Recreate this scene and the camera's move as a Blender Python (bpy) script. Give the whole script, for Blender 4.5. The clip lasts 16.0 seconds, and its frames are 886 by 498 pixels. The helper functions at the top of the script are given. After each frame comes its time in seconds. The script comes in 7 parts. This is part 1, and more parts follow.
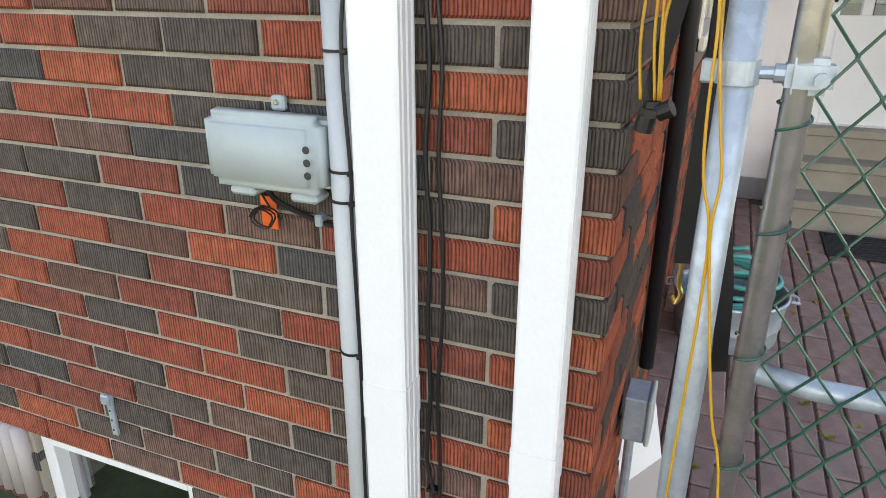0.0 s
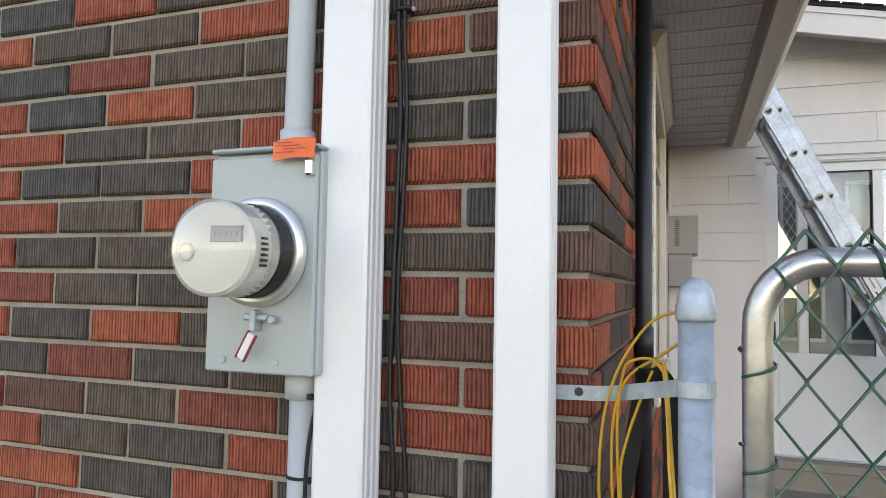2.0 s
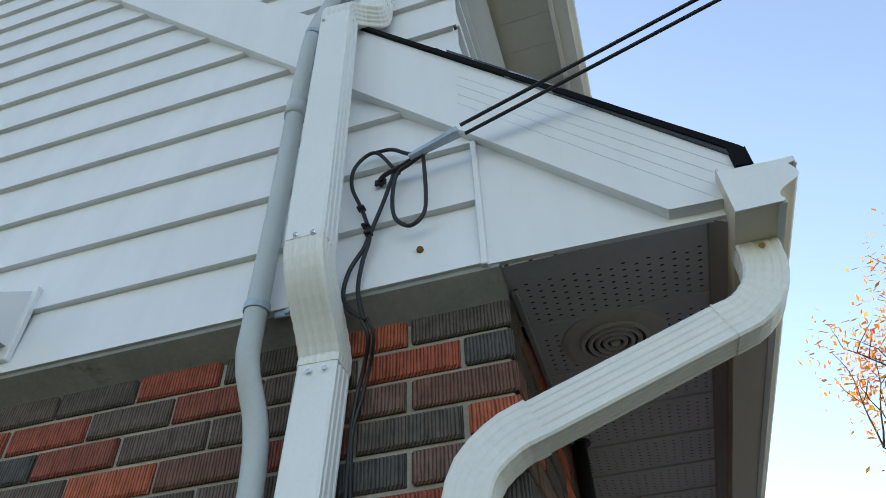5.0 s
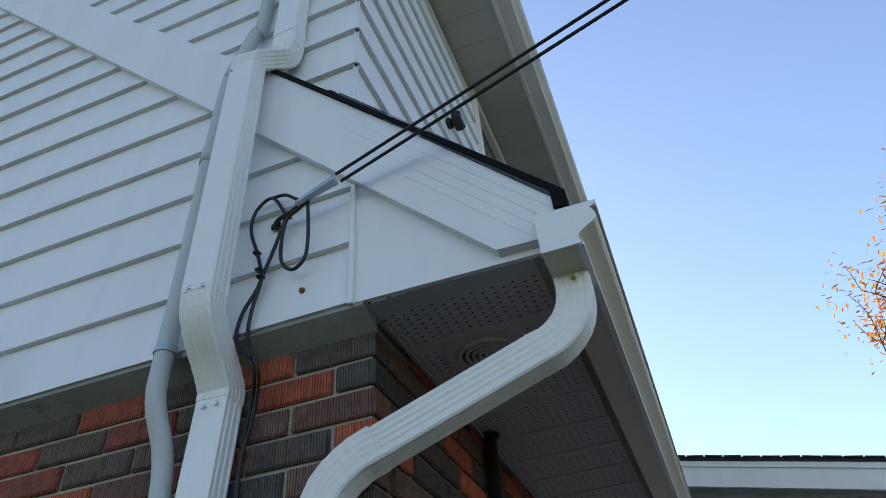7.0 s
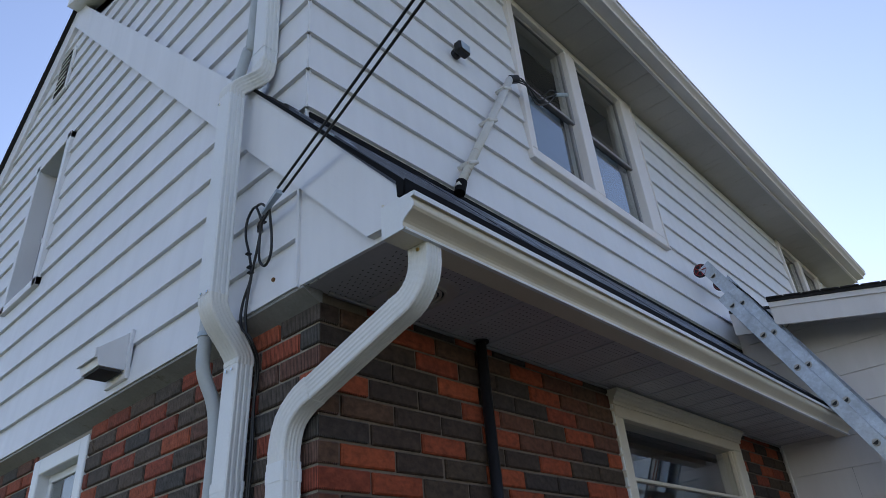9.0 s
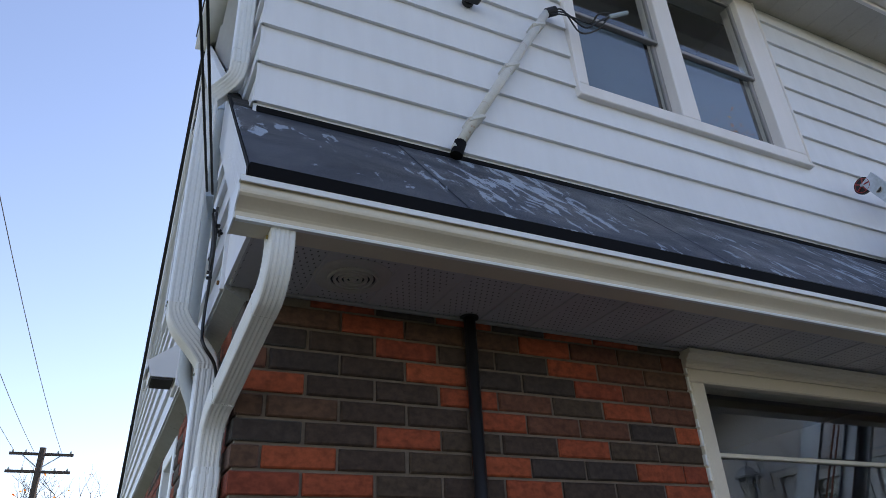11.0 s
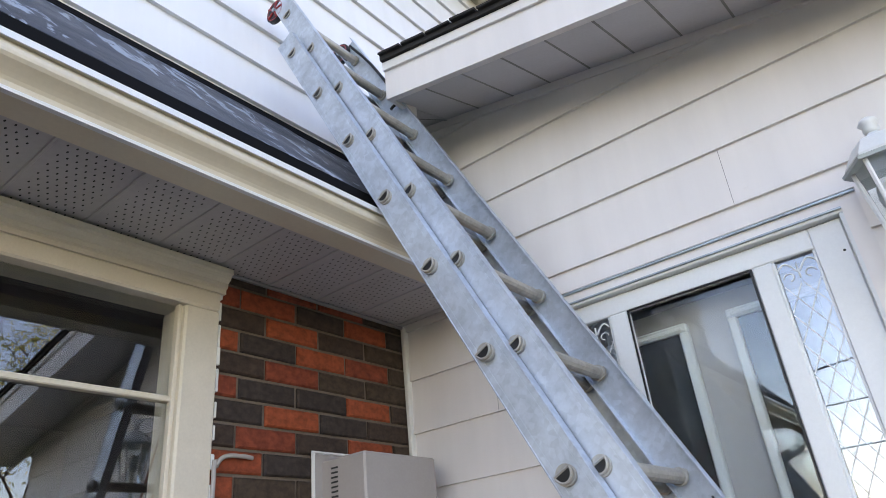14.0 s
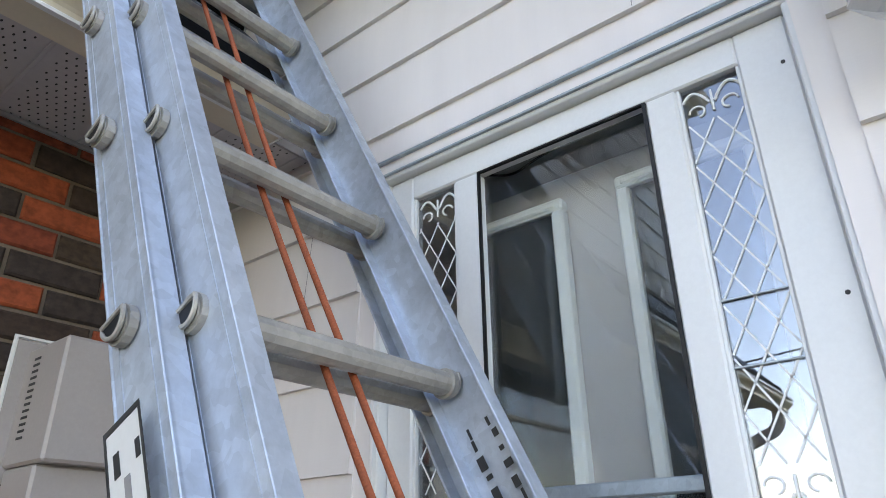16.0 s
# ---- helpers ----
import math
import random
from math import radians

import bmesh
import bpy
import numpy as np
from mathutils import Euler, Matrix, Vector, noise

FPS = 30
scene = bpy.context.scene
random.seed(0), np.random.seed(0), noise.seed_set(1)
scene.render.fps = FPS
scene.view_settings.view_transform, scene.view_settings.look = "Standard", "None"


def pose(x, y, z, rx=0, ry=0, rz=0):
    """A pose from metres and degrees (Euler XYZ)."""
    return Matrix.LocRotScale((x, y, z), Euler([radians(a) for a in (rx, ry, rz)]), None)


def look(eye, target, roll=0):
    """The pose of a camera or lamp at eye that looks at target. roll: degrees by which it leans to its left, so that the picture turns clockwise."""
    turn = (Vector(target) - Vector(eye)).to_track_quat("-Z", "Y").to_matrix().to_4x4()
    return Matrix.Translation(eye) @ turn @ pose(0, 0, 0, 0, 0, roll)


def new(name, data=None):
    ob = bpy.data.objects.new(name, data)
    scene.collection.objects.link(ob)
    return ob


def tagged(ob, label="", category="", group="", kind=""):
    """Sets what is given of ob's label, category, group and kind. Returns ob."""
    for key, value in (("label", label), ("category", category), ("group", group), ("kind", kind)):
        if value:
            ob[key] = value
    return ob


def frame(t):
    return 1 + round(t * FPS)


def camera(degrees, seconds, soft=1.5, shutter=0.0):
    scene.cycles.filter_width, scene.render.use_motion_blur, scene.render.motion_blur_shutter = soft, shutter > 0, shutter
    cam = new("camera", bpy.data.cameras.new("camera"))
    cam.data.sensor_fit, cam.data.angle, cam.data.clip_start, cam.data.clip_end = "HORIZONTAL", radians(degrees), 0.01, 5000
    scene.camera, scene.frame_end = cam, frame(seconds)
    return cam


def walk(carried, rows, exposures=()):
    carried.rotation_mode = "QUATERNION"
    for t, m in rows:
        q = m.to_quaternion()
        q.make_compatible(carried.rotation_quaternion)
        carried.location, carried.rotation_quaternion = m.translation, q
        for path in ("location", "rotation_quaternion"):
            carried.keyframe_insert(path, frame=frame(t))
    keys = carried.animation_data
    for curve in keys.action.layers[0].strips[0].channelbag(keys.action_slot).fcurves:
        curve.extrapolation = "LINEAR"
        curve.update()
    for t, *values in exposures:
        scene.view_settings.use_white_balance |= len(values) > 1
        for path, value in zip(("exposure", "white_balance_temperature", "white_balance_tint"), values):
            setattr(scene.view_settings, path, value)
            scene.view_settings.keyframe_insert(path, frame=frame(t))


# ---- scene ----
cam = camera(66.5, 16.0, 0.9)

PATH = [
    (0, (0.133, -1.056, 1.298), (-0.578, 0.663, 0.563), 0.1),
    (0.5, (0.139, -1.044, 1.346), (-0.593, 0.741, 0.82), 0.6),
    (1, (0.134, -1.051, 1.397), (-0.581, 0.792, 1.09), 0.8),
    (1.5, (0.135, -1.052, 1.464), (-0.563, 0.82, 1.386), 1.2),
    (2, (0.131, -1.049, 1.509), (-0.547, 0.828, 1.626), 1.0),
    (2.5, (0.14, -1.053, 1.559), (-0.501, 0.799, 1.957), -0.3),
    (3, (0.14, -1.051, 1.599), (-0.461, 0.746, 2.238), -0.6),
    (3.5, (0.144, -1.057, 1.634), (-0.419, 0.687, 2.435), -0.7),
    (4, (0.159, -1.059, 1.672), (-0.395, 0.584, 2.669), -0.3),
    (4.5, (0.146, -1.072, 1.692), (-0.328, 0.452, 2.898), -1.4),
    (5, (0.173, -1.077, 1.713), (-0.231, 0.347, 3.057), -2.5),
    (5.2, (0.162, -1.07, 1.71), (-0.184, 0.33, 3.095), -3.2),
    (7.5, (0.831, -1.247, 1.668), (0.219, 0.214, 2.889), -5.0),
    (8, (1.108, -1.263, 1.64), (0.331, 0.165, 2.805), -3.8),
    (8.5, (1.385, -1.236, 1.655), (0.456, 0.172, 2.73), -3.1),
    (9, (1.582, -1.221, 1.603), (0.451, 0.104, 2.586), -5.2),
    (9.2, (1.668, -1.196, 1.606), (0.516, 0.127, 2.566), -4.7),
    (11.3, (1.997, -0.043, 1.667), (0.412, 0.722, 2.618), -3.1),
    (11.5, (1.976, 0.148, 1.631), (0.429, 0.974, 2.593), -4.6),
    (12, (1.786, 0.584, 1.634), (0.372, 1.638, 2.577), -4.8),
    (12.5, (1.791, 1.028, 1.638), (0.435, 2.163, 2.573), -6.7),
    (13, (1.779, 1.425, 1.646), (0.537, 2.718, 2.533), -6.0),
    (13.5, (1.718, 1.825, 1.634), (0.605, 3.235, 2.513), -6.1),
    (14, (1.721, 2.27, 1.618), (0.657, 3.704, 2.52), -6.2),
    (14.5, (1.669, 2.589, 1.611), (0.593, 4.002, 2.529), -5.5),
    (15, (1.693, 2.821, 1.621), (0.616, 4.196, 2.595), -4.4),
    (15.5, (1.753, 3.028, 1.604), (0.625, 4.368, 2.568), -2.3),
    (16, (1.699, 3.215, 1.581), (0.563, 4.633, 2.417), -0.8),
]
EXPOSURES = [
    (0, 2.28, 8800, 22), (1.5, 2.05, 8550, 24), (2.5, 1.90, 8200, 22), (3.5, 1.58, 7650, 19), (4.3, 1.40, 7300, 14), (5, 1.17, 7080, 11),
    (7.5, 0.66, 6300, 14), (9, 0.58, 6500, 22), (11.5, 1.15, 6870, 23), (12.5, 1.84, 7600, 23), (13, 1.88, 7520, 23), (14, 2.19, 7500, 25),
    (14.5, 2.28, 7550, 25), (15, 2.32, 7560, 24), (16, 2.27, 7520, 22),
]
walk(cam, [(t, look(eye, target, roll)) for t, eye, target, roll in PATH], EXPOSURES)

# ---- light: open sky, low sun behind the house ----
SUN_DIR = Vector((-0.42, 0.70, 0.56)).normalized()
world = bpy.data.worlds.new("sky")
scene.world = world
world.use_nodes = True
wn = world.node_tree.nodes
sky = wn.new("ShaderNodeTexSky")
sky.sky_type = "NISHITA"
sky.sun_disc = False
sky.sun_elevation = math.asin(SUN_DIR.z)
sky.sun_rotation = math.atan2(SUN_DIR.x, SUN_DIR.y)
sky.air_density, sky.dust_density, sky.ozone_density = 1.0, 0.15, 0.15
bg = wn["Background"]
bg.inputs["Strength"].default_value = 0.15
world.node_tree.links.new(sky.outputs["Color"], bg.inputs["Color"])
sun = new("sun", bpy.data.lights.new("sun", "SUN"))
sun.data.energy, sun.data.angle, sun.data.color = 4.0, radians(0.6), (1.0, 0.93, 0.82)
sun.matrix_world = look(tuple(SUN_DIR * 30), (0, 0, 0))

# ---- materials ----


class Nodes:
    """A small wrapper to write node materials in few lines."""

    def __init__(self, name):
        self.m = bpy.data.materials.new(name)
        self.m.use_nodes = True
        self.t = self.m.node_tree
        self.p = self.t.nodes["Principled BSDF"]

    def n(self, kind, **props):
        nd = self.t.nodes.new(kind)
        for k, v in props.items():
            if k == "operation":
                nd.operation = v
            elif k == "blend_type":
                nd.blend_type = v
            elif k == "data_type":
                nd.data_type = v
        return nd

    def put(self, a, b):
        self.t.links.new(a, b)

    def math(self, op, a, b=None, c=None):
        nd = self.n("ShaderNodeMath", operation=op)
        for i, v in enumerate((a, b, c)):
            if v is None:
                continue
            if isinstance(v, (int, float)):
                nd.inputs[i].default_value = v
            else:
                self.put(v, nd.inputs[i])
        return nd.outputs[0]

    def coords(self, scale=(1, 1, 1)):
        tc = self.n("ShaderNodeTexCoord")
        mp = self.n("ShaderNodeMapping")
        mp.inputs["Scale"].default_value = scale
        self.put(tc.outputs["Object"], mp.inputs["Vector"])
        return mp.outputs["Vector"]

    def noise(self, scale, detail=4.0, rough=0.55, vec=None, dist=0.0):
        nd = self.n("ShaderNodeTexNoise")
        nd.inputs["Scale"].default_value = scale
        nd.inputs["Detail"].default_value = detail
        nd.inputs["Roughness"].default_value = rough
        nd.inputs["Distortion"].default_value = dist
        self.put(vec if vec is not None else self.coords(), nd.inputs["Vector"])
        return nd.outputs["Fac"]

    def ramp(self, fac, stops, constant=False):
        nd = self.n("ShaderNodeValToRGB")
        cr = nd.color_ramp
        if constant:
            cr.interpolation = "CONSTANT"
        while len(cr.elements) < len(stops):
            cr.elements.new(0.5)
        for e, (pos, col) in zip(cr.elements, stops):
            e.position = pos
            e.color = (*col, 1) if len(col) == 3 else col
        self.put(fac, nd.inputs["Fac"])
        return nd.outputs["Color"]

    def grey(self, fac, lo, hi, a=0.3, b=0.7):
        return self.ramp(fac, [(a, (lo, lo, lo)), (b, (hi, hi, hi))])

    def mix(self, kind, fac, a, b):
        nd = self.n("ShaderNodeMix", data_type="RGBA", blend_type=kind)
        for sock, v in ((nd.inputs[0], fac), (nd.inputs[6], a), (nd.inputs[7], b)):
            if isinstance(v, (int, float)):
                sock.default_value = v
            elif isinstance(v, tuple):
                sock.default_value = (*v, 1)
            else:
                self.put(v, sock)
        return nd.outputs[2]

    def bump(self, height, strength, distance=0.002):
        nd = self.n("ShaderNodeBump")
        nd.inputs["Strength"].default_value = strength
        nd.inputs["Distance"].default_value = distance
        self.put(height, nd.inputs["Height"])
        self.put(nd.outputs["Normal"], self.p.inputs["Normal"])

    def set(self, color=None, rough=None, metal=None, spec=None):
        for key, v in (("Base Color", color), ("Roughness", rough), ("Metallic", metal), ("Specular IOR Level", spec)):
            if v is None:
                continue
            if isinstance(v, tuple):
                self.p.inputs[key].default_value = (*v, 1)
            elif isinstance(v, (int, float)):
                self.p.inputs[key].default_value = v
            else:
                self.put(v, self.p.inputs[key])
        return self.m


def surface(name, color, rough=0.5, metal=0.0, big=0.12, small=0.08, bump=0.1, scale=3.0, fine=90.0, dirt=None, dirt_at=0.62):
    """Paint, plastic, metal or the like: colour with variation at two scales, fine relief and worn gloss."""
    k = Nodes(name)
    a = k.noise(scale, 5, 0.6)
    b = k.noise(fine, 3, 0.6)
    col = k.mix("MULTIPLY", 1.0, color, k.grey(a, 1 - big, 1.0, 0.3, 0.7))
    col = k.mix("MULTIPLY", 1.0, col, k.grey(b, 1 - small, 1.0, 0.3, 0.7))
    if dirt:
        d = k.noise(scale * 2.3, 8, 0.7, dist=0.6)
        col = k.mix("MIX", k.grey(d, 0.0, 0.8, dirt_at, dirt_at + 0.12), col, dirt)
    k.bump(b, bump, 0.001)
    return k.set(col, k.math("ADD", k.math("MULTIPLY", a, 0.2), rough - 0.1), metal)


BRICK_TONES = {
    "d": [(0.0, (0.096, 0.078, 0.066)), (0.40, (0.120, 0.090, 0.072)), (0.72, (0.080, 0.074, 0.070))],
    "r": [(0.0, (0.33, 0.082, 0.046)), (0.36, (0.24, 0.068, 0.046)), (0.60, (0.38, 0.098, 0.050)), (0.82, (0.30, 0.074, 0.045))],
    "b": [(0.0, (0.165, 0.096, 0.076)), (0.5, (0.150, 0.074, 0.056))],
}
# front wall colours: redder, and darkened to stand for the shade under the eave
FRONT_SHADE_TONES = {
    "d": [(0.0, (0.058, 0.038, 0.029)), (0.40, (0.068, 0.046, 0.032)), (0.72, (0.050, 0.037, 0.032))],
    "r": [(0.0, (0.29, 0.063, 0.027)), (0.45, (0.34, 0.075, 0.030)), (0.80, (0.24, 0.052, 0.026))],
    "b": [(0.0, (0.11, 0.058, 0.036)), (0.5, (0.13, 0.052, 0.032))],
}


def brick_material(name, per_island, front=False, tone=""):
    """Striated gable brick or smooth front brick, the latter darkened for the eave's shade; tone d, r or b: dark, red
    or brown bricks alone, else all of them by chance.
    """
    k = Nodes(name)
    if per_island:
        rnd = k.n("ShaderNodeNewGeometry").outputs["Random Per Island"]
    else:
        rnd = k.n("ShaderNodeObjectInfo").outputs["Random"]
    tones = FRONT_SHADE_TONES if front else BRICK_TONES
    if tone:
        stops = tones[tone]
    else:
        stops = [(0.40 * p, c) for p, c in tones["d"]] + [(0.40 + 0.48 * p, c) for p, c in tones["r"]] + [(0.88 + 0.12 * p, c) for p, c in tones["b"]]
    base = k.ramp(rnd, stops, True)
    vec = k.coords()
    shift = k.n("ShaderNodeVectorMath", operation="ADD")
    k.put(vec, shift.inputs[0])
    comb = k.n("ShaderNodeCombineXYZ")
    k.put(k.math("MULTIPLY", rnd, 37.0), comb.inputs[0])
    k.put(k.math("MULTIPLY", rnd, 11.0), comb.inputs[2])
    k.put(comb.outputs[0], shift.inputs[1])
    if front:
        st = k.n("ShaderNodeMapping")
        st.inputs["Scale"].default_value = (38, 38, 55)
        k.put(shift.outputs[0], st.inputs["Vector"])
        groove = k.noise(1.0, 2.5, 0.5, st.outputs["Vector"])
    else:
        sep = k.n("ShaderNodeSeparateXYZ")
        k.put(shift.outputs[0], sep.inputs[0])
        along = k.n("ShaderNodeCombineXYZ")
        k.put(k.math("ADD", sep.outputs[0], sep.outputs[1]), along.inputs[0])
        k.put(k.math("MULTIPLY", sep.outputs[2], 0.07), along.inputs[2])
        comb_wave = k.n("ShaderNodeTexWave")
        comb_wave.inputs["Scale"].default_value = 43.0
        comb_wave.inputs["Distortion"].default_value = 4.0
        comb_wave.inputs["Detail"].default_value = 3.0
        comb_wave.inputs["Detail Scale"].default_value = 2.2
        comb_wave.inputs["Detail Roughness"].default_value = 0.6
        k.put(along.outputs[0], comb_wave.inputs["Vector"])
        chip = k.noise(1.0, 4, 0.6, k.coords((320, 320, 30)))
        groove = k.math("ADD", k.math("MULTIPLY", comb_wave.outputs["Fac"], 0.46), k.math("MULTIPLY", chip, 0.66))
    blotch = k.noise(26, 5, 0.65, shift.outputs[0])
    grain = k.noise(420, 2, 0.6, shift.outputs[0])
    col = k.mix("MULTIPLY", 1.0, base, k.grey(groove, 0.82 if front else 0.30, 1.08 if front else 1.20, 0.38 if front else 0.30, 0.56 if front else 0.66))
    col = k.mix("MULTIPLY", 1.0, col, k.grey(blotch, 0.62, 1.2, 0.3, 0.72))
    bloom = k.noise(9, 7, 0.7, shift.outputs[0])
    col = k.mix("MIX", k.grey(bloom, 0.0, 0.35, 0.66, 0.80), col, (0.42, 0.36, 0.32))
    h = k.math("ADD", k.math("MULTIPLY", groove, 1.0), k.math("MULTIPLY", grain, 0.25))
    k.bump(h, 0.85, 0.0035)
    return k.set(col, 0.82, 0.0, 0.3)


def mortar_material(name, color):
    k = Nodes(name)
    a, b = k.noise(7, 6, 0.6), k.noise(260, 3, 0.6)
    col = k.mix("MULTIPLY", 1.0, color, k.grey(a, 0.65, 1.05))
    col = k.mix("MULTIPLY", 1.0, col, k.grey(b, 0.75, 1.0))
    k.bump(b, 0.6, 0.002)
    return k.set(col, 0.95)


def siding_material(name, color, speck):
    k = Nodes(name)
    a, b = k.noise(1.3, 5, 0.6), k.noise(1.0, 3, 0.6, k.coords((14, 14, 160)))
    streak = k.noise(1.0, 4, 0.6, k.coords((9, 9, 0.8)))
    col = k.mix("MULTIPLY", 1.0, color, k.grey(a, 0.94, 1.0))
    col = k.mix("MULTIPLY", 1.0, col, k.grey(streak, 0.93, 1.0))
    d = k.noise(11, 9, 0.75)
    col = k.mix("MIX", k.grey(d, 0.0, speck, 0.64, 0.76), col, (0.42, 0.37, 0.30))
    k.bump(b, 0.12, 0.0015)
    return k.set(col, 0.42, 0.0, 0.35)


def soffit_material(name, color, along_y=True):
    """Perforated aluminium panels: rows of small punched holes in the middle of each panel, drawn as dark dots for
    their shade.
    """
    k = Nodes(name)
    sep = k.n("ShaderNodeSeparateXYZ")
    k.put(k.coords(), sep.inputs[0])
    u, v = (sep.outputs[0], sep.outputs[1]) if along_y else (sep.outputs[1], sep.outputs[0])
    fu = k.math("SUBTRACT", k.math("FRACT", k.math("MULTIPLY", u, 40.0)), 0.5)
    row = k.math("FLOOR", k.math("MULTIPLY", u, 40.0))
    vv = k.math("ADD", k.math("MULTIPLY", v, 46.0), k.math("MULTIPLY", row, 0.5))
    fv = k.math("SUBTRACT", k.math("FRACT", vv), 0.5)
    fu = k.math("MULTIPLY", fu, 0.62)
    d2 = k.math("ADD", k.math("MULTIPLY", fu, fu), k.math("MULTIPLY", fv, fv))
    hole = k.math("LESS_THAN", d2, 0.0125)
    pos = k.math("FRACT", k.math("DIVIDE", k.math("SUBTRACT", v, 0.62 - 2.11), 0.211))
    hole = k.math("MULTIPLY", hole, k.math("MULTIPLY", k.math("GREATER_THAN", pos, 0.13), k.math("LESS_THAN", pos, 0.87)))
    a, b = k.noise(2.5, 5, 0.6), k.noise(60, 3, 0.6)
    col = k.mix("MULTIPLY", 1.0, color, k.grey(a, 0.85, 1.0))
    col = k.mix("MULTIPLY", 1.0, col, k.grey(b, 0.93, 1.0))
    # near-black dots put the shade inside the holes into the colour
    col = k.mix("MIX", hole, col, (0.02, 0.018, 0.016))
    return k.set(col, 0.45, 0.0, 0.4)


def glass_material(name, tint=(0.9, 0.95, 0.95), rough=0.0, ior=1.5):
    k = Nodes(name)
    a = k.noise(1.6, 2, 0.5)
    k.bump(a, 0.02, 0.004)
    k.p.inputs["Transmission Weight"].default_value = 1.0
    k.p.inputs["IOR"].default_value = ior
    return k.set(tint, rough)


def roof_material(name):
    k = Nodes(name)
    a = k.noise(2.2, 6, 0.65)
    g = k.noise(600, 2, 0.7)
    lay = k.noise(1.0, 5, 0.6, k.coords((2.4, 1.6, 2.4)), 0.8)
    where = k.noise(1.5, 2, 0.5)
    torn = k.noise(1.0, 8, 0.66, k.coords((6.0, 15.0, 6.0)), 0.5)
    patch = k.math("ADD", torn, k.math("MULTIPLY", where, 0.45))
    col = k.ramp(a, [(0.3, (0.024, 0.029, 0.042)), (0.7, (0.062, 0.074, 0.100))])
    col = k.mix("MULTIPLY", 1.0, col, k.grey(g, 0.6, 1.1))
    col = k.mix("MIX", k.grey(patch, 0.0, 0.8, 0.800, 0.835), col, (0.36, 0.42, 0.50))
    k.bump(k.math("ADD", g, k.math("MULTIPLY", lay, 2.0)), 0.35, 0.003)
    return k.set(col, k.grey(lay, 0.30, 0.75), 0.0, 0.5)


def galvanized(name, color, rough=0.42):
    k = Nodes(name)
    vor = k.n("ShaderNodeTexVoronoi")
    vor.inputs["Scale"].default_value = 70
    k.put(k.coords(), vor.inputs["Vector"])
    sepc = k.n("ShaderNodeSeparateColor")
    k.put(vor.outputs["Color"], sepc.inputs[0])
    a, scr = k.noise(7, 7, 0.7), k.noise(1.0, 3, 0.6, k.coords((260, 260, 10)))
    col = k.mix("MULTIPLY", 1.0, color, k.grey(sepc.outputs[0], 0.86, 1.0, 0.0, 1.0))
    col = k.mix("MULTIPLY", 1.0, col, k.grey(a, 0.66, 1.05, 0.3, 0.7))
    k.bump(scr, 0.08, 0.001)
    return k.set(col, k.grey(a, rough + 0.15, rough - 0.08), 0.5)


BRICK = {c: brick_material("brick_" + c, False, False, c) for c in "drb"}
BRICK_FAR = brick_material("brick_joined", True)
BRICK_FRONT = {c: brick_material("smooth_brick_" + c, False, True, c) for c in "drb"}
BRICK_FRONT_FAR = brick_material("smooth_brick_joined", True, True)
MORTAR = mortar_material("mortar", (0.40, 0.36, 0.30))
# front mortar, browner and made darker to hold the eave's shade
MORTAR_EAVE_SHADE = mortar_material("brown_mortar", (0.20, 0.155, 0.12))
SIDING = siding_material("white_siding", (0.76, 0.77, 0.80), 0.16)
SIDING_WARM = siding_material("pale_siding", (0.80, 0.765, 0.755), 0.20)
WHITE = surface("white_metal", (0.75, 0.77, 0.78), 0.32, 0, 0.05, 0.04, 0.06, 4, 120)
WHITE_DIRTY = surface("white_metal_stained", (0.75, 0.75, 0.725), 0.4, 0, 0.10, 0.06, 0.1, 6, 120, (0.30, 0.26, 0.18), 0.66)
CREAM = surface("cream_gutter", (0.67, 0.60, 0.48), 0.35, 0, 0.10, 0.05, 0.06, 2.5, 100, (0.35, 0.30, 0.22), 0.70)
FRAME_PAINT = surface("window_paint", (0.69, 0.625, 0.52), 0.5, 0, 0.10, 0.06, 0.15, 5, 140, (0.42, 0.38, 0.30), 0.72)
FASCIA = surface("grey_fascia", (0.30, 0.29, 0.30), 0.45, 0, 0.12, 0.06, 0.1)
SOFFIT = soffit_material("soffit_metal", (0.53, 0.515, 0.53))
SOFFIT_PALE = surface("pale_soffit", (0.60, 0.59, 0.62), 0.5, 0, 0.12, 0.06, 0.1, 3)
SOFFIT_UP = surface("upper_soffit", (0.52, 0.49, 0.45), 0.5, 0, 0.15, 0.08, 0.1, 2, 90.0, (0.34, 0.29, 0.22), 0.60)
FLASH = surface("flashing", (0.30, 0.30, 0.29), 0.55, 0.2, 0.3, 0.15, 0.3, 6, 90, (0.10, 0.08, 0.05), 0.6)
ROOF = roof_material("roof_felt")
SHINGLE = surface("dark_shingle", (0.030, 0.028, 0.029), 0.9, 0, 0.4, 0.4, 0.8, 6, 400)
DRIP = surface("black_drip_edge", (0.003, 0.003, 0.004), 0.85, 0, 0.2, 0.1, 0.05)
DRIP.node_tree.nodes["Principled BSDF"].inputs["Specular IOR Level"].default_value = 0.2
GREY_BOX = surface("grey_enamel", (0.38, 0.43, 0.43), 0.38, 0, 0.08, 0.05, 0.08, 5, 150)
GREY_PLASTIC = surface("grey_plastic", (0.38, 0.45, 0.46), 0.55, 0, 0.10, 0.05, 0.08, 6, 150, (0.24, 0.26, 0.26), 0.72)
CONDUIT = surface("grey_conduit", (0.47, 0.51, 0.53), 0.5, 0, 0.12, 0.06, 0.1, 5, 130)
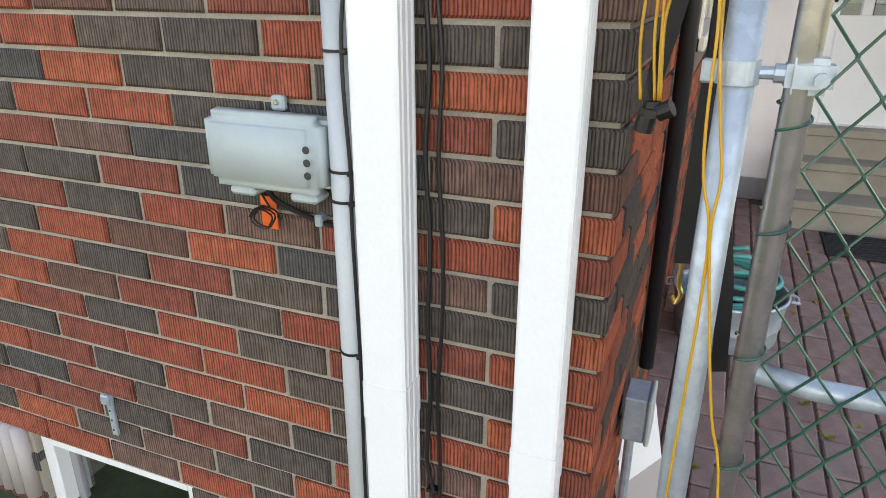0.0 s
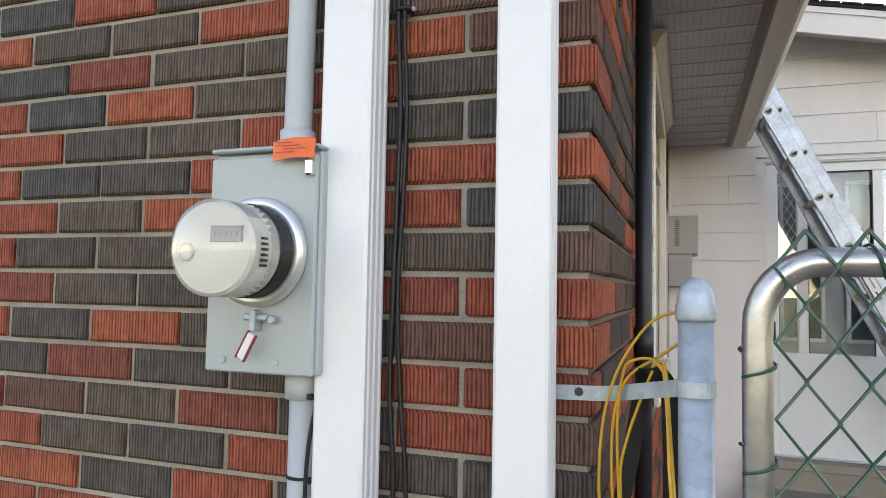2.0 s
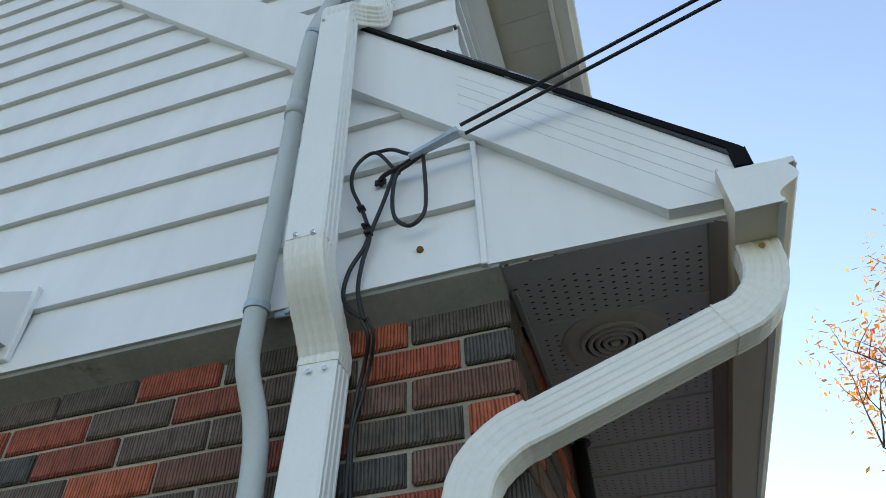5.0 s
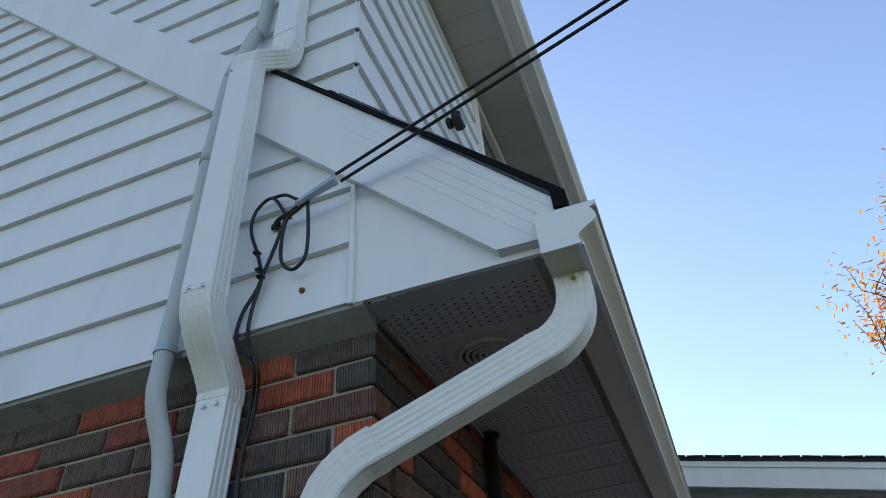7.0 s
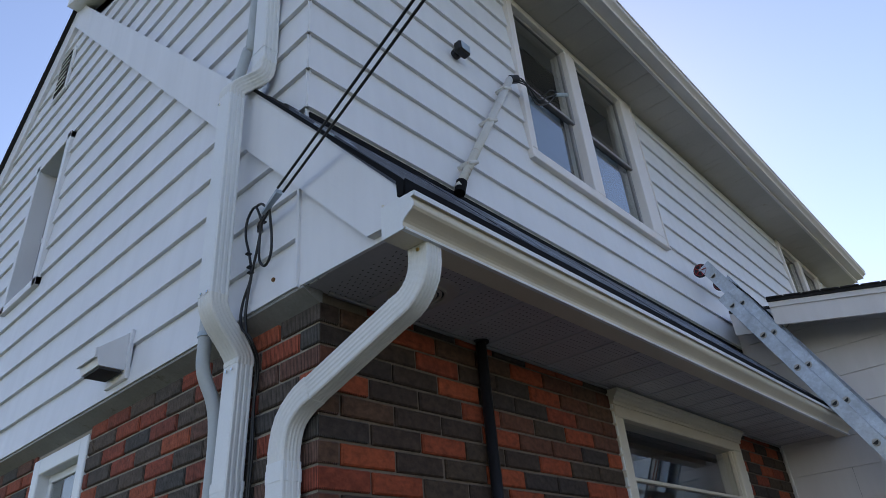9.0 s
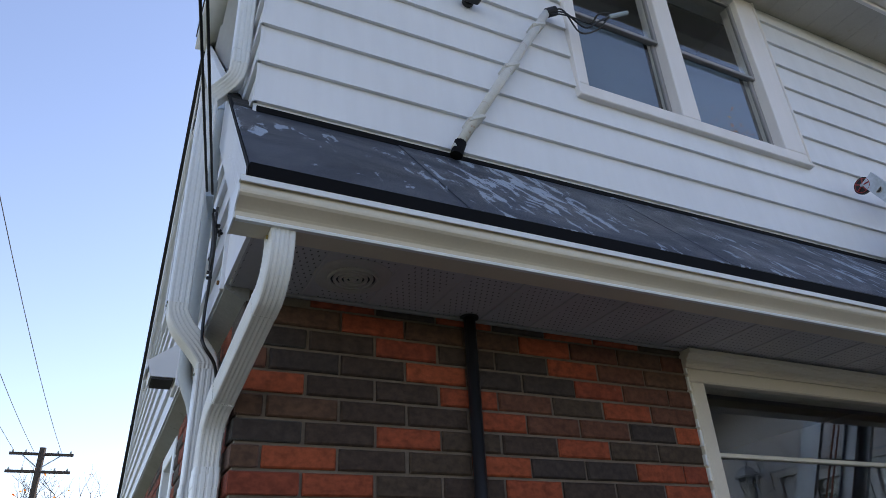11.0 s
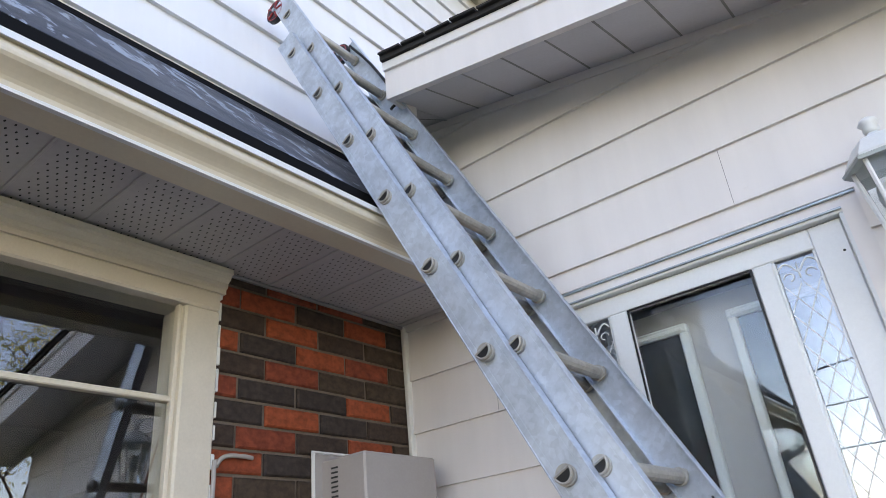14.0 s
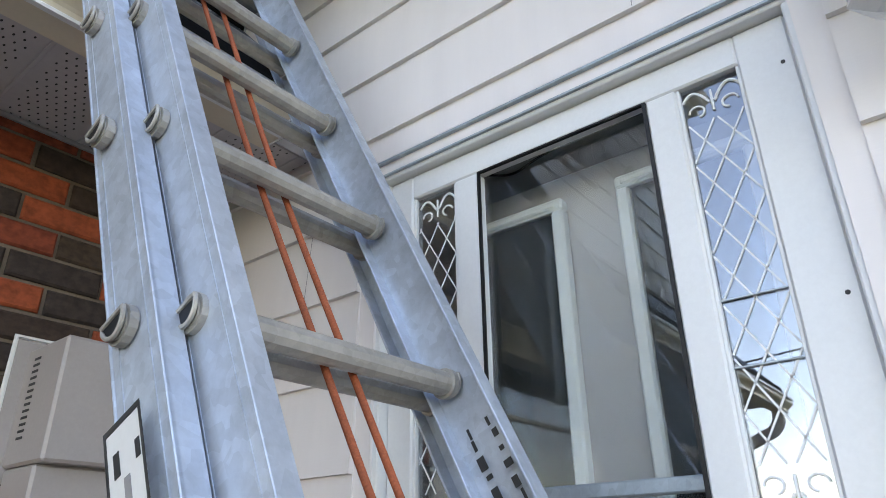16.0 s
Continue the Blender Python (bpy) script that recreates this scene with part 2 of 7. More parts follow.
BLACK_RUBBER = surface("black_rubber", (0.005, 0.005, 0.006), 0.5, 0, 0.2, 0.1, 0.1, 8, 150)
BLACK_PIPE = surface("black_pipe", (0.014, 0.015, 0.018), 0.45, 0, 0.35, 0.15, 0.15, 5, 120, (0.10, 0.09, 0.08), 0.66)
ALUMINIUM = galvanized("ladder_aluminium", (0.61, 0.68, 0.77), 0.42)
RUNG = galvanized("rung_aluminium", (0.52, 0.50, 0.46), 0.5)
GALV = galvanized("galvanised_steel", (0.46, 0.54, 0.60), 0.45)
GATE_TUBE = galvanized("gate_tube", (0.60, 0.59, 0.57), 0.30)
GATE_TUBE.node_tree.nodes["Principled BSDF"].inputs["Metallic"].default_value = 0.85
CHROME = surface("bright_steel", (0.75, 0.74, 0.70), 0.16, 1.0, 0.05, 0.05, 0.03)
RING_STEEL = surface("ring_steel", (0.72, 0.73, 0.74), 0.32, 0.7, 0.08, 0.05, 0.03)
BRASS = surface("brass", (0.60, 0.42, 0.16), 0.3, 1.0, 0.2, 0.1, 0.05)
YELLOW = surface("yellow_cord", (0.60, 0.31, 0.02), 0.4, 0, 0.15, 0.1, 0.1, 20, 200)
GREEN_VINYL = surface("green_vinyl", (0.012, 0.085, 0.055), 0.35, 0, 0.3, 0.1, 0.1, 12, 200)
TEAL = surface("teal_hose", (0.03, 0.34, 0.30), 0.35, 0, 0.2, 0.1, 0.1, 9, 160)
ORANGE_ROPE = surface("orange_rope", (0.52, 0.13, 0.05), 0.75, 0, 0.3, 0.35, 0.6, 20, 320)
ORANGE_TAG = surface("orange_tag", (0.85, 0.13, 0.02), 0.45, 0, 0.06, 0.05, 0.05)
RED = surface("red_plastic", (0.34, 0.025, 0.03), 0.3, 0, 0.2, 0.1, 0.05)
PAPER = surface("white_label", (0.75, 0.75, 0.73), 0.5, 0, 0.05, 0.05, 0.05)
INK = surface("dark_ink", (0.03, 0.03, 0.03), 0.6, 0, 0.05, 0.05, 0.05)
# near-black colour stands for the shade inside rooms and vents
INSIDE_SHADE = surface("dark_room", (0.05, 0.05, 0.055), 0.9, 0, 0.3, 0.1, 0.1)
BLIND = surface("blue_grey_blind", (0.10, 0.14, 0.19), 0.7, 0, 0.2, 0.1, 0.1, 2)
HALL = surface("hall_paint", (0.46, 0.45, 0.46), 0.7, 0, 0.08, 0.04, 0.05)
CONCRETE = surface("concrete", (0.36, 0.32, 0.26), 0.9, 0, 0.3, 0.2, 0.5, 3, 160, (0.2, 0.17, 0.13), 0.6)
SAND_JOINT = surface("sand_joint", (0.12, 0.09, 0.075), 0.95, 0, 0.3, 0.3, 0.5, 6, 200)
MAT_RUBBER = surface("door_mat", (0.025, 0.025, 0.027), 0.8, 0, 0.3, 0.3, 0.6, 12, 200)
BEIGE_METAL = surface("beige_metal", (0.40, 0.365, 0.345), 0.5, 0, 0.10, 0.05, 0.1, 4, 120, (0.25, 0.16, 0.10), 0.74)
GLASS = glass_material("window_glass", ior=1.5)
BIG_PANE = glass_material("double_pane", ior=1.85)
COATED = glass_material("coated_pane", (0.86, 0.93, 0.98), 0.0, 2.3)
METER_GLASS = glass_material("meter_glass", (0.95, 0.97, 0.95))
METER_FACE = surface("meter_face", (0.68, 0.68, 0.64), 0.35, 0.1, 0.08, 0.05, 0.05)
ETCHED = surface("etched_glass", (0.82, 0.85, 0.86), 0.6, 0, 0.05, 0.05, 0.05)
BARK = surface("bark", (0.09, 0.07, 0.06), 0.9, 0, 0.4, 0.3, 0.8, 5, 60)
SOIL = surface("lawn_soil", (0.11, 0.135, 0.055), 0.95, 0, 0.5, 0.4, 0.9, 0.8, 30)
ASPHALT = surface("far_house_roof", (0.06, 0.058, 0.058), 0.9, 0, 0.3, 0.3, 0.5)


def leaf_material(name, stops):
    k = Nodes(name)
    rnd = k.n("ShaderNodeNewGeometry").outputs["Random Per Island"]
    a = k.noise(30, 3, 0.6)
    col = k.mix("MULTIPLY", 1.0, k.ramp(rnd, stops), k.grey(a, 0.7, 1.1))
    k.set(col, 0.6)
    tr = k.n("ShaderNodeBsdfTranslucent")
    k.put(col, tr.inputs["Color"])
    both = k.n("ShaderNodeMixShader")
    both.inputs[0].default_value = 0.5
    k.put(k.p.outputs[0], both.inputs[1])
    k.put(tr.outputs[0], both.inputs[2])
    k.put(both.outputs[0], k.t.nodes["Material Output"].inputs["Surface"])
    return k.m


ORANGE_LEAF = leaf_material("orange_leaf", [(0.0, (0.60, 0.12, 0.02)), (0.5, (0.75, 0.28, 0.03)), (1.0, (0.62, 0.40, 0.06))])
GREEN_LEAF = leaf_material("green_leaf", [(0.0, (0.045, 0.07, 0.02)), (0.6, (0.07, 0.10, 0.03)), (1.0, (0.18, 0.10, 0.03))])
YELLOW_LEAF = leaf_material("yellow_leaf", [(0.0, (0.50, 0.36, 0.03)), (0.5, (0.30, 0.30, 0.04)), (1.0, (0.16, 0.20, 0.04))])


def paver_material():
    k = Nodes("paver")
    rnd = k.n("ShaderNodeObjectInfo").outputs["Random"]
    base = k.ramp(rnd, [(0.0, (0.27, 0.165, 0.14)), (0.5, (0.32, 0.20, 0.17)), (1.0, (0.28, 0.19, 0.17))])
    a, b = k.noise(12, 6, 0.65), k.noise(240, 3, 0.6)
    col = k.mix("MULTIPLY", 1.0, base, k.grey(a, 0.7, 1.1))
    col = k.mix("MULTIPLY", 1.0, col, k.grey(b, 0.8, 1.05))
    k.bump(b, 0.5, 0.002)
    return k.set(col, 0.85)


PAVER = paver_material()

# ---- mesh helpers ----


def part(name, bm, material, parent=None, label="", smooth=False):
    """Links a bmesh as one mesh object, under a thing or a part."""
    me = bpy.data.meshes.new(name)
    bmesh.ops.recalc_face_normals(bm, faces=bm.faces)
    bm.to_mesh(me)
    bm.free()
    me.materials.append(material)
    if smooth:
        me.shade_smooth()
    ob = new(name, me)
    if parent:
        ob.parent = parent
    return tagged(ob, label)


def thing(name, label, category, group="", kind="", at=(0, 0, 0)):
    ob = new(name)
    ob.empty_display_size = 0.05
    ob.location = at
    return tagged(ob, label, category, group, kind)


def bm_box(x0, x1, y0, y1, z0, z1, bevel=0.0, bm=None, seg=1):
    own = bm or bmesh.new()
    got = bmesh.ops.create_cube(own, size=1)
    m = Matrix.LocRotScale(((x0 + x1) / 2, (y0 + y1) / 2, (z0 + z1) / 2), None, (x1 - x0, y1 - y0, z1 - z0))
    bmesh.ops.transform(own, matrix=m, verts=got["verts"])
    if bevel:
        edges = {e for v in got["verts"] for e in v.link_edges}
        bmesh.ops.bevel(own, geom=list(edges), offset=bevel, segments=seg, affect="EDGES", clamp_overlap=True)
    return own


def bm_prism(poly, axis, a, b, bm=None):
    """A polygon in the plane across axis ('x', 'y' or 'z'), extruded from a to b."""
    own = bm or bmesh.new()

    def place(p, d):
        u, v = p
        return {"x": (d, u, v), "y": (u, d, v), "z": (u, v, d)}[axis]

    va = [own.verts.new(place(p, a)) for p in poly]
    vb = [own.verts.new(place(p, b)) for p in poly]
    own.faces.new(va)
    own.faces.new(vb[::-1])
    n = len(poly)
    for i in range(n):
        own.faces.new((va[i], vb[i], vb[(i + 1) % n], va[(i + 1) % n]))
    return own


def frames_along(points, up=(0, 0, 1)):
    pts = [Vector(p) for p in points]
    out = []
    last = Vector(up)
    for i, p in enumerate(pts):
        d = (pts[min(i + 1, len(pts) - 1)] - pts[max(i - 1, 0)]).normalized()
        side = last - d * last.dot(d)
        if side.length < 1e-4:
            side = Vector((1, 0, 0)) - d * d.x
            if side.length < 1e-4:
                side = Vector((0, 1, 0))
        side.normalize()
        last = side
        out.append((p, d, side, d.cross(side).normalized()))
    return out


def bm_sweep(points, profile, up=(0, 0, 1), bm=None, caps=True, scales=None):
    """Sweeps a closed profile [(u, v)] along points; u lies along 'up', v across it."""
    own = bm or bmesh.new()
    rings = []
    for i, (p, d, u, v) in enumerate(frames_along(points, up)):
        s = scales[i] if scales else 1.0
        rings.append([own.verts.new(p + u * (a * s) + v * (b * s)) for a, b in profile])
    n = len(profile)
    for r, q in zip(rings, rings[1:]):
        for i in range(n):
            own.faces.new((r[i], r[(i + 1) % n], q[(i + 1) % n], q[i]))
    if caps:
        own.faces.new(rings[0][::-1])
        own.faces.new(rings[-1])
    return own


def circle(r, n=10):
    return [(r * math.cos(2 * math.pi * i / n), r * math.sin(2 * math.pi * i / n)) for i in range(n)]


def bm_tube(points, r, n=10, bm=None, up=(0.3, 0.2, 1), scales=None):
    return bm_sweep(points, circle(r, n), up, bm, True, scales)


def curve_points(ctrl, steps=8):
    """A Catmull-Rom line through the points."""
    p = [Vector(c) for c in ctrl]
    p = [p[0] * 2 - p[1]] + p + [p[-1] * 2 - p[-2]]
    out = []
    for i in range(1, len(p) - 2):
        for s in range(steps):
            t = s / steps
            a, b, c, d = p[i - 1], p[i], p[i + 1], p[i + 2]
            out.append(0.5 * ((2 * b) + (c - a) * t + (2 * a - 5 * b + 4 * c - d) * t * t + (3 * b - a - 3 * c + d) * t ** 3))
    out.append(p[-2])
    return out


def bm_lathe(profile, centre, axis="z", n=24, bm=None):
    """Turns a profile [(radius, height)] round an axis through centre."""
    own = bm or bmesh.new()
    rings = []
    for r, h in profile:
        ring = []
        for i in range(n):
            a = 2 * math.pi * i / n
            c, s = r * math.cos(a), r * math.sin(a)
            off = {"z": (c, s, h), "y": (c, h, s), "x": (h, c, s)}[axis]
            ring.append(own.verts.new(Vector(centre) + Vector(off)))
        rings.append(ring)
    for a, b in zip(rings, rings[1:]):
        for i in range(n):
            own.faces.new((a[i], a[(i + 1) % n], b[(i + 1) % n], b[i]))
    own.faces.new(rings[0][::-1])
    own.faces.new(rings[-1])
    return own


def bm_disc(centre, axis, r, h, n=12, bm=None):
    return bm_lathe([(r * 0.85, 0), (r, h * 0.3), (r, h * 0.8), (r * 0.8, h)], centre, axis, n, bm)

# ---- ground ----
GROUND = -0.18
ROW = 0.0735
TOP0 = 2.116
SOFFIT_Z = 2.60

ground = part("ground", bm_box(-400, 400, -400, 400, GROUND - 0.4, GROUND - 0.035), SOIL)
tagged(ground, "grass and soil reaching out around the house", "ground", kind="structure")
bed = part("pavement", bm_box(-0.02, 3.2, -2.6, 4.24, GROUND - 0.034, GROUND - 0.012), SAND_JOINT)
tagged(bed, "red-brown concrete paver yard with dark sandy joints", "pavement", kind="structure")

# ---- brick walls ----


def brick_data(length, height, depth=0.03, cham=0.0055):
    """Vertices and faces of one brick's visible side: a worn, chamfered front and four flanks; local x along it, front at y = 0."""
    l, h, c = length / 2, height / 2, cham
    v = [(-l + c, 0, -h + c), (l - c, 0, -h + c), (l - c, 0, h - c), (-l + c, 0, h - c),
         (-l, c, -h), (l, c, -h), (l, c, h), (-l, c, h),
         (-l, depth, -h), (l, depth, -h), (l, depth, h), (-l, depth, h)]
    f = [(0, 1, 2, 3)]
    for i in range(4):
        j = (i + 1) % 4
        f += [(i, i + 4, j + 4, j), (i + 4, i + 8, j + 8, j + 4)]
    return v, f


BRICK_MESHES = {}


def brick_mesh(length, height, material):
    key = (round(length * 200), round(height * 250), material.name)
    if key not in BRICK_MESHES:
        me = bpy.data.meshes.new("brick")
        v, f = brick_data(length, height)
        me.from_pydata(v, [], [q[::-1] for q in f])
        me.materials.append(material)
        BRICK_MESHES[key] = me
    return BRICK_MESHES[key]


# colours of the bricks course by course, from the corner outwards (d dark, r red, b brown); a course without a line is laid by chance
GABLE_BRICKS = {
    7: "drdrrd", 6: "drdrddr", 5: "drdrdrr", 4: "bbddrdr", 3: "rdrbrdr", 2: "bdddrd", 1: "drdrdrd", 0: "bdrdrd", -1: "rbdrddr",
    -2: "brddrdr", -3: "rdrdrd", -4: "ddrddr", -5: "rrrrddr", -6: "drdrdr", -7: "bdddddr", -8: "rrdddr", -9: "rbddrdr", -10: "rrddrd",
    -11: "brdrdbr", -12: "ddrddr", -13: "drdrdrd", -14: "drddrr", -15: "bbdddbr", -16: "rdddrdd", -17: "rrrbrdr", -18: "dbdrbrd",
    -19: "rdddrdr", -20: "rrrdrbr", -21: "rdrdrdr", -22: "rddrrrd", -23: "rrdrrdr", -24: "rbdbdrd", -25: "drrdrdr", -26: "rdrdbdr", -27: "drddrbr",
}
FRONT_BRICKS = {6: "brbbrbbb", 5: "drddrbb", 4: "ddrddrbb", 3: "ddrbdrb", 2: "bddrbbdr", 1: "drddrdd", 0: "rddrddrr", -1: "rddrddr"}
BESIDE_WINDOW = {7: "drrd", 6: "rrdr", 5: "drdd", 4: "rdrrd", 3: "drdd", 2: "rddrd", 1: "drdd", 0: "drdrd", -1: "rdrd", -2: "rddrd"}


def gable_course(k, rng):
    """Joints and colours of one course of the gable wall, from the corner brick to the far end."""
    pitch = 0.2265 - 0.00067 * (k + 10)
    x = -0.215 if k % 2 == 0 else -0.105
    tones = GABLE_BRICKS.get(k, "")[1:]
    joints = [x]
    while joints[-1] > -6.75:
        joints.append(max(-6.8, joints[-1] - pitch))
    return [(b + 0.006, a - 0.006, tones[i] if i < len(tones) else rng.choice("rrrddbd")) for i, (a, b) in enumerate(zip(joints, joints[1:]))]


def front_course(k, rng):
    """The same for the front wall, on both sides of the window; below its sill the bricks run through."""
    even = k % 2 == 0
    joints = [(0.087 if even else 0.207) + 0.2272 * i for i in range(8)]
    joints = [j for j in joints if j < 1.75] + [1.80]
    left, right = FRONT_BRICKS.get(k, ""), BESIDE_WINDOW.get(k, "")
    out = [(a + 0.005, b - 0.005, left[i] if i < len(left) else rng.choice("rrddbd")) for i, (a, b) in enumerate(zip(joints, joints[1:]))]
    if k < -15:
        out += [(1.80 + 0.2272 * i, 2.0172 + 0.2272 * i, "d") for i in range(7)]
    joints = [3.385] + [(3.475 if even else 3.575) + 0.226 * i for i in range(4)]
    joints = [j for j in joints if j < 4.2] + [4.25]
    return out + [(a + 0.005, b - 0.005, right[i] if i < len(right) else rng.choice("rrddbd")) for i, (a, b) in enumerate(zip(joints, joints[1:]))]


def lay_bricks(wall, course, near, holes, single, joined):
    """Courses of bricks on a wall, in the wall's own x and z. near(x, z): whether a brick is an object of its own; the rest goes into one joined part."""
    rng = random.Random(7 + len(wall.name))
    verts, faces, made = [], [], 0
    for k in range(-31, 8):
        z0, z1 = TOP0 + ROW * k - 0.0635, min(TOP0 + ROW * k, SOFFIT_Z - 0.002)
        if z1 - z0 < 0.012:
            continue
        for p, q, tone in course(k, rng):
            p, q = p + rng.uniform(-0.002, 0.002), q + rng.uniform(-0.002, 0.002)
            spans = [(p, q)]
            for hx0, hx1, hz0, hz1 in holes:
                if z1 > hz0 + 0.02 and z0 < hz1 - 0.02 and q > hx0 and p < hx1:
                    spans = [(a, b) for a, b in ((p, min(q, hx0)), (max(p, hx1), q)) if b - a > 0.03]
            for a, b in spans:
                cx, cz, out = (a + b) / 2, (z0 + z1) / 2, rng.uniform(-0.0025, 0.0015)
                tilt = rng.uniform(-0.006, 0.006)
                if near(cx, cz) and made < 296:
                    ob = new("brick", brick_mesh(b - a, z1 - z0, single[tone]))
                    ob.parent = wall
                    ob.location = (cx, out, cz)
                    ob.rotation_euler = (rng.uniform(-0.01, 0.01), tilt, rng.uniform(-0.008, 0.008))
                    made += 1
                else:
                    v, f = brick_data(b - a, z1 - z0)
                    base = len(verts)
                    ct, st = math.cos(tilt), math.sin(tilt)
                    verts += [(cx + ct * vx + st * vz, out + vy, cz - st * vx + ct * vz) for vx, vy, vz in v]
                    faces += [tuple(base + i for i in q4[::-1]) for q4 in f]
    me = bpy.data.meshes.new("far_bricks")
    me.from_pydata(verts, [], faces)
    me.materials.append(joined)
    rest = new("far_bricks", me)
    rest.parent = wall
    tagged(rest, kind="stuff")


def wall_with_holes(name, x0, x1, z0, z1, y0, y1, holes, material):
    """A wall slab in its own x and z with openings that go through it."""
    xs = sorted({x0, x1, *[h[0] for h in holes], *[h[1] for h in holes]})
    zs = sorted({z0, z1, *[h[2] for h in holes], *[h[3] for h in holes]})
    bm = bmesh.new()
    for a, b in zip(xs, xs[1:]):
        for c, d in zip(zs, zs[1:]):
            mx, mz = (a + b) / 2, (c + d) / 2
            if not any(h[0] < mx < h[1] and h[2] < mz < h[3] for h in holes):
                bm_box(a, b, y0, y1, c, d, 0, bm)
    bmesh.ops.remove_doubles(bm, verts=bm.verts, dist=1e-5)
    dup = [fc for fc in bm.faces if any(o is not fc and o.calc_center_median() == fc.calc_center_median() for e in fc.edges for o in e.link_faces)]
    if dup:
        bmesh.ops.delete(bm, geom=list(set(dup)), context="FACES")
    return part(name, bm, material)


GABLE_HOLES = [(-1.62, -1.02, -0.4, 0.058), (-2.32, -1.68, 1.5, 2.52)]
wall_gable = wall_with_holes("wall_gable", -6.8, -0.012, -0.25, 2.60, 0.010, 0.22, GABLE_HOLES, MORTAR)
tagged(wall_gable, "red and dark brown striated brick wall with grey mortar", "wall", kind="structure")
FRONT_HOLES = [(1.80, 3.39, 1.05, 2.585)]
FRONT_M = pose(0, 0, 0, 0, 0, 90)
wall_front = wall_with_holes("wall_front", 0.012, 9.0, -0.25, 2.60, 0.010, 0.22, FRONT_HOLES, MORTAR_EAVE_SHADE)
wall_front.matrix_world = FRONT_M
tagged(wall_front, "red and brown brick front wall, darkened in colour for the eave's shade", "wall", kind="structure")

# ---- siding ----
LAP = 0.018


def siding(parent, zs, left, right, material, holes=(), lap=LAP):
    """Lapped boards in the parent's own x and z, thicker at their lower edge."""
    for z0, z1 in zip(zs, zs[1:]):
        cuts = sorted({z0, z1, *[h[i] for h in holes for i in (2, 3) if z0 + 0.004 < h[i] < z1 - 0.004]})
        for a, b in zip(cuts, cuts[1:]):
            mid = (a + b) / 2
            spans = [(None, None)]
            for h in sorted(holes):
                if h[2] < mid < h[3]:
                    last = spans.pop()
                    spans += [(last[0], h[0]), (h[1], None)]
            for p, q in spans:
                xa = [left(a) if p is None else p, right(a) if q is None else q]
                xb = [left(b) if p is None else p, right(b) if q is None else q]
                if xa[1] - xa[0] < 0.02:
                    continue
                if xb[1] < xb[0]:
                    xb = [(xb[0] + xb[1]) / 2] * 2
                ta = 0.002 + lap * (z1 - a) / (z1 - z0)
                tb = 0.002 + lap * (z1 - b) / (z1 - z0)
                bm = bmesh.new()
                rows = [(-ta, a, xa), (-tb, b, xb)]
                fr = [[bm.verts.new((x, y, z)) for x in xs] for y, z, xs in rows]
                bk = [[bm.verts.new((x, 0.0, z)) for x in xs] for y, z, xs in rows]
                for quad in ((fr[0][0], fr[0][1], fr[1][1], fr[1][0]), (bk[0][1], bk[0][0], bk[1][0], bk[1][1]),
                             (bk[0][0], bk[0][1], fr[0][1], fr[0][0]), (fr[1][0], fr[1][1], bk[1][1], bk[1][0]),
                             (bk[0][0], fr[0][0], fr[1][0], bk[1][0]), (fr[0][1], bk[0][1], bk[1][1], fr[1][1])):
                    bm.faces.new(quad)
                part("siding_board", bm, material, parent)


RIDGE_X = -3.42


def rake_low(z):
    return 0.337 - (z - 2.606) / 1.04


def rake_top(z):
    return 0.50 - (z - 2.76) / 1.035


GW = (-3.39, -2.77, 3.70, 4.94)


def sheath_band(bm, z0, z1, a=None, b=None):
    r0, r1 = rake_low(z0) + 0.04, rake_low(z1) + 0.04
    l0, l1 = 2 * RIDGE_X - r0, 2 * RIDGE_X - r1
    bm_prism([(l0 if a is None else a, z0), (r0 if b is None else b, z0), (r1 if b is None else b, z1), (l1 if a is None else a, z1)], "y", -0.052, -0.012, bm)


sheath = bmesh.new()
sheath_band(sheath, 2.606, GW[2])
sheath_band(sheath, GW[2], GW[3], None, GW[0])
sheath_band(sheath, GW[2], GW[3], GW[1], None)
sheath_band(sheath, GW[3], 6.50)
gable_sheath = part("wall_gable_upper", sheath, SIDING)
tagged(gable_sheath, "white lapped metal siding gable above the brick", "wall", kind="structure")
side_board_root = new("siding")
side_board_root.location = (0, -0.052, 0)
tagged(side_board_root, "white horizontal lapped siding on the gable wall", "siding", kind="structure")
GABLE_LAPS = [2.60] + [2.785 + 0.196 * i for i in range(20)]
siding(side_board_root, GABLE_LAPS, lambda z: max(-6.82, -6.84 - rake_low(z)), lambda z: min(-0.027, rake_low(z) + 0.01), SIDING, [GW])

# flat closing panel at the eave end, with its narrow vertical channel
end_panel = part("trim_eave_panel", bm_prism([(-0.022, 2.598), (0.475, 2.585), (0.475, 2.62), (0.34, 2.62), (-0.022, 2.985)], "y", -0.066, -0.053), SIDING)
tagged(end_panel, "flat white panel closing the eave end", "trim", kind="structure")
channel = part("trim_channel", bm_box(-0.034, -0.020, -0.078, -0.052, 2.592, 2.98, 0.002), SIDING)
tagged(channel, "narrow white vertical channel strip on the siding", "trim", kind="structure")

# sheet metal that closes the underside of the gable siding
under = part("trim_flashing", bm_prism([(-0.064, 2.604), (-0.064, 2.588), (0.012, 2.545), (0.012, 2.604)], "x", -6.8, 0.0), FLASH)
tagged(under, "grey stained flashing under the siding edge", "trim", kind="structure")


def mirror_poly(poly):
    return [(2 * RIDGE_X - x, z) for x, z in poly][::-1]


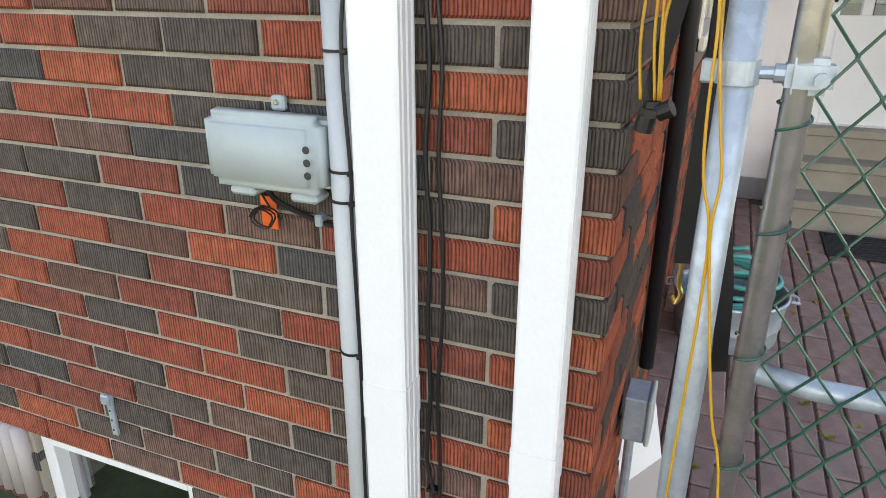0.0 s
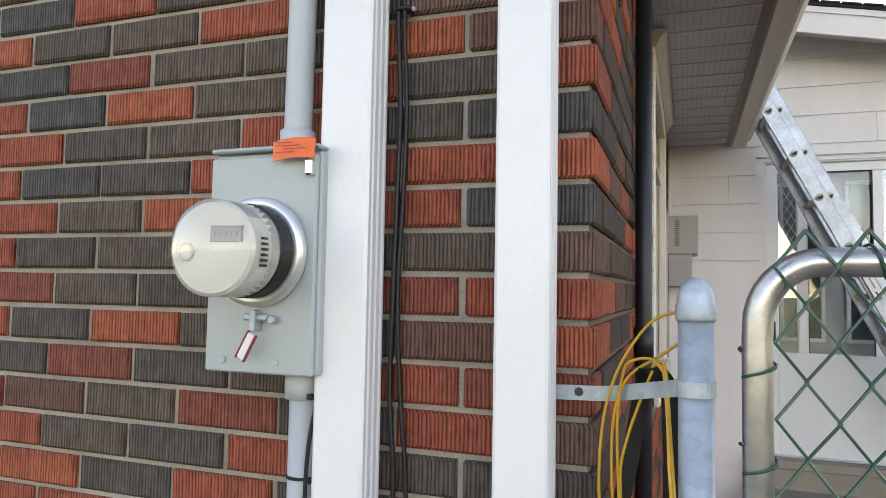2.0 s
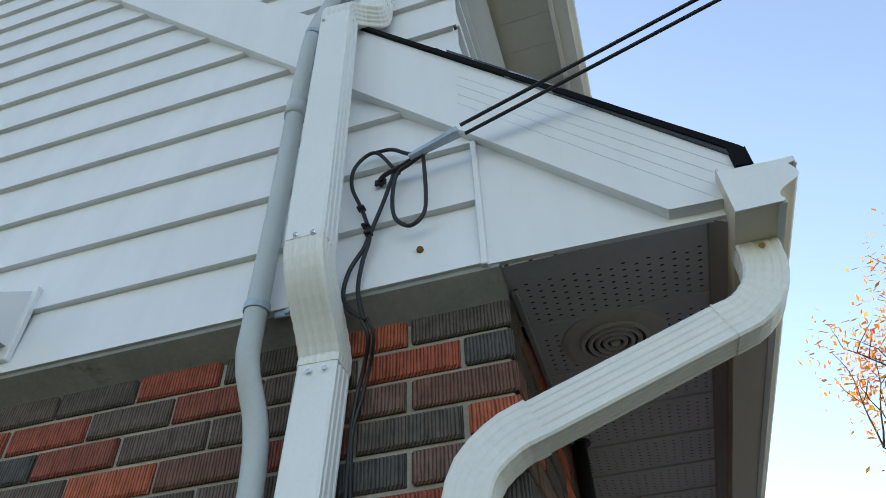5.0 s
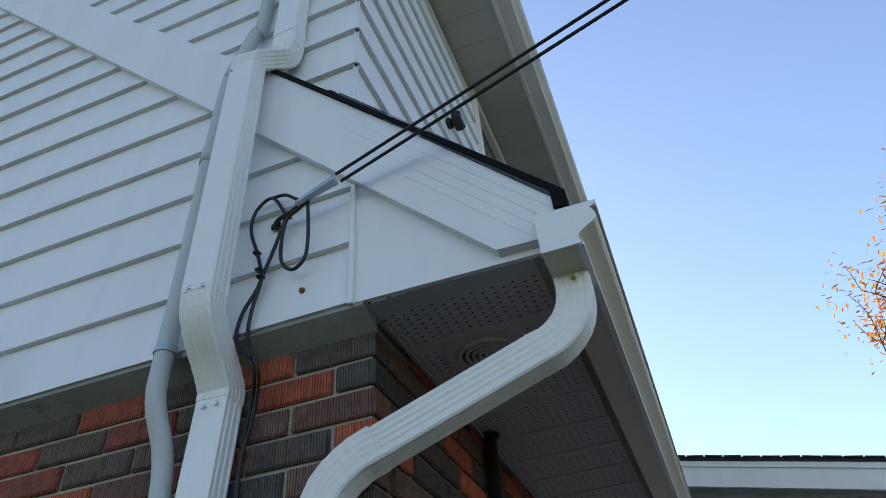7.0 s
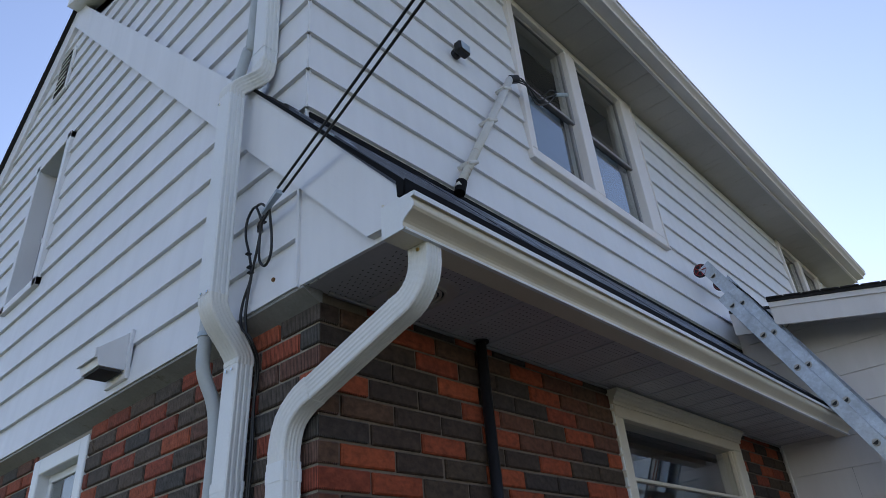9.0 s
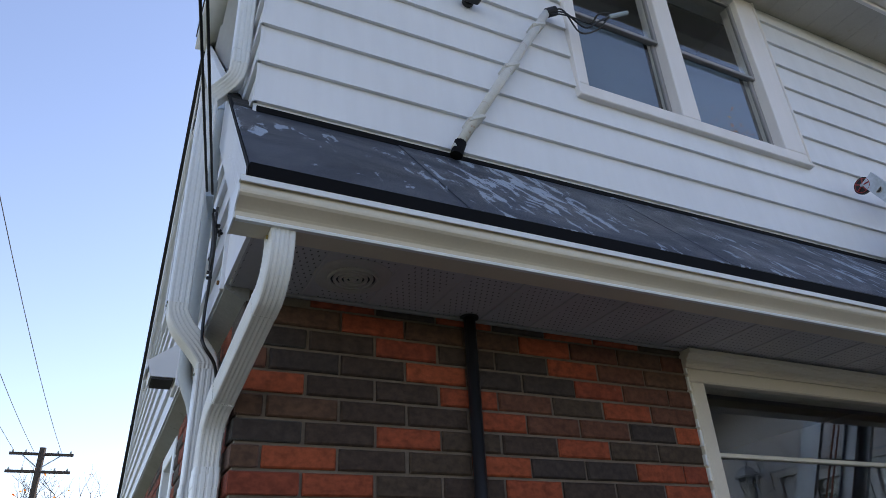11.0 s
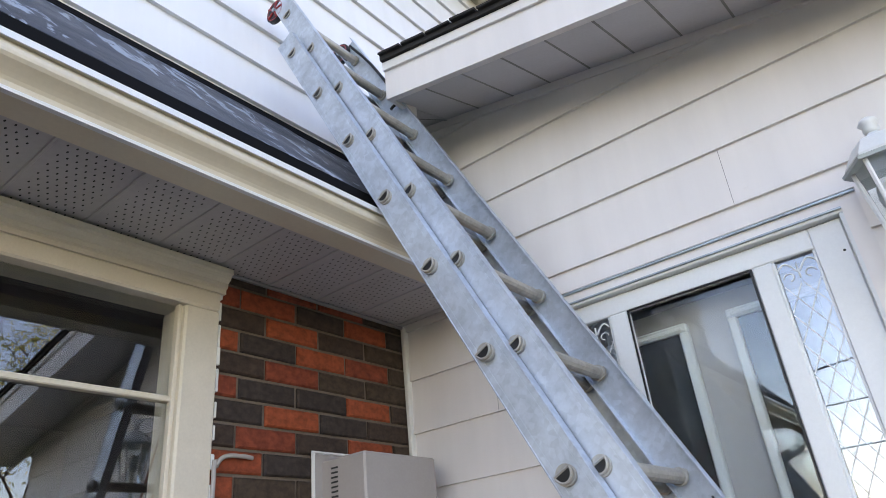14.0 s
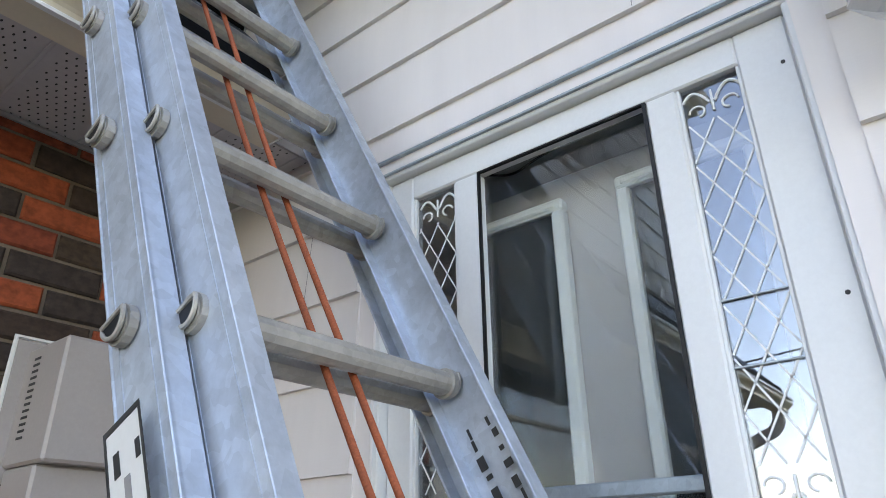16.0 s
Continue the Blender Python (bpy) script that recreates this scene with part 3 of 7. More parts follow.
def rake_poly():
    zt, zb = 2.76 + 1.035 * (0.50 - RIDGE_X), 2.606 + 1.04 * (0.337 - RIDGE_X)
    return [(0.337, 2.606), (0.476, 2.600), (0.476, 2.724), (-0.36, 3.648), (RIDGE_X, zt), (RIDGE_X, zb)]


rake = part("trim_rake", bm_prism(rake_poly(), "y", -0.094, -0.054), SIDING)
tagged(rake, "wide white sloping rake board of the gable", "trim", kind="structure")
for off in (0.045, 0.085, 0.125, 0.165):
    x0, x1 = 0.476 - off * 0.02, -0.05
    seam = bmesh.new()
    bm_prism([(0.47, 2.727 - off), (0.47, 2.7245 - off), (x1, 2.7245 - off + 1.07 * (0.47 - x1)), (x1, 2.727 - off + 1.07 * (0.47 - x1))] if off < 0.12 else
             [(0.47 - (off - 0.12), 2.727 - off + 1.07 * (off - 0.12)), (0.47 - (off - 0.12), 2.7245 - off + 1.07 * (off - 0.12)), (x1, 2.7245 - off + 1.07 * (0.47 - x1)), (x1, 2.727 - off + 1.07 * (0.47 - x1))],
             "y", -0.0948, -0.0935, seam)
    part("seam", seam, SIDING, rake)
rake_b = part("trim_rake_back", bm_prism(mirror_poly(rake_poly()), "y", -0.088, -0.054), SIDING)
tagged(rake_b, "wide white sloping rake board of the gable", "trim", kind="structure")

# ---- roofs ----
ZR = 2.76 + 1.035 * (0.50 - RIDGE_X)
main_roof = bmesh.new()
bm_prism([(0.505, 2.714), (-0.07, 3.366), (-0.07, 3.333), (0.492, 2.690)], "y", -0.100, 4.25, main_roof)
pent = part("roof", main_roof, ROOF)
tagged(pent, "dark grey felted lower roof with pale worn patches", "roof", kind="structure")
for y0, y1, rise in ((0.55, 1.72, 0.0035), (1.62, 2.75, 0.006), (2.66, 3.7, 0.004)):
    strip = bm_prism([(0.500, 2.722 + rise), (-0.055, 3.351 + rise), (-0.055, 3.338), (0.498, 2.715)], "y", y0, y1)
    part("felt_sheet", strip, ROOF, pent)
drip = part("trim_drip_edge", bm_prism([(0.509, 2.717), (0.509, 2.655), (0.499, 2.655), (0.490, 2.705)], "y", -0.100, 4.22), DRIP)
tagged(drip, "black metal drip edge along the lower roof", "trim", kind="structure")
# black roofing edge that shows along the rake
edge = part("trim_roof_edge", bm_prism([(0.507, 2.708), (0.500, 2.719), (-0.36, 3.669), (-0.36, 3.650), (0.476, 2.722), (0.478, 2.668), (0.503, 2.664)], "y", -0.104, -0.05), DRIP)
tagged(edge, "black bent roof edge along the rake", "trim", kind="structure")
back_roof = part("roof_back", bm_prism([(RIDGE_X, ZR + 0.03), (RIDGE_X, ZR), (-7.40, ZR - 4.1), (-7.43, ZR - 4.07)], "y", -0.12, 9.0), SHINGLE)
tagged(back_roof, "dark shingled rear roof slope", "roof", kind="structure")
# rough shingle ends peeping out where the lower roof meets the upper wall
rng = random.Random(5)
tabs = bmesh.new()
for x, lift, w in ((-0.30, 0.006, 0.09), (-0.235, 0.014, 0.07), (-0.18, 0.009, 0.10), (-0.115, 0.018, 0.06), (-0.075, 0.010, 0.08)):
    zz = 2.76 + 1.035 * (0.50 - x)
    bm_prism([(x, zz - 0.004), (x + w, zz - 0.004 - 1.035 * w), (x + w, zz + lift * 0.5 - 1.035 * w), (x + w * 0.3, zz + lift + 0.004 - 0.31 * w), (x, zz + lift)], "y", -0.100 + rng.uniform(0, 0.010), -0.02, tabs)
part("shingle_tabs", tabs, SHINGLE, pent, "torn dark shingle ends")
flash2 = part("trim_wall_flashing", bm_prism([(-0.045, 3.340), (-0.045, 3.368), (-0.062, 3.372), (-0.062, 3.35)], "y", -0.02, 4.25), DRIP)
tagged(flash2, "black flashing strip where roof meets siding", "trim", kind="structure")

# ---- upper storey: a long shed dormer ----
UP_Z = 5.34
LAPS_UP = [3.30 + 0.0] + [3.389 + 0.2015 * i for i in range(18)]


def dormer_top(x):
    return 5.32 + 0.36 * (-0.06 - x)


dormer = part("wall_dormer", bm_prism([(-0.062, 3.30), (-0.062, UP_Z), (RIDGE_X, dormer_top(RIDGE_X)), (RIDGE_X, ZR - 0.05)], "y", -0.02, 0.15), SIDING)
tagged(dormer, "white sided end wall of the upper storey", "wall", kind="structure")
dorm_side = new("siding_upper_end")
dorm_side.location = (0, -0.02, 0)
tagged(dorm_side, "white lapped siding on the upper end wall", "siding", kind="structure")
siding(dorm_side, LAPS_UP, lambda z: max(RIDGE_X, rake_top(z) - 0.02), lambda z: -0.05 if z < 5.32 else -0.06 - (z - 5.32) / 0.36, SIDING)
UW = (1.548, 3.245, 3.95, 5.335)
UW2 = (6.75, 8.3, 4.05, 5.335)
up_front = wall_with_holes("wall_upper_front", 0.15, 9.0, 3.25, UP_Z, 0.002, 0.2, [UW, UW2], SIDING)
up_front.matrix_world = Matrix.Translation((-0.062, 0, 0)) @ FRONT_M
tagged(up_front, "white sided upper front wall", "wall", kind="structure")
front_side = new("siding_upper_front")
front_side.matrix_world = Matrix.Translation((-0.062, 0, 0)) @ FRONT_M
tagged(front_side, "white lapped siding on the upper front wall", "siding", kind="structure")
siding(front_side, LAPS_UP[:11] + [UP_Z], lambda z: -0.033, lambda z: 9.0, SIDING, [UW, UW2])

shut = part("wall_far_end", bm_prism([(-6.8, -0.25), (-0.01, -0.25), (-0.01, 2.6), (-0.062, 5.3), (RIDGE_X, 6.6), (-6.8, 3.3)], "y", 8.9, 9.0), SIDING)
tagged(shut, "far end wall of the house", "wall", kind="structure")
shut = part("wall_back", bm_box(-6.9, -6.801, 0.0, 9.0, -0.25, 3.3), SIDING)
tagged(shut, "back wall of the house", "wall", kind="structure")
shut = part("wall_knee", bm_box(-0.20, -0.064, 0.15, 8.9, 2.61, 3.249), SIDING)
tagged(shut, "wall strip hidden behind the lower roof", "wall", kind="structure")

# upper eave: soffit, fascia and gutter, roof
up_soffit = bmesh.new()
for i in range(46):
    y = -0.18 + i * 0.2
    bm_box(-0.06, 0.28, y, y + 0.1985, UP_Z, UP_Z + 0.012, 0.0008, up_soffit)
bm_box(-0.06, 0.28, -0.18, 9.0, UP_Z + 0.006, UP_Z + 0.016, 0, up_soffit)
ob = part("ceiling_upper_soffit", up_soffit, SOFFIT_UP)
tagged(ob, "pale dusty upper soffit panels", "soffit", kind="structure")
ob = part("trim_upper_fascia", bm_box(0.28, 0.305, -0.19, 9.0, UP_Z - 0.012, UP_Z + 0.15, 0.003), SIDING_WARM)
tagged(ob, "pale upper fascia board", "trim", kind="structure")


def gutter_profile(x, z):
    """A K-style gutter in section: its back at x, its bottom at z."""
    curve = []
    for i in range(13):
        t = i / 12
        u = min(1.0, max(0.0, (t - 0.12) / 0.46))
        bulge = math.sin(math.pi * min(1.0, max(0.0, (t - 0.40) / 0.60)))
        curve.append((0.080 + 0.036 * (u * u * (3 - 2 * u)) + 0.009 * bulge, 0.010 + 0.074 * t))
    outer = [(0, 0.115), (0, 0), (0.080, 0), (0.084, 0.003), (0.084, 0.008)] + curve + [(0.129, 0.088), (0.129, 0.099), (0.116, 0.101)]
    inner = [(0.116, 0.095), (0.122, 0.093)] + [(a - 0.006, b) for a, b in curve[::-1]] + [(0.072, 0.006), (0.004, 0.006), (0.004, 0.115)]
    return [(x + a, z + b) for a, b in outer + inner]


ob = part("trim_upper_gutter", bm_prism(gutter_profile(0.306, UP_Z + 0.02), "y", -0.16, 9.0), SIDING_WARM)
tagged(ob, "pale gutter along the upper eave", "gutter", kind="structure")
z_up = UP_Z + 0.17
ob = part("roof_upper", bm_prism([(0.38, z_up), (RIDGE_X - 0.05, z_up + 0.36 * 3.97), (RIDGE_X - 0.05, z_up + 0.36 * 3.97 - 0.04), (0.38, z_up - 0.03)], "y", -0.20, 9.0), SHINGLE)
tagged(ob, "dark low-slope upper roof", "roof", kind="structure")
ob = part("trim_upper_rake", bm_prism([(0.30, UP_Z - 0.0), (0.30, z_up - 0.03), (RIDGE_X, z_up + 0.36 * 3.90 - 0.04), (RIDGE_X, z_up + 0.36 * 3.90 - 0.22), (-0.06, UP_Z - 0.01)], "y", -0.19, -0.02), SIDING)
tagged(ob, "white rake trim of the upper roof", "trim", kind="structure")

# ---- lower eave: soffit, fascia, gutter ----
sf = bmesh.new()
ys = [-0.05, 0.175, 0.40] + [0.62 + 0.211 * i for i in range(18)]
ys = [y for y in ys if y < 4.24] + [4.245]
for a, b in zip(ys, ys[1:]):
    bm_box(0.004 if a > 0 else -0.03, 0.405, a + 0.002, b - 0.002, SOFFIT_Z - 0.003, SOFFIT_Z + 0.005, 0.0015, sf)
    bm_box(0.004, 0.405, a - 0.004, a + 0.006, SOFFIT_Z - 0.007, SOFFIT_Z + 0.001, 0.0015, sf)
bm_box(0.0, 0.42, -0.011, 4.245, SOFFIT_Z + 0.0055, SOFFIT_Z + 0.02, 0, sf)
soffit = part("ceiling_soffit", sf, SOFFIT)
tagged(soffit, "grey-beige perforated metal soffit in ribbed panels", "soffit", kind="structure")
ob = part("trim_fascia", bm_prism([(0.404, 2.592), (0.434, 2.575), (0.434, 2.73), (0.404, 2.73)], "y", -0.058, 4.245), FASCIA)
tagged(ob, "grey metal fascia behind the gutter", "trim", kind="structure")
ob = part("trim_soffit_edge", bm_box(0.002, 0.016, 0.03, 4.245, SOFFIT_Z - 0.016, SOFFIT_Z - 0.0045, 0.002), FASCIA)
tagged(ob, "thin channel where the soffit meets the brick", "trim", kind="structure")

gutter = thing("gutter", "cream aluminium eave gutter, its lip white for the highlight", "gutter", kind="structure")
part("trough", bm_prism(gutter_profile(0.435, 2.537), "y", -0.124, 4.06), CREAM, gutter)
# separate white lip holds the highlight along the gutter's rim
part("lip", bm_prism([(0.551, 2.637), (0.566, 2.634), (0.566, 2.618), (0.563, 2.618), (0.563, 2.632), (0.551, 2.634)], "y", -0.126, 4.06), WHITE, gutter, "rolled lip, its highlight put in as white")
cap = [(0.434, 2.639)] + gutter_profile(0.435, 2.535)[1:20] + [(0.566, 2.634)]
# fold made white on the cream trough: a bright edge line in the colour
part("bottom_fold", bm_prism([(0.508, 2.5345), (0.5215, 2.5345), (0.5225, 2.540), (0.5195, 2.5445), (0.5192, 2.536), (0.508, 2.536)], "y", -0.122, 4.06), WHITE, gutter, "folded bottom edge, its bright line put in as white")
part("end_cap", bm_prism(cap, "y", -0.128, -0.1245), WHITE, gutter, "white gutter end cap")
part("end_cap", bm_prism(cap, "y", 4.0605, 4.064), WHITE, gutter)

vent = thing("soffit_vent", "round grey soffit vent with concentric slots", "vent", at=(0.189, 0.289, SOFFIT_Z - 0.004))
part("plate", bm_lathe([(0.001, -0.004), (0.108, -0.004), (0.122, -0.001), (0.124, 0.002)], (0, 0, 0), "z", 32), SOFFIT_UP, vent, smooth=False)
for r in (0.024, 0.041, 0.058, 0.075):
    part("ring", bm_lathe([(r - 0.0055, -0.005), (r - 0.004, -0.012), (r + 0.003, -0.012), (r + 0.0055, -0.005)], (0, 0, 0), "z", 32), SOFFIT_UP, vent)
# a near-black disc gives the slots their shade
part("dark_gap", bm_lathe([(0.001, -0.0055), (0.080, -0.0055), (0.080, -0.0045)], (0, 0, 0), "z", 32), INSIDE_SHADE, vent, "near-black disc for the shade between the rings")
part("hub", bm_lathe([(0.001, -0.013), (0.010, -0.012), (0.012, -0.0056)], (0, 0, 0), "z", 16), SOFFIT_UP, vent)

# ---- windows ----


def sash(parent, x0, x1, z0, z1, y, w, material):
    """Four rails round a pane, in the parent's own x and z."""
    for a, b, c, d in ((x0, x1, z0, z0 + w), (x0, x1, z1 - w, z1), (x0, x0 + w, z0 + w, z1 - w), (x1 - w, x1, z0 + w, z1 - w)):
        part("rail", bm_box(a, b, y - 0.012, y + 0.012, c, d, 0.003), material, parent)


def pane(parent, x0, x1, z0, z1, y, material=None):
    ob = part("pane", bm_box(x0, x1, y - 0.002, y + 0.002, z0, z1), material or GLASS, parent)
    ob.visible_shadow = False
    return ob


def room(name, x0, x1, y0, y1, z0, z1, material, parent):
    """A plain room behind a pane: five sides, open to the front (low y); behind windows its shade is put into a
    near-black colour.
    """
    bm = bmesh.new()
    t = 0.02
    bm_box(x0, x1, y1, y1 + t, z0, z1, 0, bm)
    bm_box(x0 - t, x0, y0, y1, z0, z1, 0, bm)
    bm_box(x1, x1 + t, y0, y1, z0, z1, 0, bm)
    bm_box(x0, x1, y0, y1, z0 - t, z0, 0, bm)
    bm_box(x0, x1, y0, y1, z1, z1 + t, 0, bm)
    return part(name, bm, material, parent)


front_win = new("window_front")
front_win.matrix_world = FRONT_M
tagged(front_win, "cream-painted picture window with an upper transom pane", "window", kind="structure")
wx0, wx1, wz0, wz1 = 1.80, 3.39, 1.05, 2.585
for a, b, c, d, y0, y1 in ((wx0, wx0 + 0.078, wz0, 2.455, -0.012, 0.12), (wx1 - 0.115, wx1, wz0, 2.455, -0.012, 0.12),
                          (wx0, wx1, 2.455, 2.515, -0.014, 0.12), (wx0, wx1, wz0, wz0 + 0.06, -0.03, 0.12)):
    part("casing", bm_box(a, b, y0, y1, c, d, 0.006), FRAME_PAINT, front_win)
crown = [(-0.004, 2.512), (-0.020, 2.512), (-0.020, 2.527), (-0.029, 2.531), (-0.029, 2.545), (-0.042, 2.553), (-0.046, 2.564), (-0.056, 2.567), (-0.056, 2.584), (0.10, 2.584), (0.10, 2.512)]
part("crown", bm_prism(crown, "x", wx0 - 0.012, wx1 + 0.012), FRAME_PAINT, front_win, "moulded cream head trim")
part("stop", bm_box(wx0 + 0.078, wx0 + 0.09, 0.008, 0.03, wz0 + 0.06, 2.455, 0.002), FRAME_PAINT, front_win)
part("stop", bm_box(wx1 - 0.127, wx1 - 0.115, 0.008, 0.03, wz0 + 0.06, 2.455, 0.002), FRAME_PAINT, front_win)
part("transom_bar", bm_box(wx0 + 0.078, wx1 - 0.115, 0.014, 0.044, 2.162, 2.179, 0.003), FRAME_PAINT, front_win)
pane(front_win, wx0 + 0.078, wx1 - 0.115, 2.179, 2.455, 0.033, BIG_PANE)
pane(front_win, wx0 + 0.078, wx1 - 0.115, wz0 + 0.06, 2.162, 0.033, BIG_PANE)
room("room", 1.0, 4.1, 0.23, 2.6, 0.4, 2.7, INSIDE_SHADE, front_win)
# rough mortar beads that seal the casing to the brick
rng = random.Random(11)
for xx in (wx0 - 0.004, wx1 + 0.004):
    beads = bmesh.new()
    for i in range(21):
        z = 1.1 + i * ROW + rng.uniform(-0.01, 0.01)
        bm_box(xx - rng.uniform(0.003, 0.007), xx + rng.uniform(0.003, 0.007), -0.010, 0.01, z, z + rng.uniform(0.03, 0.075), 0.002, beads)
    part("sealant", beads, PAPER, front_win, "uneven white sealant bead")


def double_window(name, x0, x1, z0, z1, mid0, mid1, s0, s1, label):
    """Two hung sashes in one broad frame; s0, s1: outer edges of the glazed part, mid0 to mid1: the post between."""
    win = new(name)
    win.matrix_world = Matrix.Translation((-0.062, 0, 0)) @ FRONT_M
    tagged(win, label, "window", kind="structure")
    for a, b, c, d in ((x0, s0, z0 + 0.07, z1), (s1, x1, z0 + 0.07, z1), (mid0, mid1, z0 + 0.07, z1 - 0.06), (x0, x1, z0, z0 + 0.07), (s0, s1, z1 - 0.06, z1)):
        part("casing", bm_box(a, b, -0.030, 0.10, c, d, 0.005), SIDING_WARM, win)
    part("sill", bm_box(x0 - 0.012, x1 + 0.012, -0.045, 0.02, z0 - 0.022, z0, 0.004), SIDING_WARM, win)
    part("edge_strip", bm_box(x0 - 0.012, x0, -0.038, 0.0, z0 - 0.01, z1, 0.003), SIDING_WARM, win)
    part("edge_strip", bm_box(x1, x1 + 0.012, -0.038, 0.0, z0 - 0.01, z1, 0.003), SIDING_WARM, win)
    for a, b in ((s0, mid0), (mid1, s1)):
        zm = z0 + 0.07 + (z1 - z0 - 0.13) * 0.47
        lower = part("lower_sash", bm_box(a, b, 0.045, 0.046, z0 + 0.07, z0 + 0.071), WHITE, win)
        sash(lower, a, b, z0 + 0.07, zm + 0.02, 0.045, 0.028, FASCIA)
        pane(lower, a + 0.028, b - 0.028, z0 + 0.098, zm - 0.008, 0.045)
        upper = part("upper_sash", bm_box(a, b, 0.020, 0.021, z1 - 0.061, z1 - 0.06), WHITE, win)
        sash(upper, a, b, zm - 0.02, z1 - 0.06, 0.020, 0.024, FASCIA)
        pane(upper, a + 0.024, b - 0.024, zm + 0.004, z1 - 0.084, 0.020)
        part("blind", bm_box(a, b, 0.12, 0.125, z0 + 0.05, zm + 0.10), BLIND, win, "pale blue-grey blind")
        part("latch", bm_box(a + 0.035, a + 0.052, 0.028, 0.036, zm - 0.30, zm - 0.275, 0.003), BLACK_RUBBER, win)
    room("room", x0, x1, 0.21, 1.6, z0, z1, INSIDE_SHADE, win)
    return win


double_window("window_upper", 1.548, 3.245, 3.95, 5.335, 2.25, 2.385, 1.615, 3.06, "white double sash window under the upper eave")
double_window("window_upper_far", 6.75, 8.3, 4.05, 5.335, 7.45, 7.58, 6.83, 8.2, "white double sash window at the far end of the upper wall")

gw = new("window_gable")
gw.location = (0, -0.055, 0)
tagged(gw, "tall narrow white gable window", "window", kind="structure")
for a, b, c, d in ((GW[0], GW[0] + 0.06, GW[2], GW[3]), (GW[1] - 0.06, GW[1], GW[2], GW[3]), (GW[0], GW[1], GW[3] - 0.06, GW[3]), (GW[0], GW[1], GW[2], GW[2] + 0.06)):
    part("casing", bm_box(a, b, -0.035, 0.16, c, d, 0.004), SIDING, gw)
sash(gw, GW[0] + 0.06, GW[1] - 0.06, GW[2] + 0.06, GW[3] - 0.06, 0.10, 0.04, FASCIA)
part("mid_rail", bm_box(GW[0] + 0.06, GW[1] - 0.06, 0.085, 0.115, 4.29, 4.33, 0.003), WHITE, gw)
pane(gw, GW[0] + 0.1, GW[1] - 0.1, GW[2] + 0.1, GW[3] - 0.1, 0.10)
part("blind", bm_box(GW[0] + 0.06, GW[1] - 0.06, 0.16, 0.165, GW[2] + 0.06, GW[3] - 0.06), BLIND, gw)
lv = new("gable_vent")
lv.location = (-3.42, -0.06, 5.95)
tagged(lv, "small white louvred vent high in the gable", "vent", kind="structure")
part("vent_frame", bm_box(-0.14, 0.14, -0.022, 0.0, -0.24, 0.24, 0.004), SIDING, lv)
# near-black sheet stands for the shade behind the slats
part("dark_back", bm_box(-0.11, 0.11, -0.026, -0.0225, -0.21, 0.21), INSIDE_SHADE, lv)
for i in range(7):
    z = -0.19 + i * 0.06
    part("slat", bm_prism([(-0.036, z), (-0.027, z + 0.03), (-0.027, z + 0.036), (-0.040, z + 0.006)], "x", -0.11, 0.11), SIDING, lv)

side_win = new("window_side")
side_win.location = (0, 0, 0)
tagged(side_win, "white window high in the brick gable wall", "window", kind="structure")
for a, b, c, d in ((-2.32, -2.24, 1.5, 2.52), (-1.76, -1.68, 1.5, 2.52), (-2.24, -1.76, 2.44, 2.52), (-2.24, -1.76, 1.5, 1.56)):
    part("casing", bm_box(a, b, -0.008, 0.12, c, d, 0.005), WHITE, side_win)
sash(side_win, -2.24, -1.76, 1.56, 2.44, 0.06, 0.04, WHITE)
pane(side_win, -2.2, -1.8, 1.6, 2.4, 0.06)
room("room", -2.4, -1.6, 0.23, 1.2, 1.4, 2.55, INSIDE_SHADE, side_win)

base_win = new("window_basement")
tagged(base_win, "white basement window low in the brick wall", "window", kind="structure")
for a, b, c, d in ((-1.62, -1.575, -0.4, 0.055), (-1.065, -1.02, -0.4, 0.055), (-1.575, -1.065, 0.01, 0.055), (-1.575, -1.065, -0.4, -0.35)):
    part("casing", bm_box(a, b, 0.03, 0.13, c, d, 0.004), WHITE, base_win)
sash(base_win, -1.575, -1.065, -0.35, 0.01, 0.085, 0.03, FASCIA)
pane(base_win, -1.545, -1.095, -0.32, -0.02, 0.085)
room("room", -1.62, -1.02, 0.24, 1.0, -0.4, 0.05, INSIDE_SHADE, base_win)
well = thing("window_well", "pale corrugated panel beside the basement window", "panel")
for i in range(9):
    part("rib", bm_sweep([(-1.66 - i * 0.05, 0.0, -0.17), (-1.66 - i * 0.05, 0.0, 0.075)], circle(0.026, 8), (0, 1, 0)), BEIGE_METAL, well, smooth=True)

# ---- the addition with the side entrance ----
EW = 4.25


def add_fascia_top(x):
    return 3.408 - 0.214 * (x - 0.9)


DOOR = (0.655, 1.615, 0.39, 2.455)
wall_end = wall_with_holes("wall_addition", -0.05, 3.4, -0.25, 2.78, 0.012, 0.16, [DOOR], SIDING_WARM)
wall_end.location = (0, EW, 0)
tagged(wall_end, "pale siding wall of the entrance addition", "wall", kind="structure")
peak = part("wall_addition_top", bm_prism([(-0.05, 2.78), (3.4, 2.78), (0.0, 3.52), (-0.05, 3.52)], "y", EW + 0.012, EW + 0.16), SIDING_WARM)
tagged(peak, "pale siding under the sloping addition eave", "wall", kind="structure")
end_siding = new("siding_addition")
end_siding.location = (0, EW + 0.012, 0)
tagged(end_siding, "pale pinkish-white lapped siding of the addition", "siding", kind="structure")


def end_right(z):
    return min(3.4, 0.9 + (3.355 - z) / 0.216) if z > 2.8 else 3.4


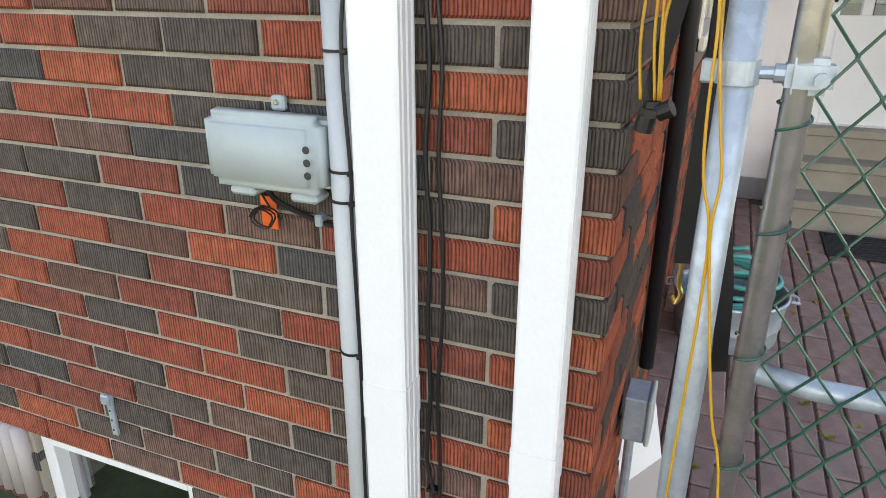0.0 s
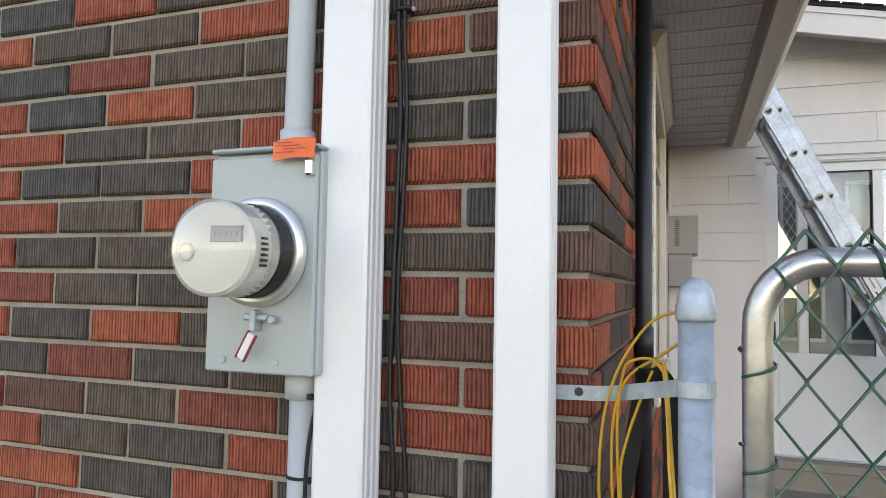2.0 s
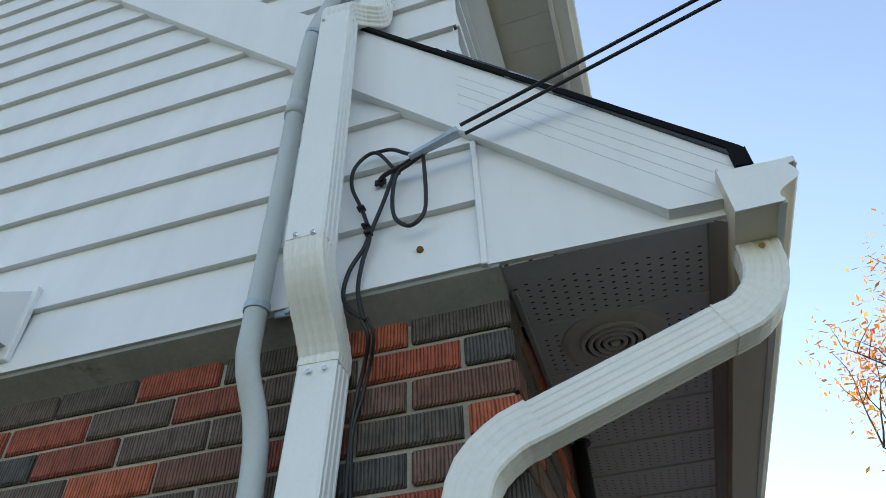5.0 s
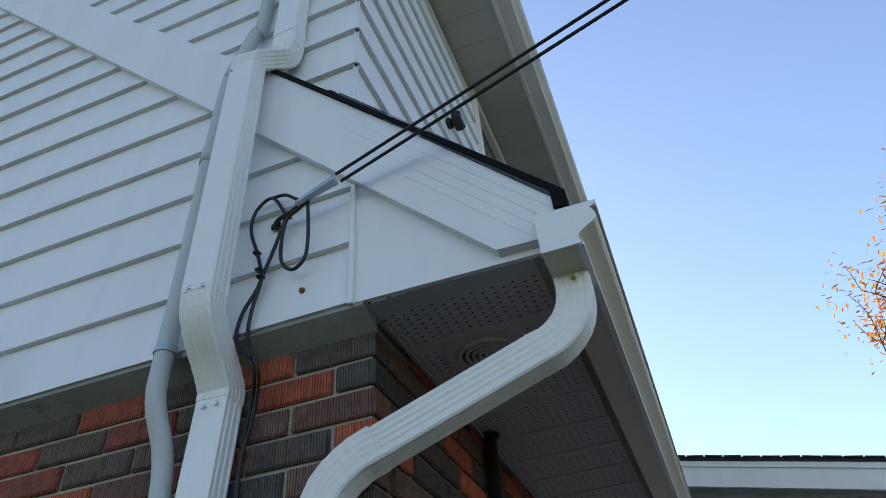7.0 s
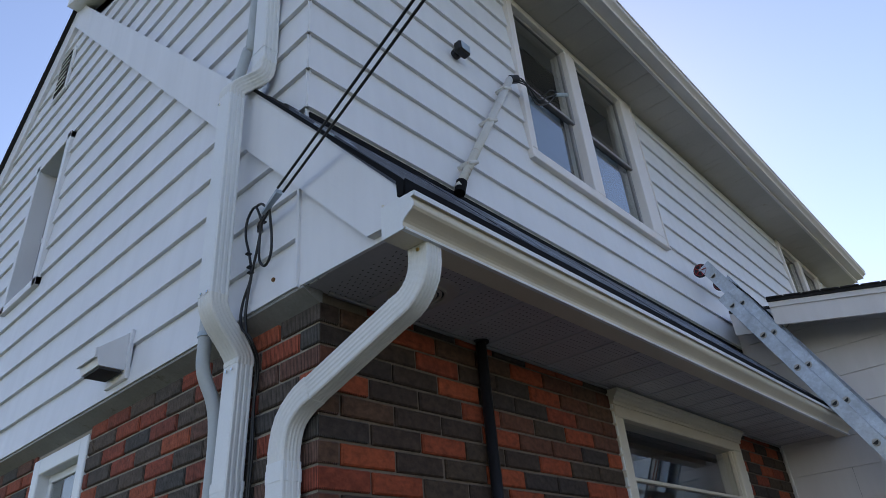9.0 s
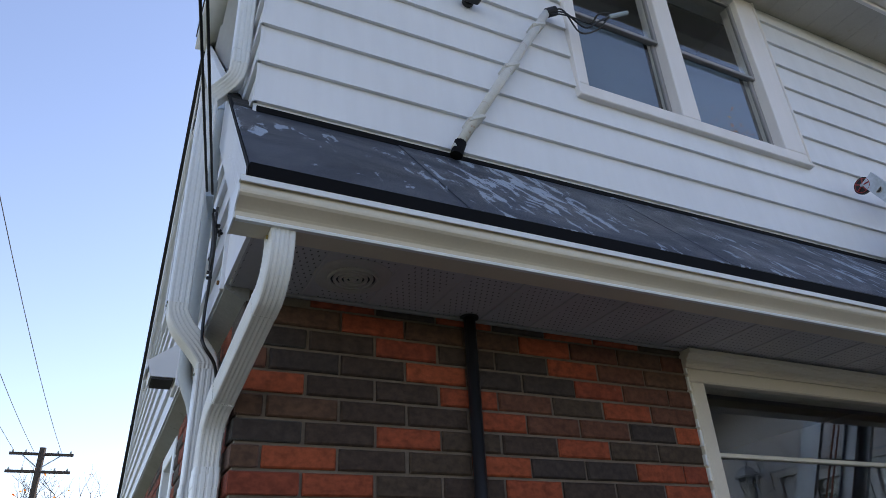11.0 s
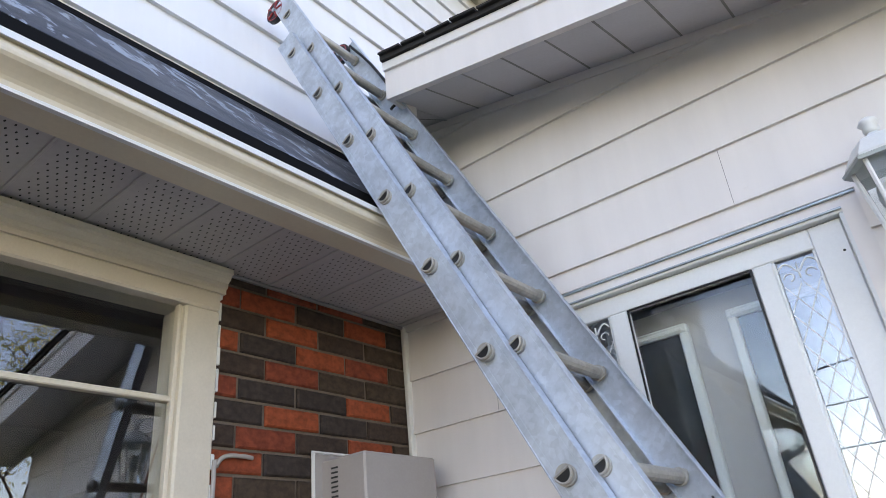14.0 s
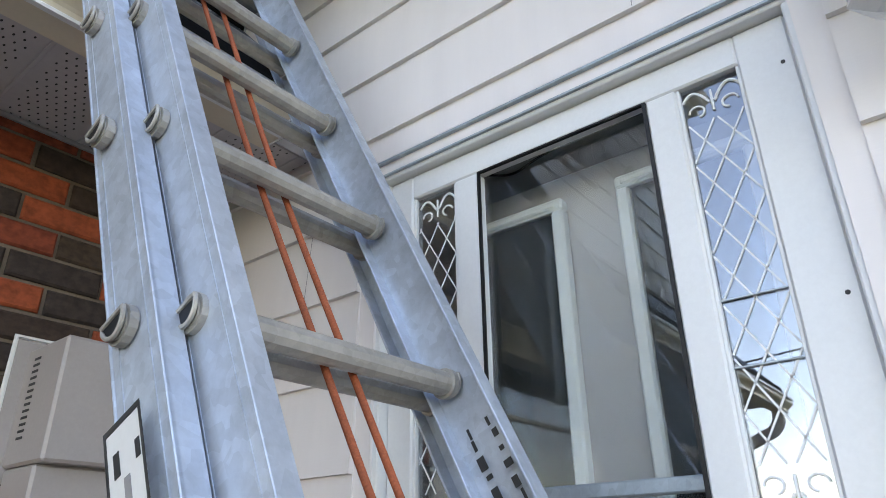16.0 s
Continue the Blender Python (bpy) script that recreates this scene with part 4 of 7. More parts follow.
siding(end_siding, [0.105 + 0.2055 * i for i in range(-1, 18)], lambda z: 0.018, end_right, SIDING_WARM, [(DOOR[0] - 0.047, DOOR[1] + 0.047, DOOR[2] - 0.3, DOOR[3] + 0.04)], 0.013)
for jx, jz in ((1.36, 2.571), (0.42, 2.160), (2.35, 2.366)):
    part("butt_joint", bm_prism([(-0.0172, jz + 0.002), (-0.0168, jz + 0.002), (-0.0035, jz + 0.2035), (-0.0039, jz + 0.2035)], "x", jx, jx + 0.0018), FASCIA, end_siding, "thin dark butt joint")
ob = part("trim_corner_channel", bm_box(0.002, 0.022, EW - 0.016, EW + 0.012, -0.2, 2.595, 0.003), PAPER)
tagged(ob, "white corner channel between brick and siding", "trim", kind="structure")
base = part("trim_foundation", bm_box(0.0, 3.4, EW - 0.01, EW + 0.02, -0.25, -0.03, 0.004), FASCIA)
tagged(base, "dark foundation strip under the siding", "trim", kind="structure")

# its roof slopes down from the main house
fx0, fx1 = 0.015, 3.755
NX, NY = 0.355, 4.01  # the roof edge steps back to NY beside the main eave, left of NX


def sloped(x0, x1, top, drop, y0, y1, bm=None):
    """A strip that follows the slope of the addition roof."""
    return bm_prism([(x0, add_fascia_top(x0) - top), (x1, add_fascia_top(x1) - top), (x1, add_fascia_top(x1) - drop), (x0, add_fascia_top(x0) - drop)], "y", y0, y1, bm)


fas = part("trim_addition_fascia", sloped(NX, fx1, 0.0, 0.178, 3.85, 3.875), SIDING_WARM)
tagged(fas, "white sloping fascia of the addition roof", "trim", kind="structure")
part("return_board", sloped(NX, NX + 0.018, 0.0, 0.178, 3.8755, NY), SIDING_WARM, fas)
part("back_board", sloped(fx0, NX - 0.001, 0.0, 0.178, NY, NY + 0.02), SIDING_WARM, fas)
ob = part("trim_addition_fascia_lip", sloped(NX, fx1, 0.0, 0.04, 3.838, 3.8495), SIDING_WARM)
tagged(ob, "white upper fascia strip", "trim", kind="structure")
sof, joints = bmesh.new(), bmesh.new()


def soffit_edge(x):
    return add_fascia_top(x) - 0.174, 3.350 - 0.216 * (x - 0.9)


n = 22
for i in range(n):
    xa, xb = fx0 + (fx1 - fx0) * i / n + 0.002, fx0 + (fx1 - fx0) * (i + 1) / n - 0.002
    quad = []
    for x in (xa, xb):
        za, zb = soffit_edge(x)
        quad.append(((x, 3.876, za), (x, EW + 0.01, zb)))
    if xa < NX - 0.01:
        quad = [((a[0], NY + 0.021, a[2] + (b[2] - a[2]) * 0.4), b) for a, b in quad]
    pts = [quad[0][0], quad[1][0], quad[1][1], quad[0][1]]
    lo = [sof.verts.new(p) for p in pts]
    hi = [sof.verts.new((p[0], p[1], p[2] + 0.012)) for p in pts]
    sof.faces.new(lo[::-1])
    sof.faces.new(hi)
    for a in range(4):
        b = (a + 1) % 4
        sof.faces.new((lo[a], lo[b], hi[b], hi[a]))
    za, zb = soffit_edge(xb)
    ya = 3.876 if xa >= NX - 0.01 else NY + 0.021
    joints.faces.new([joints.verts.new((x, y, z - 0.0015)) for x, y, z in ((xb - 0.002, ya, za), (xb + 0.006, ya, za), (xb + 0.006, EW + 0.01, zb), (xb - 0.002, EW + 0.01, zb))])
ob = part("ceiling_addition_soffit", sof, SOFFIT_PALE)
tagged(ob, "grey perforated soffit of the addition roof", "soffit", kind="structure")
# dark strips laid over the joints, their shade put into the colour
part("panel_joint", joints, FLASH, ob, "dark strips for the shade in the panel seams")
fr = bm_sweep([(fx0, EW + 0.002, soffit_edge(fx0)[1] - 0.02), (fx1, EW + 0.002, soffit_edge(fx1)[1] - 0.02)], [(-0.022, -0.010), (0.018, -0.010), (0.018, 0.008), (-0.022, 0.008)], (0, 0, 1))
ob = part("trim_addition_frieze", fr, SIDING_WARM)
tagged(ob, "white frieze channel under the addition soffit", "trim", kind="structure")
ar = sloped(NX, fx1, -0.028, -0.002, 3.825, NY)
sloped(fx0, fx1, -0.028, -0.002, NY + 0.001, 9.0, ar)
add_roof = part("roof_addition", ar, SHINGLE)
tagged(add_roof, "dark shingle roof of the addition", "roof", kind="structure")
rng = random.Random(3)
for i in range(28):
    x = NX + i * 0.12
    z = add_fascia_top(x + 0.06) + 0.027
    ob = part("shingle", bm_box(-0.057, 0.057, 3.812 + rng.uniform(-0.006, 0.004), 3.96, -0.003, 0.007, 0.001), SHINGLE, add_roof)
    ob.location = (x + 0.06, 0, z)
    ob.rotation_euler = (0, math.atan(0.214) + rng.uniform(-0.03, 0.03), 0)

# storm door with etched side panes
door = new("door_1")
door.location = (0, EW + 0.075, 0)
tagged(door, "white storm door with etched lattice side panes", "door", kind="structure")
dx0, dx1, dz0, dz1 = DOOR
for a, b, c, d in ((dx0 - 0.045, dx0 + 0.015, dz0, dz1 - 0.012), (dx1 - 0.012, dx1 + 0.045, dz0, dz1 - 0.012), (dx0 - 0.045, dx1 + 0.045, dz1 - 0.012, dz1 + 0.028)):
    part("door_casing", bm_box(a, b, -0.056, 0.08, c, d, 0.003), WHITE, door)
part("drip_cap", bm_prism([(-0.074, 2.4845), (-0.074, 2.490), (-0.06, 2.497), (-0.045, 2.497), (-0.045, 2.4845)], "x", dx0 - 0.045, dx1 + 0.045), GALV, door, "grey metal drip cap")
part("drip_cap", bm_prism([(-0.064, 2.452), (-0.064, 2.457), (-0.058, 2.462), (-0.0565, 2.452)], "x", dx0 + 0.0, dx1 + 0.0), GALV, door, "grey metal drip strip")
leaf = part("door_leaf", bm_box(dx0 + 0.024, dx1 - 0.02, 0.003, 0.006, dz0 + 0.005, dz0 + 0.02), WHITE, door)
stiles = ((dx0 + 0.016, 0.742, dz0, 2.442), (0.870, 0.936, 1.10, 2.378), (1.337, 1.396, 1.10, 2.378), (1.512, dx1 - 0.014, dz0, 2.442), (0.742, 1.512, 2.378, 2.442), (0.742, 1.512, dz0, 1.10))
for a, b, c, d in stiles:
    part("stile", bm_box(a, b, -0.030, 0.004, c, d, 0.004), WHITE, leaf)
part("cross_bar", bm_box(0.936, 1.337, -0.022, 0.002, 1.670, 1.695, 0.003), GALV, leaf, "grey metal cross bar")
for a, b in ((0.742, 0.870), (1.396, 1.512)):
    pn = pane(leaf, a, b, 1.10, 2.378, -0.010, COATED)
    for c, d in ((a, a + 0.006), (b - 0.006, b)):
        part("bead", bm_box(c, d, -0.024, -0.0125, 1.10, 2.378, 0.001), WHITE, leaf)
    # lattice of etched lines with small scrolls above and below
    w = b - a
    etch = bmesh.new()
    pitch = 0.088
    lo_z, hi_z = 1.70, 2.30
    for s in (1, -1):
        c0 = lo_z - w * 1.7
        while c0 < hi_z:
            pts = []
            for x in (0.008, w - 0.008):
                xx = x if s > 0 else w - x
                pts.append((a + xx, c0 + x * 1.7))
            (xa, za), (xb, zb) = pts
            if zb > lo_z and za < hi_z:
                ta = max(0.0, (lo_z - za) / (zb - za))
                tb = min(1.0, (hi_z - za) / (zb - za))
                p = Vector((xa + (xb - xa) * ta, -0.0132, za + (zb - za) * ta))
                q = Vector((xa + (xb - xa) * tb, -0.0132, za + (zb - za) * tb))
                if (q - p).length > 0.01:
                    bm_sweep([p, q], [(-0.0016, -0.0004), (0.0016, -0.0004), (0.0016, 0.0004), (-0.0016, 0.0004)], (1, 0, 1), etch)
            c0 += pitch
    for zc, flip in ((2.335, 1), (1.66, -1)):
        for sg in (1, -1):
            cx = a + w / 2
            pts = [(cx + sg * (0.004 + 0.048 * t), -0.0134, zc + flip * (0.030 * math.sin(t * 2.6))) for t in [i / 10 for i in range(11)]]
            bm_tube(pts, 0.003, 5, etch)
            pts = [(cx + sg * (0.030 + 0.014 * math.cos(t)), -0.0134, zc - flip * 0.012 + 0.012 * math.sin(t)) for t in [i * 0.5 for i in range(10)]]
            bm_tube(pts, 0.0022, 5, etch)
        bm_tube([(a + w / 2, -0.0134, zc - 0.02), (a + w / 2, -0.0134, zc + 0.025)], 0.0026, 5, etch)
    part("etching", etch, ETCHED, leaf, "white etched lattice and scrolls")
gl = pane(leaf, 0.936, 1.337, 1.10, 2.378, 0.000)
part("gasket", bm_box(1.331, 1.3375, -0.0315, -0.0225, 1.10, 2.378), BLACK_RUBBER, leaf, "black rubber gasket")
part("gasket", bm_box(0.9355, 0.9395, -0.0315, -0.0225, 1.10, 2.378), BLACK_RUBBER, leaf)
part("gasket", bm_box(0.9395, 1.331, -0.0315, -0.0225, 2.375, 2.3785), BLACK_RUBBER, leaf)
for z in (2.345, 1.925, 1.505):
    part("screw", bm_disc((1.582, -0.0315, z), "y", 0.0038, 0.002), INK, leaf)
part("door_handle", bm_box(0.70, 0.72, -0.075, -0.032, 1.18, 1.32, 0.006), BLACK_RUBBER, leaf)
for i in range(2):
    z = (1.956, 1.845)[i]
    part("muntin", bm_box(1.397, 1.511, -0.018, -0.0128, z, z + 0.0035, 0.001), GALV, leaf, "thin bright bar across the pane")

# hall behind the storm door, with its inner door
hall = room("room_hall", dx0 - 0.02, dx1 + 0.02, 0.165, 0.60, 0.2, 2.47, HALL, None)
hall.location = (0, EW, 0)
tagged(hall, "pale grey vestibule behind the storm door", "room", kind="structure")
inner = new("door_2")
inner.location = (0, EW + 0.2, 0)
tagged(inner, "grey-white inner door with two tall dark lights", "door", kind="structure")
part("door_leaf", bm_box(0.77, 1.60, 0.02, 0.06, 0.39, 2.40, 0.004), HALL, inner)
for a, b in ((0.80, 1.035), (1.225, 1.46)):
    # dark sheet behind the pane stands for the unlit side
    part("light", bm_box(a, b, 0.008, 0.018, 1.2, 2.30), INSIDE_SHADE, inner, "near-black sheet for the shade behind the glass")
    pane(inner, a, b, 1.2, 2.30, 0.004)
    for c, d, e, f in ((a - 0.03, b + 0.03, 2.30, 2.33), (a - 0.03, b + 0.03, 1.17, 1.2), (a - 0.03, a, 1.2, 2.30), (b, b + 0.03, 1.2, 2.30)):
        part("moulding", bm_box(c, d, -0.012, 0.02, e, f, 0.005), WHITE, inner)
    part("moulding", bm_box(a - 0.015, b + 0.015, -0.018, 0.0, 2.304, 2.318, 0.004), WHITE, inner)
chain = thing("door_chain", "dark thin door chain", "chain", at=(0.9, EW + 0.1, 2.44))
part("links", bm_tube(curve_points([(0.0, 0, -0.03), (0.08, 0.02, -0.05), (0.14, 0.03, -0.03), (0.22, 0.05, 0.0)], 5), 0.003, 5), BLACK_RUBBER, chain)

# steps and mat
steps = new("steps")
tagged(steps, "weathered beige concrete entrance steps with thick nosings", "steps", kind="structure")
for i, (y, z) in enumerate(((3.62, 0.01), (3.90, 0.20), (4.10, 0.39))):
    part("tread", bm_box(0.56, 1.95, y - 0.02, EW - 0.02, z - 0.055, z, 0.008), CONCRETE, steps)
    part("riser", bm_box(0.58, 1.93, y, EW - 0.021, max(GROUND - 0.02, z - 0.19), z - 0.0555), CONCRETE, steps)
mat = thing("door_mat", "black ribbed rubber mat on the pavers", "mat", at=(1.12, 3.36, GROUND + 0.006))
part("slab", bm_box(-0.32, 0.32, -0.2, 0.2, 0, 0.012, 0.004), MAT_RUBBER, mat)
for i in range(9):
    part("ridge", bm_box(-0.30, 0.30, -0.18 + i * 0.043, -0.165 + i * 0.043, 0.012, 0.017, 0.002), MAT_RUBBER, mat)

# lantern beside the door
lan = thing("wall_lantern", "white metal and glass carriage lantern on the siding", "lantern", at=(1.752, 4.115, 2.470))
part("roof_cap", bm_lathe([(0.088, 0.0), (0.092, 0.008), (0.060, 0.055), (0.020, 0.075), (0.016, 0.082)], (0, 0, 0), "z", 6), WHITE, lan)
part("finial", bm_lathe([(0.014, 0.082), (0.020, 0.092), (0.018, 0.108), (0.026, 0.114), (0.020, 0.124), (0.004, 0.134)], (0, 0, 0), "z", 12), WHITE, lan, smooth=True)
for i in range(6):
    a = 2 * math.pi * i / 6
    p, q = Vector((0.078 * math.cos(a), 0.078 * math.sin(a), 0.0)), Vector((0.052 * math.cos(a), 0.052 * math.sin(a), -0.20))
    part("bar", bm_tube([p, q], 0.006, 6), WHITE, lan)
ob = part("globe", bm_lathe([(0.070, -0.002), (0.047, -0.198)], (0, 0, 0), "z", 6), GLASS, lan, "clear glass panes")
ob.visible_shadow = False
part("base", bm_lathe([(0.056, -0.200), (0.060, -0.210), (0.030, -0.235), (0.012, -0.245)], (0, 0, 0), "z", 6), WHITE, lan)
part("roof_rim", bm_lathe([(0.070, -0.006), (0.100, -0.012), (0.102, -0.004), (0.088, 0.004)], (0, 0, 0), "z", 6), GREY_BOX, lan, "grey overhanging rim")
part("knob", bm_lathe([(0.010, -0.245), (0.018, -0.254), (0.016, -0.266), (0.009, -0.272), (0.014, -0.282), (0.003, -0.294)], (0, 0, 0), "z", 12), WHITE, lan, smooth=True)
part("bulb", bm_lathe([(0.012, -0.195), (0.014, -0.15), (0.030, -0.115), (0.034, -0.09), (0.024, -0.062), (0.002, -0.052)], (0, 0, 0), "z", 16), PAPER, lan, "white frosted bulb", True)
part("bracket", bm_tube(curve_points([(0, 0.150, -0.02), (0, 0.13, 0.10), (0, 0.07, 0.15), (0, 0.0, 0.12)], 5), 0.008, 8), WHITE, lan)
part("backplate", bm_box(-0.05, 0.05, 0.140, 0.152, -0.12, 0.10, 0.006), WHITE, lan)

# ---- downspouts ----


def fluted(w, d, ribs=3, depth=0.0022, front=False):
    """A rectangular pipe section, w across and d deep, with fluted sides; u along d (outwards), v along w."""
    corners = [(-d / 2, -w / 2), (d / 2, -w / 2), (d / 2, w / 2), (-d / 2, w / 2)]
    out = []
    for i in range(4):
        a, b = Vector((*corners[i], 0)), Vector((*corners[(i + 1) % 4], 0))
        run = b - a
        nrm = Vector((run.y, -run.x, 0)).normalized()
        out.append((a + run * 0.06)[:2])
        if i in (0, 2) or front:
            for r in range(ribs):
                c = 0.22 + 0.56 * r / max(1, ribs - 1)
                for dx, dy in ((-0.07, 0), (-0.03, -depth), (0.03, -depth), (0.07, 0)):
                    out.append((a + run * (c + dx) + nrm * dy)[:2])
        out.append((a + run * 0.94)[:2])
    return out


def collar(parent, at, w, d, h=0.075):
    x, y, z = at
    bm = bm_sweep([(x, y, z), (x, y, z + h)], fluted(w + 0.003, d + 0.003, 3, 0.0015), (0, -1, 0))
    return part("sleeve", bm, WHITE, parent)


W, D = 0.090, 0.070


def crimped(parent, pts, section, material, label=""):
    """A bent elbow with crimp rings along its curve."""
    n = len(pts)
    sc = [1.0 if (i % 2 == 0 or i < 3 or i > n - 4) else 0.982 for i in range(n)]
    return part("elbow", bm_sweep(pts, section, (0, -1, 0), None, True, sc), material, parent, label)


spout1 = thing("downspout", "white square metal downspout with fluted sides", "downspout", "downspouts on the gable wall", at=(-0.392, -0.048, GROUND))
o1 = Vector((0.392, 0.048, -GROUND))


def local(pts, o):
    return [Vector(p) + o for p in pts]


X1 = -0.392
part("lower_pipe", bm_sweep(local([(X1, -0.048, GROUND), (X1, -0.048, 2.06)], o1), fluted(W, D), (0, -1, 0)), WHITE, spout1)
part("upper_pipe", bm_sweep(local([(X1, -0.048, 2.055), (X1 + 0.020, -0.050, 2.445)], o1), fluted(W - 0.004, D - 0.004), (0, -1, 0)), WHITE, spout1)
jog = curve_points([(X1 + 0.020, -0.050, 2.435), (X1 + 0.021, -0.053, 2.468), (X1 + 0.022, -0.090, 2.520), (X1 + 0.023, -0.138, 2.575), (X1 + 0.024, -0.165, 2.625), (X1 + 0.024, -0.170, 2.67)], 5)
crimped(spout1, local(jog, o1), fluted(W - 0.002, D, 4, 0.0012, True), WHITE_DIRTY, "stained crimped elbow")
part("offset_pipe", bm_sweep(local([(X1 + 0.024, -0.170, 2.66), (X1 + 0.021, -0.170, 3.56)], o1), fluted(W, D), (0, -1, 0)), WHITE, spout1)
jog2 = curve_points([(X1 + 0.021, -0.170, 3.55), (X1 + 0.023, -0.168, 3.60), (X1 + 0.045, -0.125, 3.65), (X1 + 0.085, -0.085, 3.69), (X1 + 0.092, -0.075, 3.76)], 5)
crimped(spout1, local(jog2, o1), fluted(W, D, 4, 0.0012, True), WHITE_DIRTY)
part("top_pipe", bm_sweep(local([(X1 + 0.092, -0.075, 3.75), (X1 + 0.092, -0.075, 5.36)], o1), fluted(W, D), (0, -1, 0)), WHITE, spout1)
collar(spout1, Vector((X1, -0.048, 2.030)) + o1, W, D, 0.03)
collar(spout1, Vector((X1, -0.048, 0.50)) + o1, W, D, 0.08)
collar(spout1, Vector((X1 + 0.092, -0.075, 3.82)) + o1, W, D, 0.02)
for x, y, z in ((X1 + 0.006, -0.0868, 2.416), (X1 + 0.040, -0.0868, 2.416), (X1 + 0.008, -0.2065, 2.668), (X1 + 0.047, -0.2065, 2.664), (X1 - 0.011, -0.2065, 3.53)):
    part("screw", bm_disc(Vector((x, y - 0.003, z)) + o1, "y", 0.006, 0.005, 8), CHROME, spout1)

X2 = -0.097
spout2 = thing("downspout", "white square metal downspout with a long sloping offset to the gutter", "downspout", "downspouts on the gable wall", at=(X2, -0.046, GROUND))
o2 = Vector((-X2, 0.046, -GROUND))
part("lower_pipe", bm_sweep(local([(X2, -0.046, GROUND), (X2, -0.046, 2.06)], o2), fluted(W - 0.008, D), (0, -1, 0)), WHITE, spout2)
W2 = W - 0.008
bend = curve_points([(X2, -0.046, 2.03), (X2, -0.046, 2.105), (X2 + 0.022, -0.045, 2.176), (X2 + 0.075, -0.042, 2.224), (X2 + 0.125, -0.037, 2.247)], 5)
crimped(spout2, local(bend, o2), fluted(W2, D - 0.005, 4, 0.0012, True), WHITE_DIRTY, "dusty crimped elbow")
p, q = Vector((X2 + 0.11, -0.038, 2.240)), Vector((0.380, -0.008, 2.384))
part("sloping_pipe", bm_sweep(local([p, q], o2), fluted(W2 - 0.006, D - 0.008, 4, 0.0015, True), (0, -1, 0)), WHITE_DIRTY, spout2)
for t in (0.03, 0.97):
    part("seam_band", bm_sweep(local([p.lerp(q, t - 0.004), p.lerp(q, t + 0.004)], o2), fluted(W2 - 0.003, D - 0.005, 4, 0.0012, True), (0, -1, 0)), WHITE_DIRTY, spout2)
bend = curve_points([(0.366, -0.009, 2.378), (0.414, -0.005, 2.398), (0.452, -0.003, 2.436), (0.470, -0.002, 2.485), (0.473, -0.002, 2.548)], 5)
crimped(spout2, local(bend, o2), fluted(W2 - 0.006, D - 0.006, 4, 0.0012, True), WHITE_DIRTY)
collar(spout2, Vector((X2, -0.046, 2.005)) + o2, W2, D, 0.035)
collar(spout2, Vector((X2, -0.046, 0.43)) + o2, W2, D, 0.08)
part("screw", bm_disc(Vector((0.478, -0.038, 2.522)) + o2, "y", 0.006, 0.004, 8), BRASS, spout2)

# ---- electric service on the gable wall ----
CX = -0.476
meter = thing("electric_meter", "grey meter cabinet with a round glass electric meter", "electric meter", at=(-0.522, 0, 1.366))
om = Vector((0.522, 0, -1.366))


def rel(x0, x1, y0, y1, z0, z1, bevel=0.0, o=om, seg=1):
    bm = bm_box(x0, x1, y0, y1, z0, z1, bevel, None, seg)
    bmesh.ops.translate(bm, verts=bm.verts, vec=o)
    return bm


part("cabinet", rel(-0.626, -0.420, -0.100, 0.006, 1.366, 1.730, 0.004), GREY_BOX, meter)
part("cover", rel(-0.628, -0.424, -0.112, -0.1005, 1.366, 1.722, 0.003), GREY_BOX, meter)
part("hood", rel(-0.629, -0.419, -0.114, 0.0, 1.7305, 1.738, 0.003), GREY_BOX, meter)
mc = Vector((-0.523, 0, 1.563)) + om
part("socket_ring", bm_lathe([(0.070, -0.112), (0.086, -0.112), (0.090, -0.120), (0.088, -0.132), (0.078, -0.136), (0.070, -0.130)], mc, "y", 36), RING_STEEL, meter, "bright steel clamping ring", True)
part("meter_base", bm_lathe([(0.001, -0.118), (0.075, -0.118), (0.0745, -0.1644), (0.072, -0.1674), (0.001, -0.1679)], mc, "y", 36), BLACK_RUBBER, meter, "dark plastic meter base")
part("meter_body", bm_lathe([(0.001, -0.1679), (0.0695, -0.1683), (0.0685, -0.2264), (0.064, -0.2332), (0.001, -0.2341)], mc, "y", 36), METER_FACE, meter, "silvery meter face")
ob = part("glass_cover", bm_lathe([(0.0735, -0.1687), (0.0730, -0.2057), (0.072, -0.2390), (0.066, -0.2450), (0.001, -0.2513)], mc, "y", 36), METER_GLASS, meter, "clear domed glass cover", True)
ob.visible_shadow = False
part("display", rel(-0.520, -0.470, -0.2371, -0.2345, 1.572, 1.592), BEIGE_METAL, meter, "pale grey digital display")
part("display_rim", rel(-0.5215, -0.4685, -0.2354, -0.2343, 1.5705, 1.5935), FASCIA, meter)
for i in range(5):
    part("digit", rel(-0.514 + i * 0.009, -0.512 + i * 0.009, -0.2377, -0.2373, 1.578, 1.586), FASCIA, meter)
part("button", bm_lathe([(0.013, -0.2345), (0.013, -0.2418), (0.009, -0.2436)], mc + Vector((-0.038, 0, -0.006)), "y", 14), METER_FACE, meter, "round button")
for i in range(6):
    part("slot", rel(-0.4548, -0.4528, -0.214 + i * 0.0001, -0.197, 1.536 + i * 0.008, 1.540 + i * 0.008), INK, meter)
part("seal_clip", rel(-0.545, -0.500, -0.128, -0.1125, 1.452, 1.464, 0.003), GALV, meter)
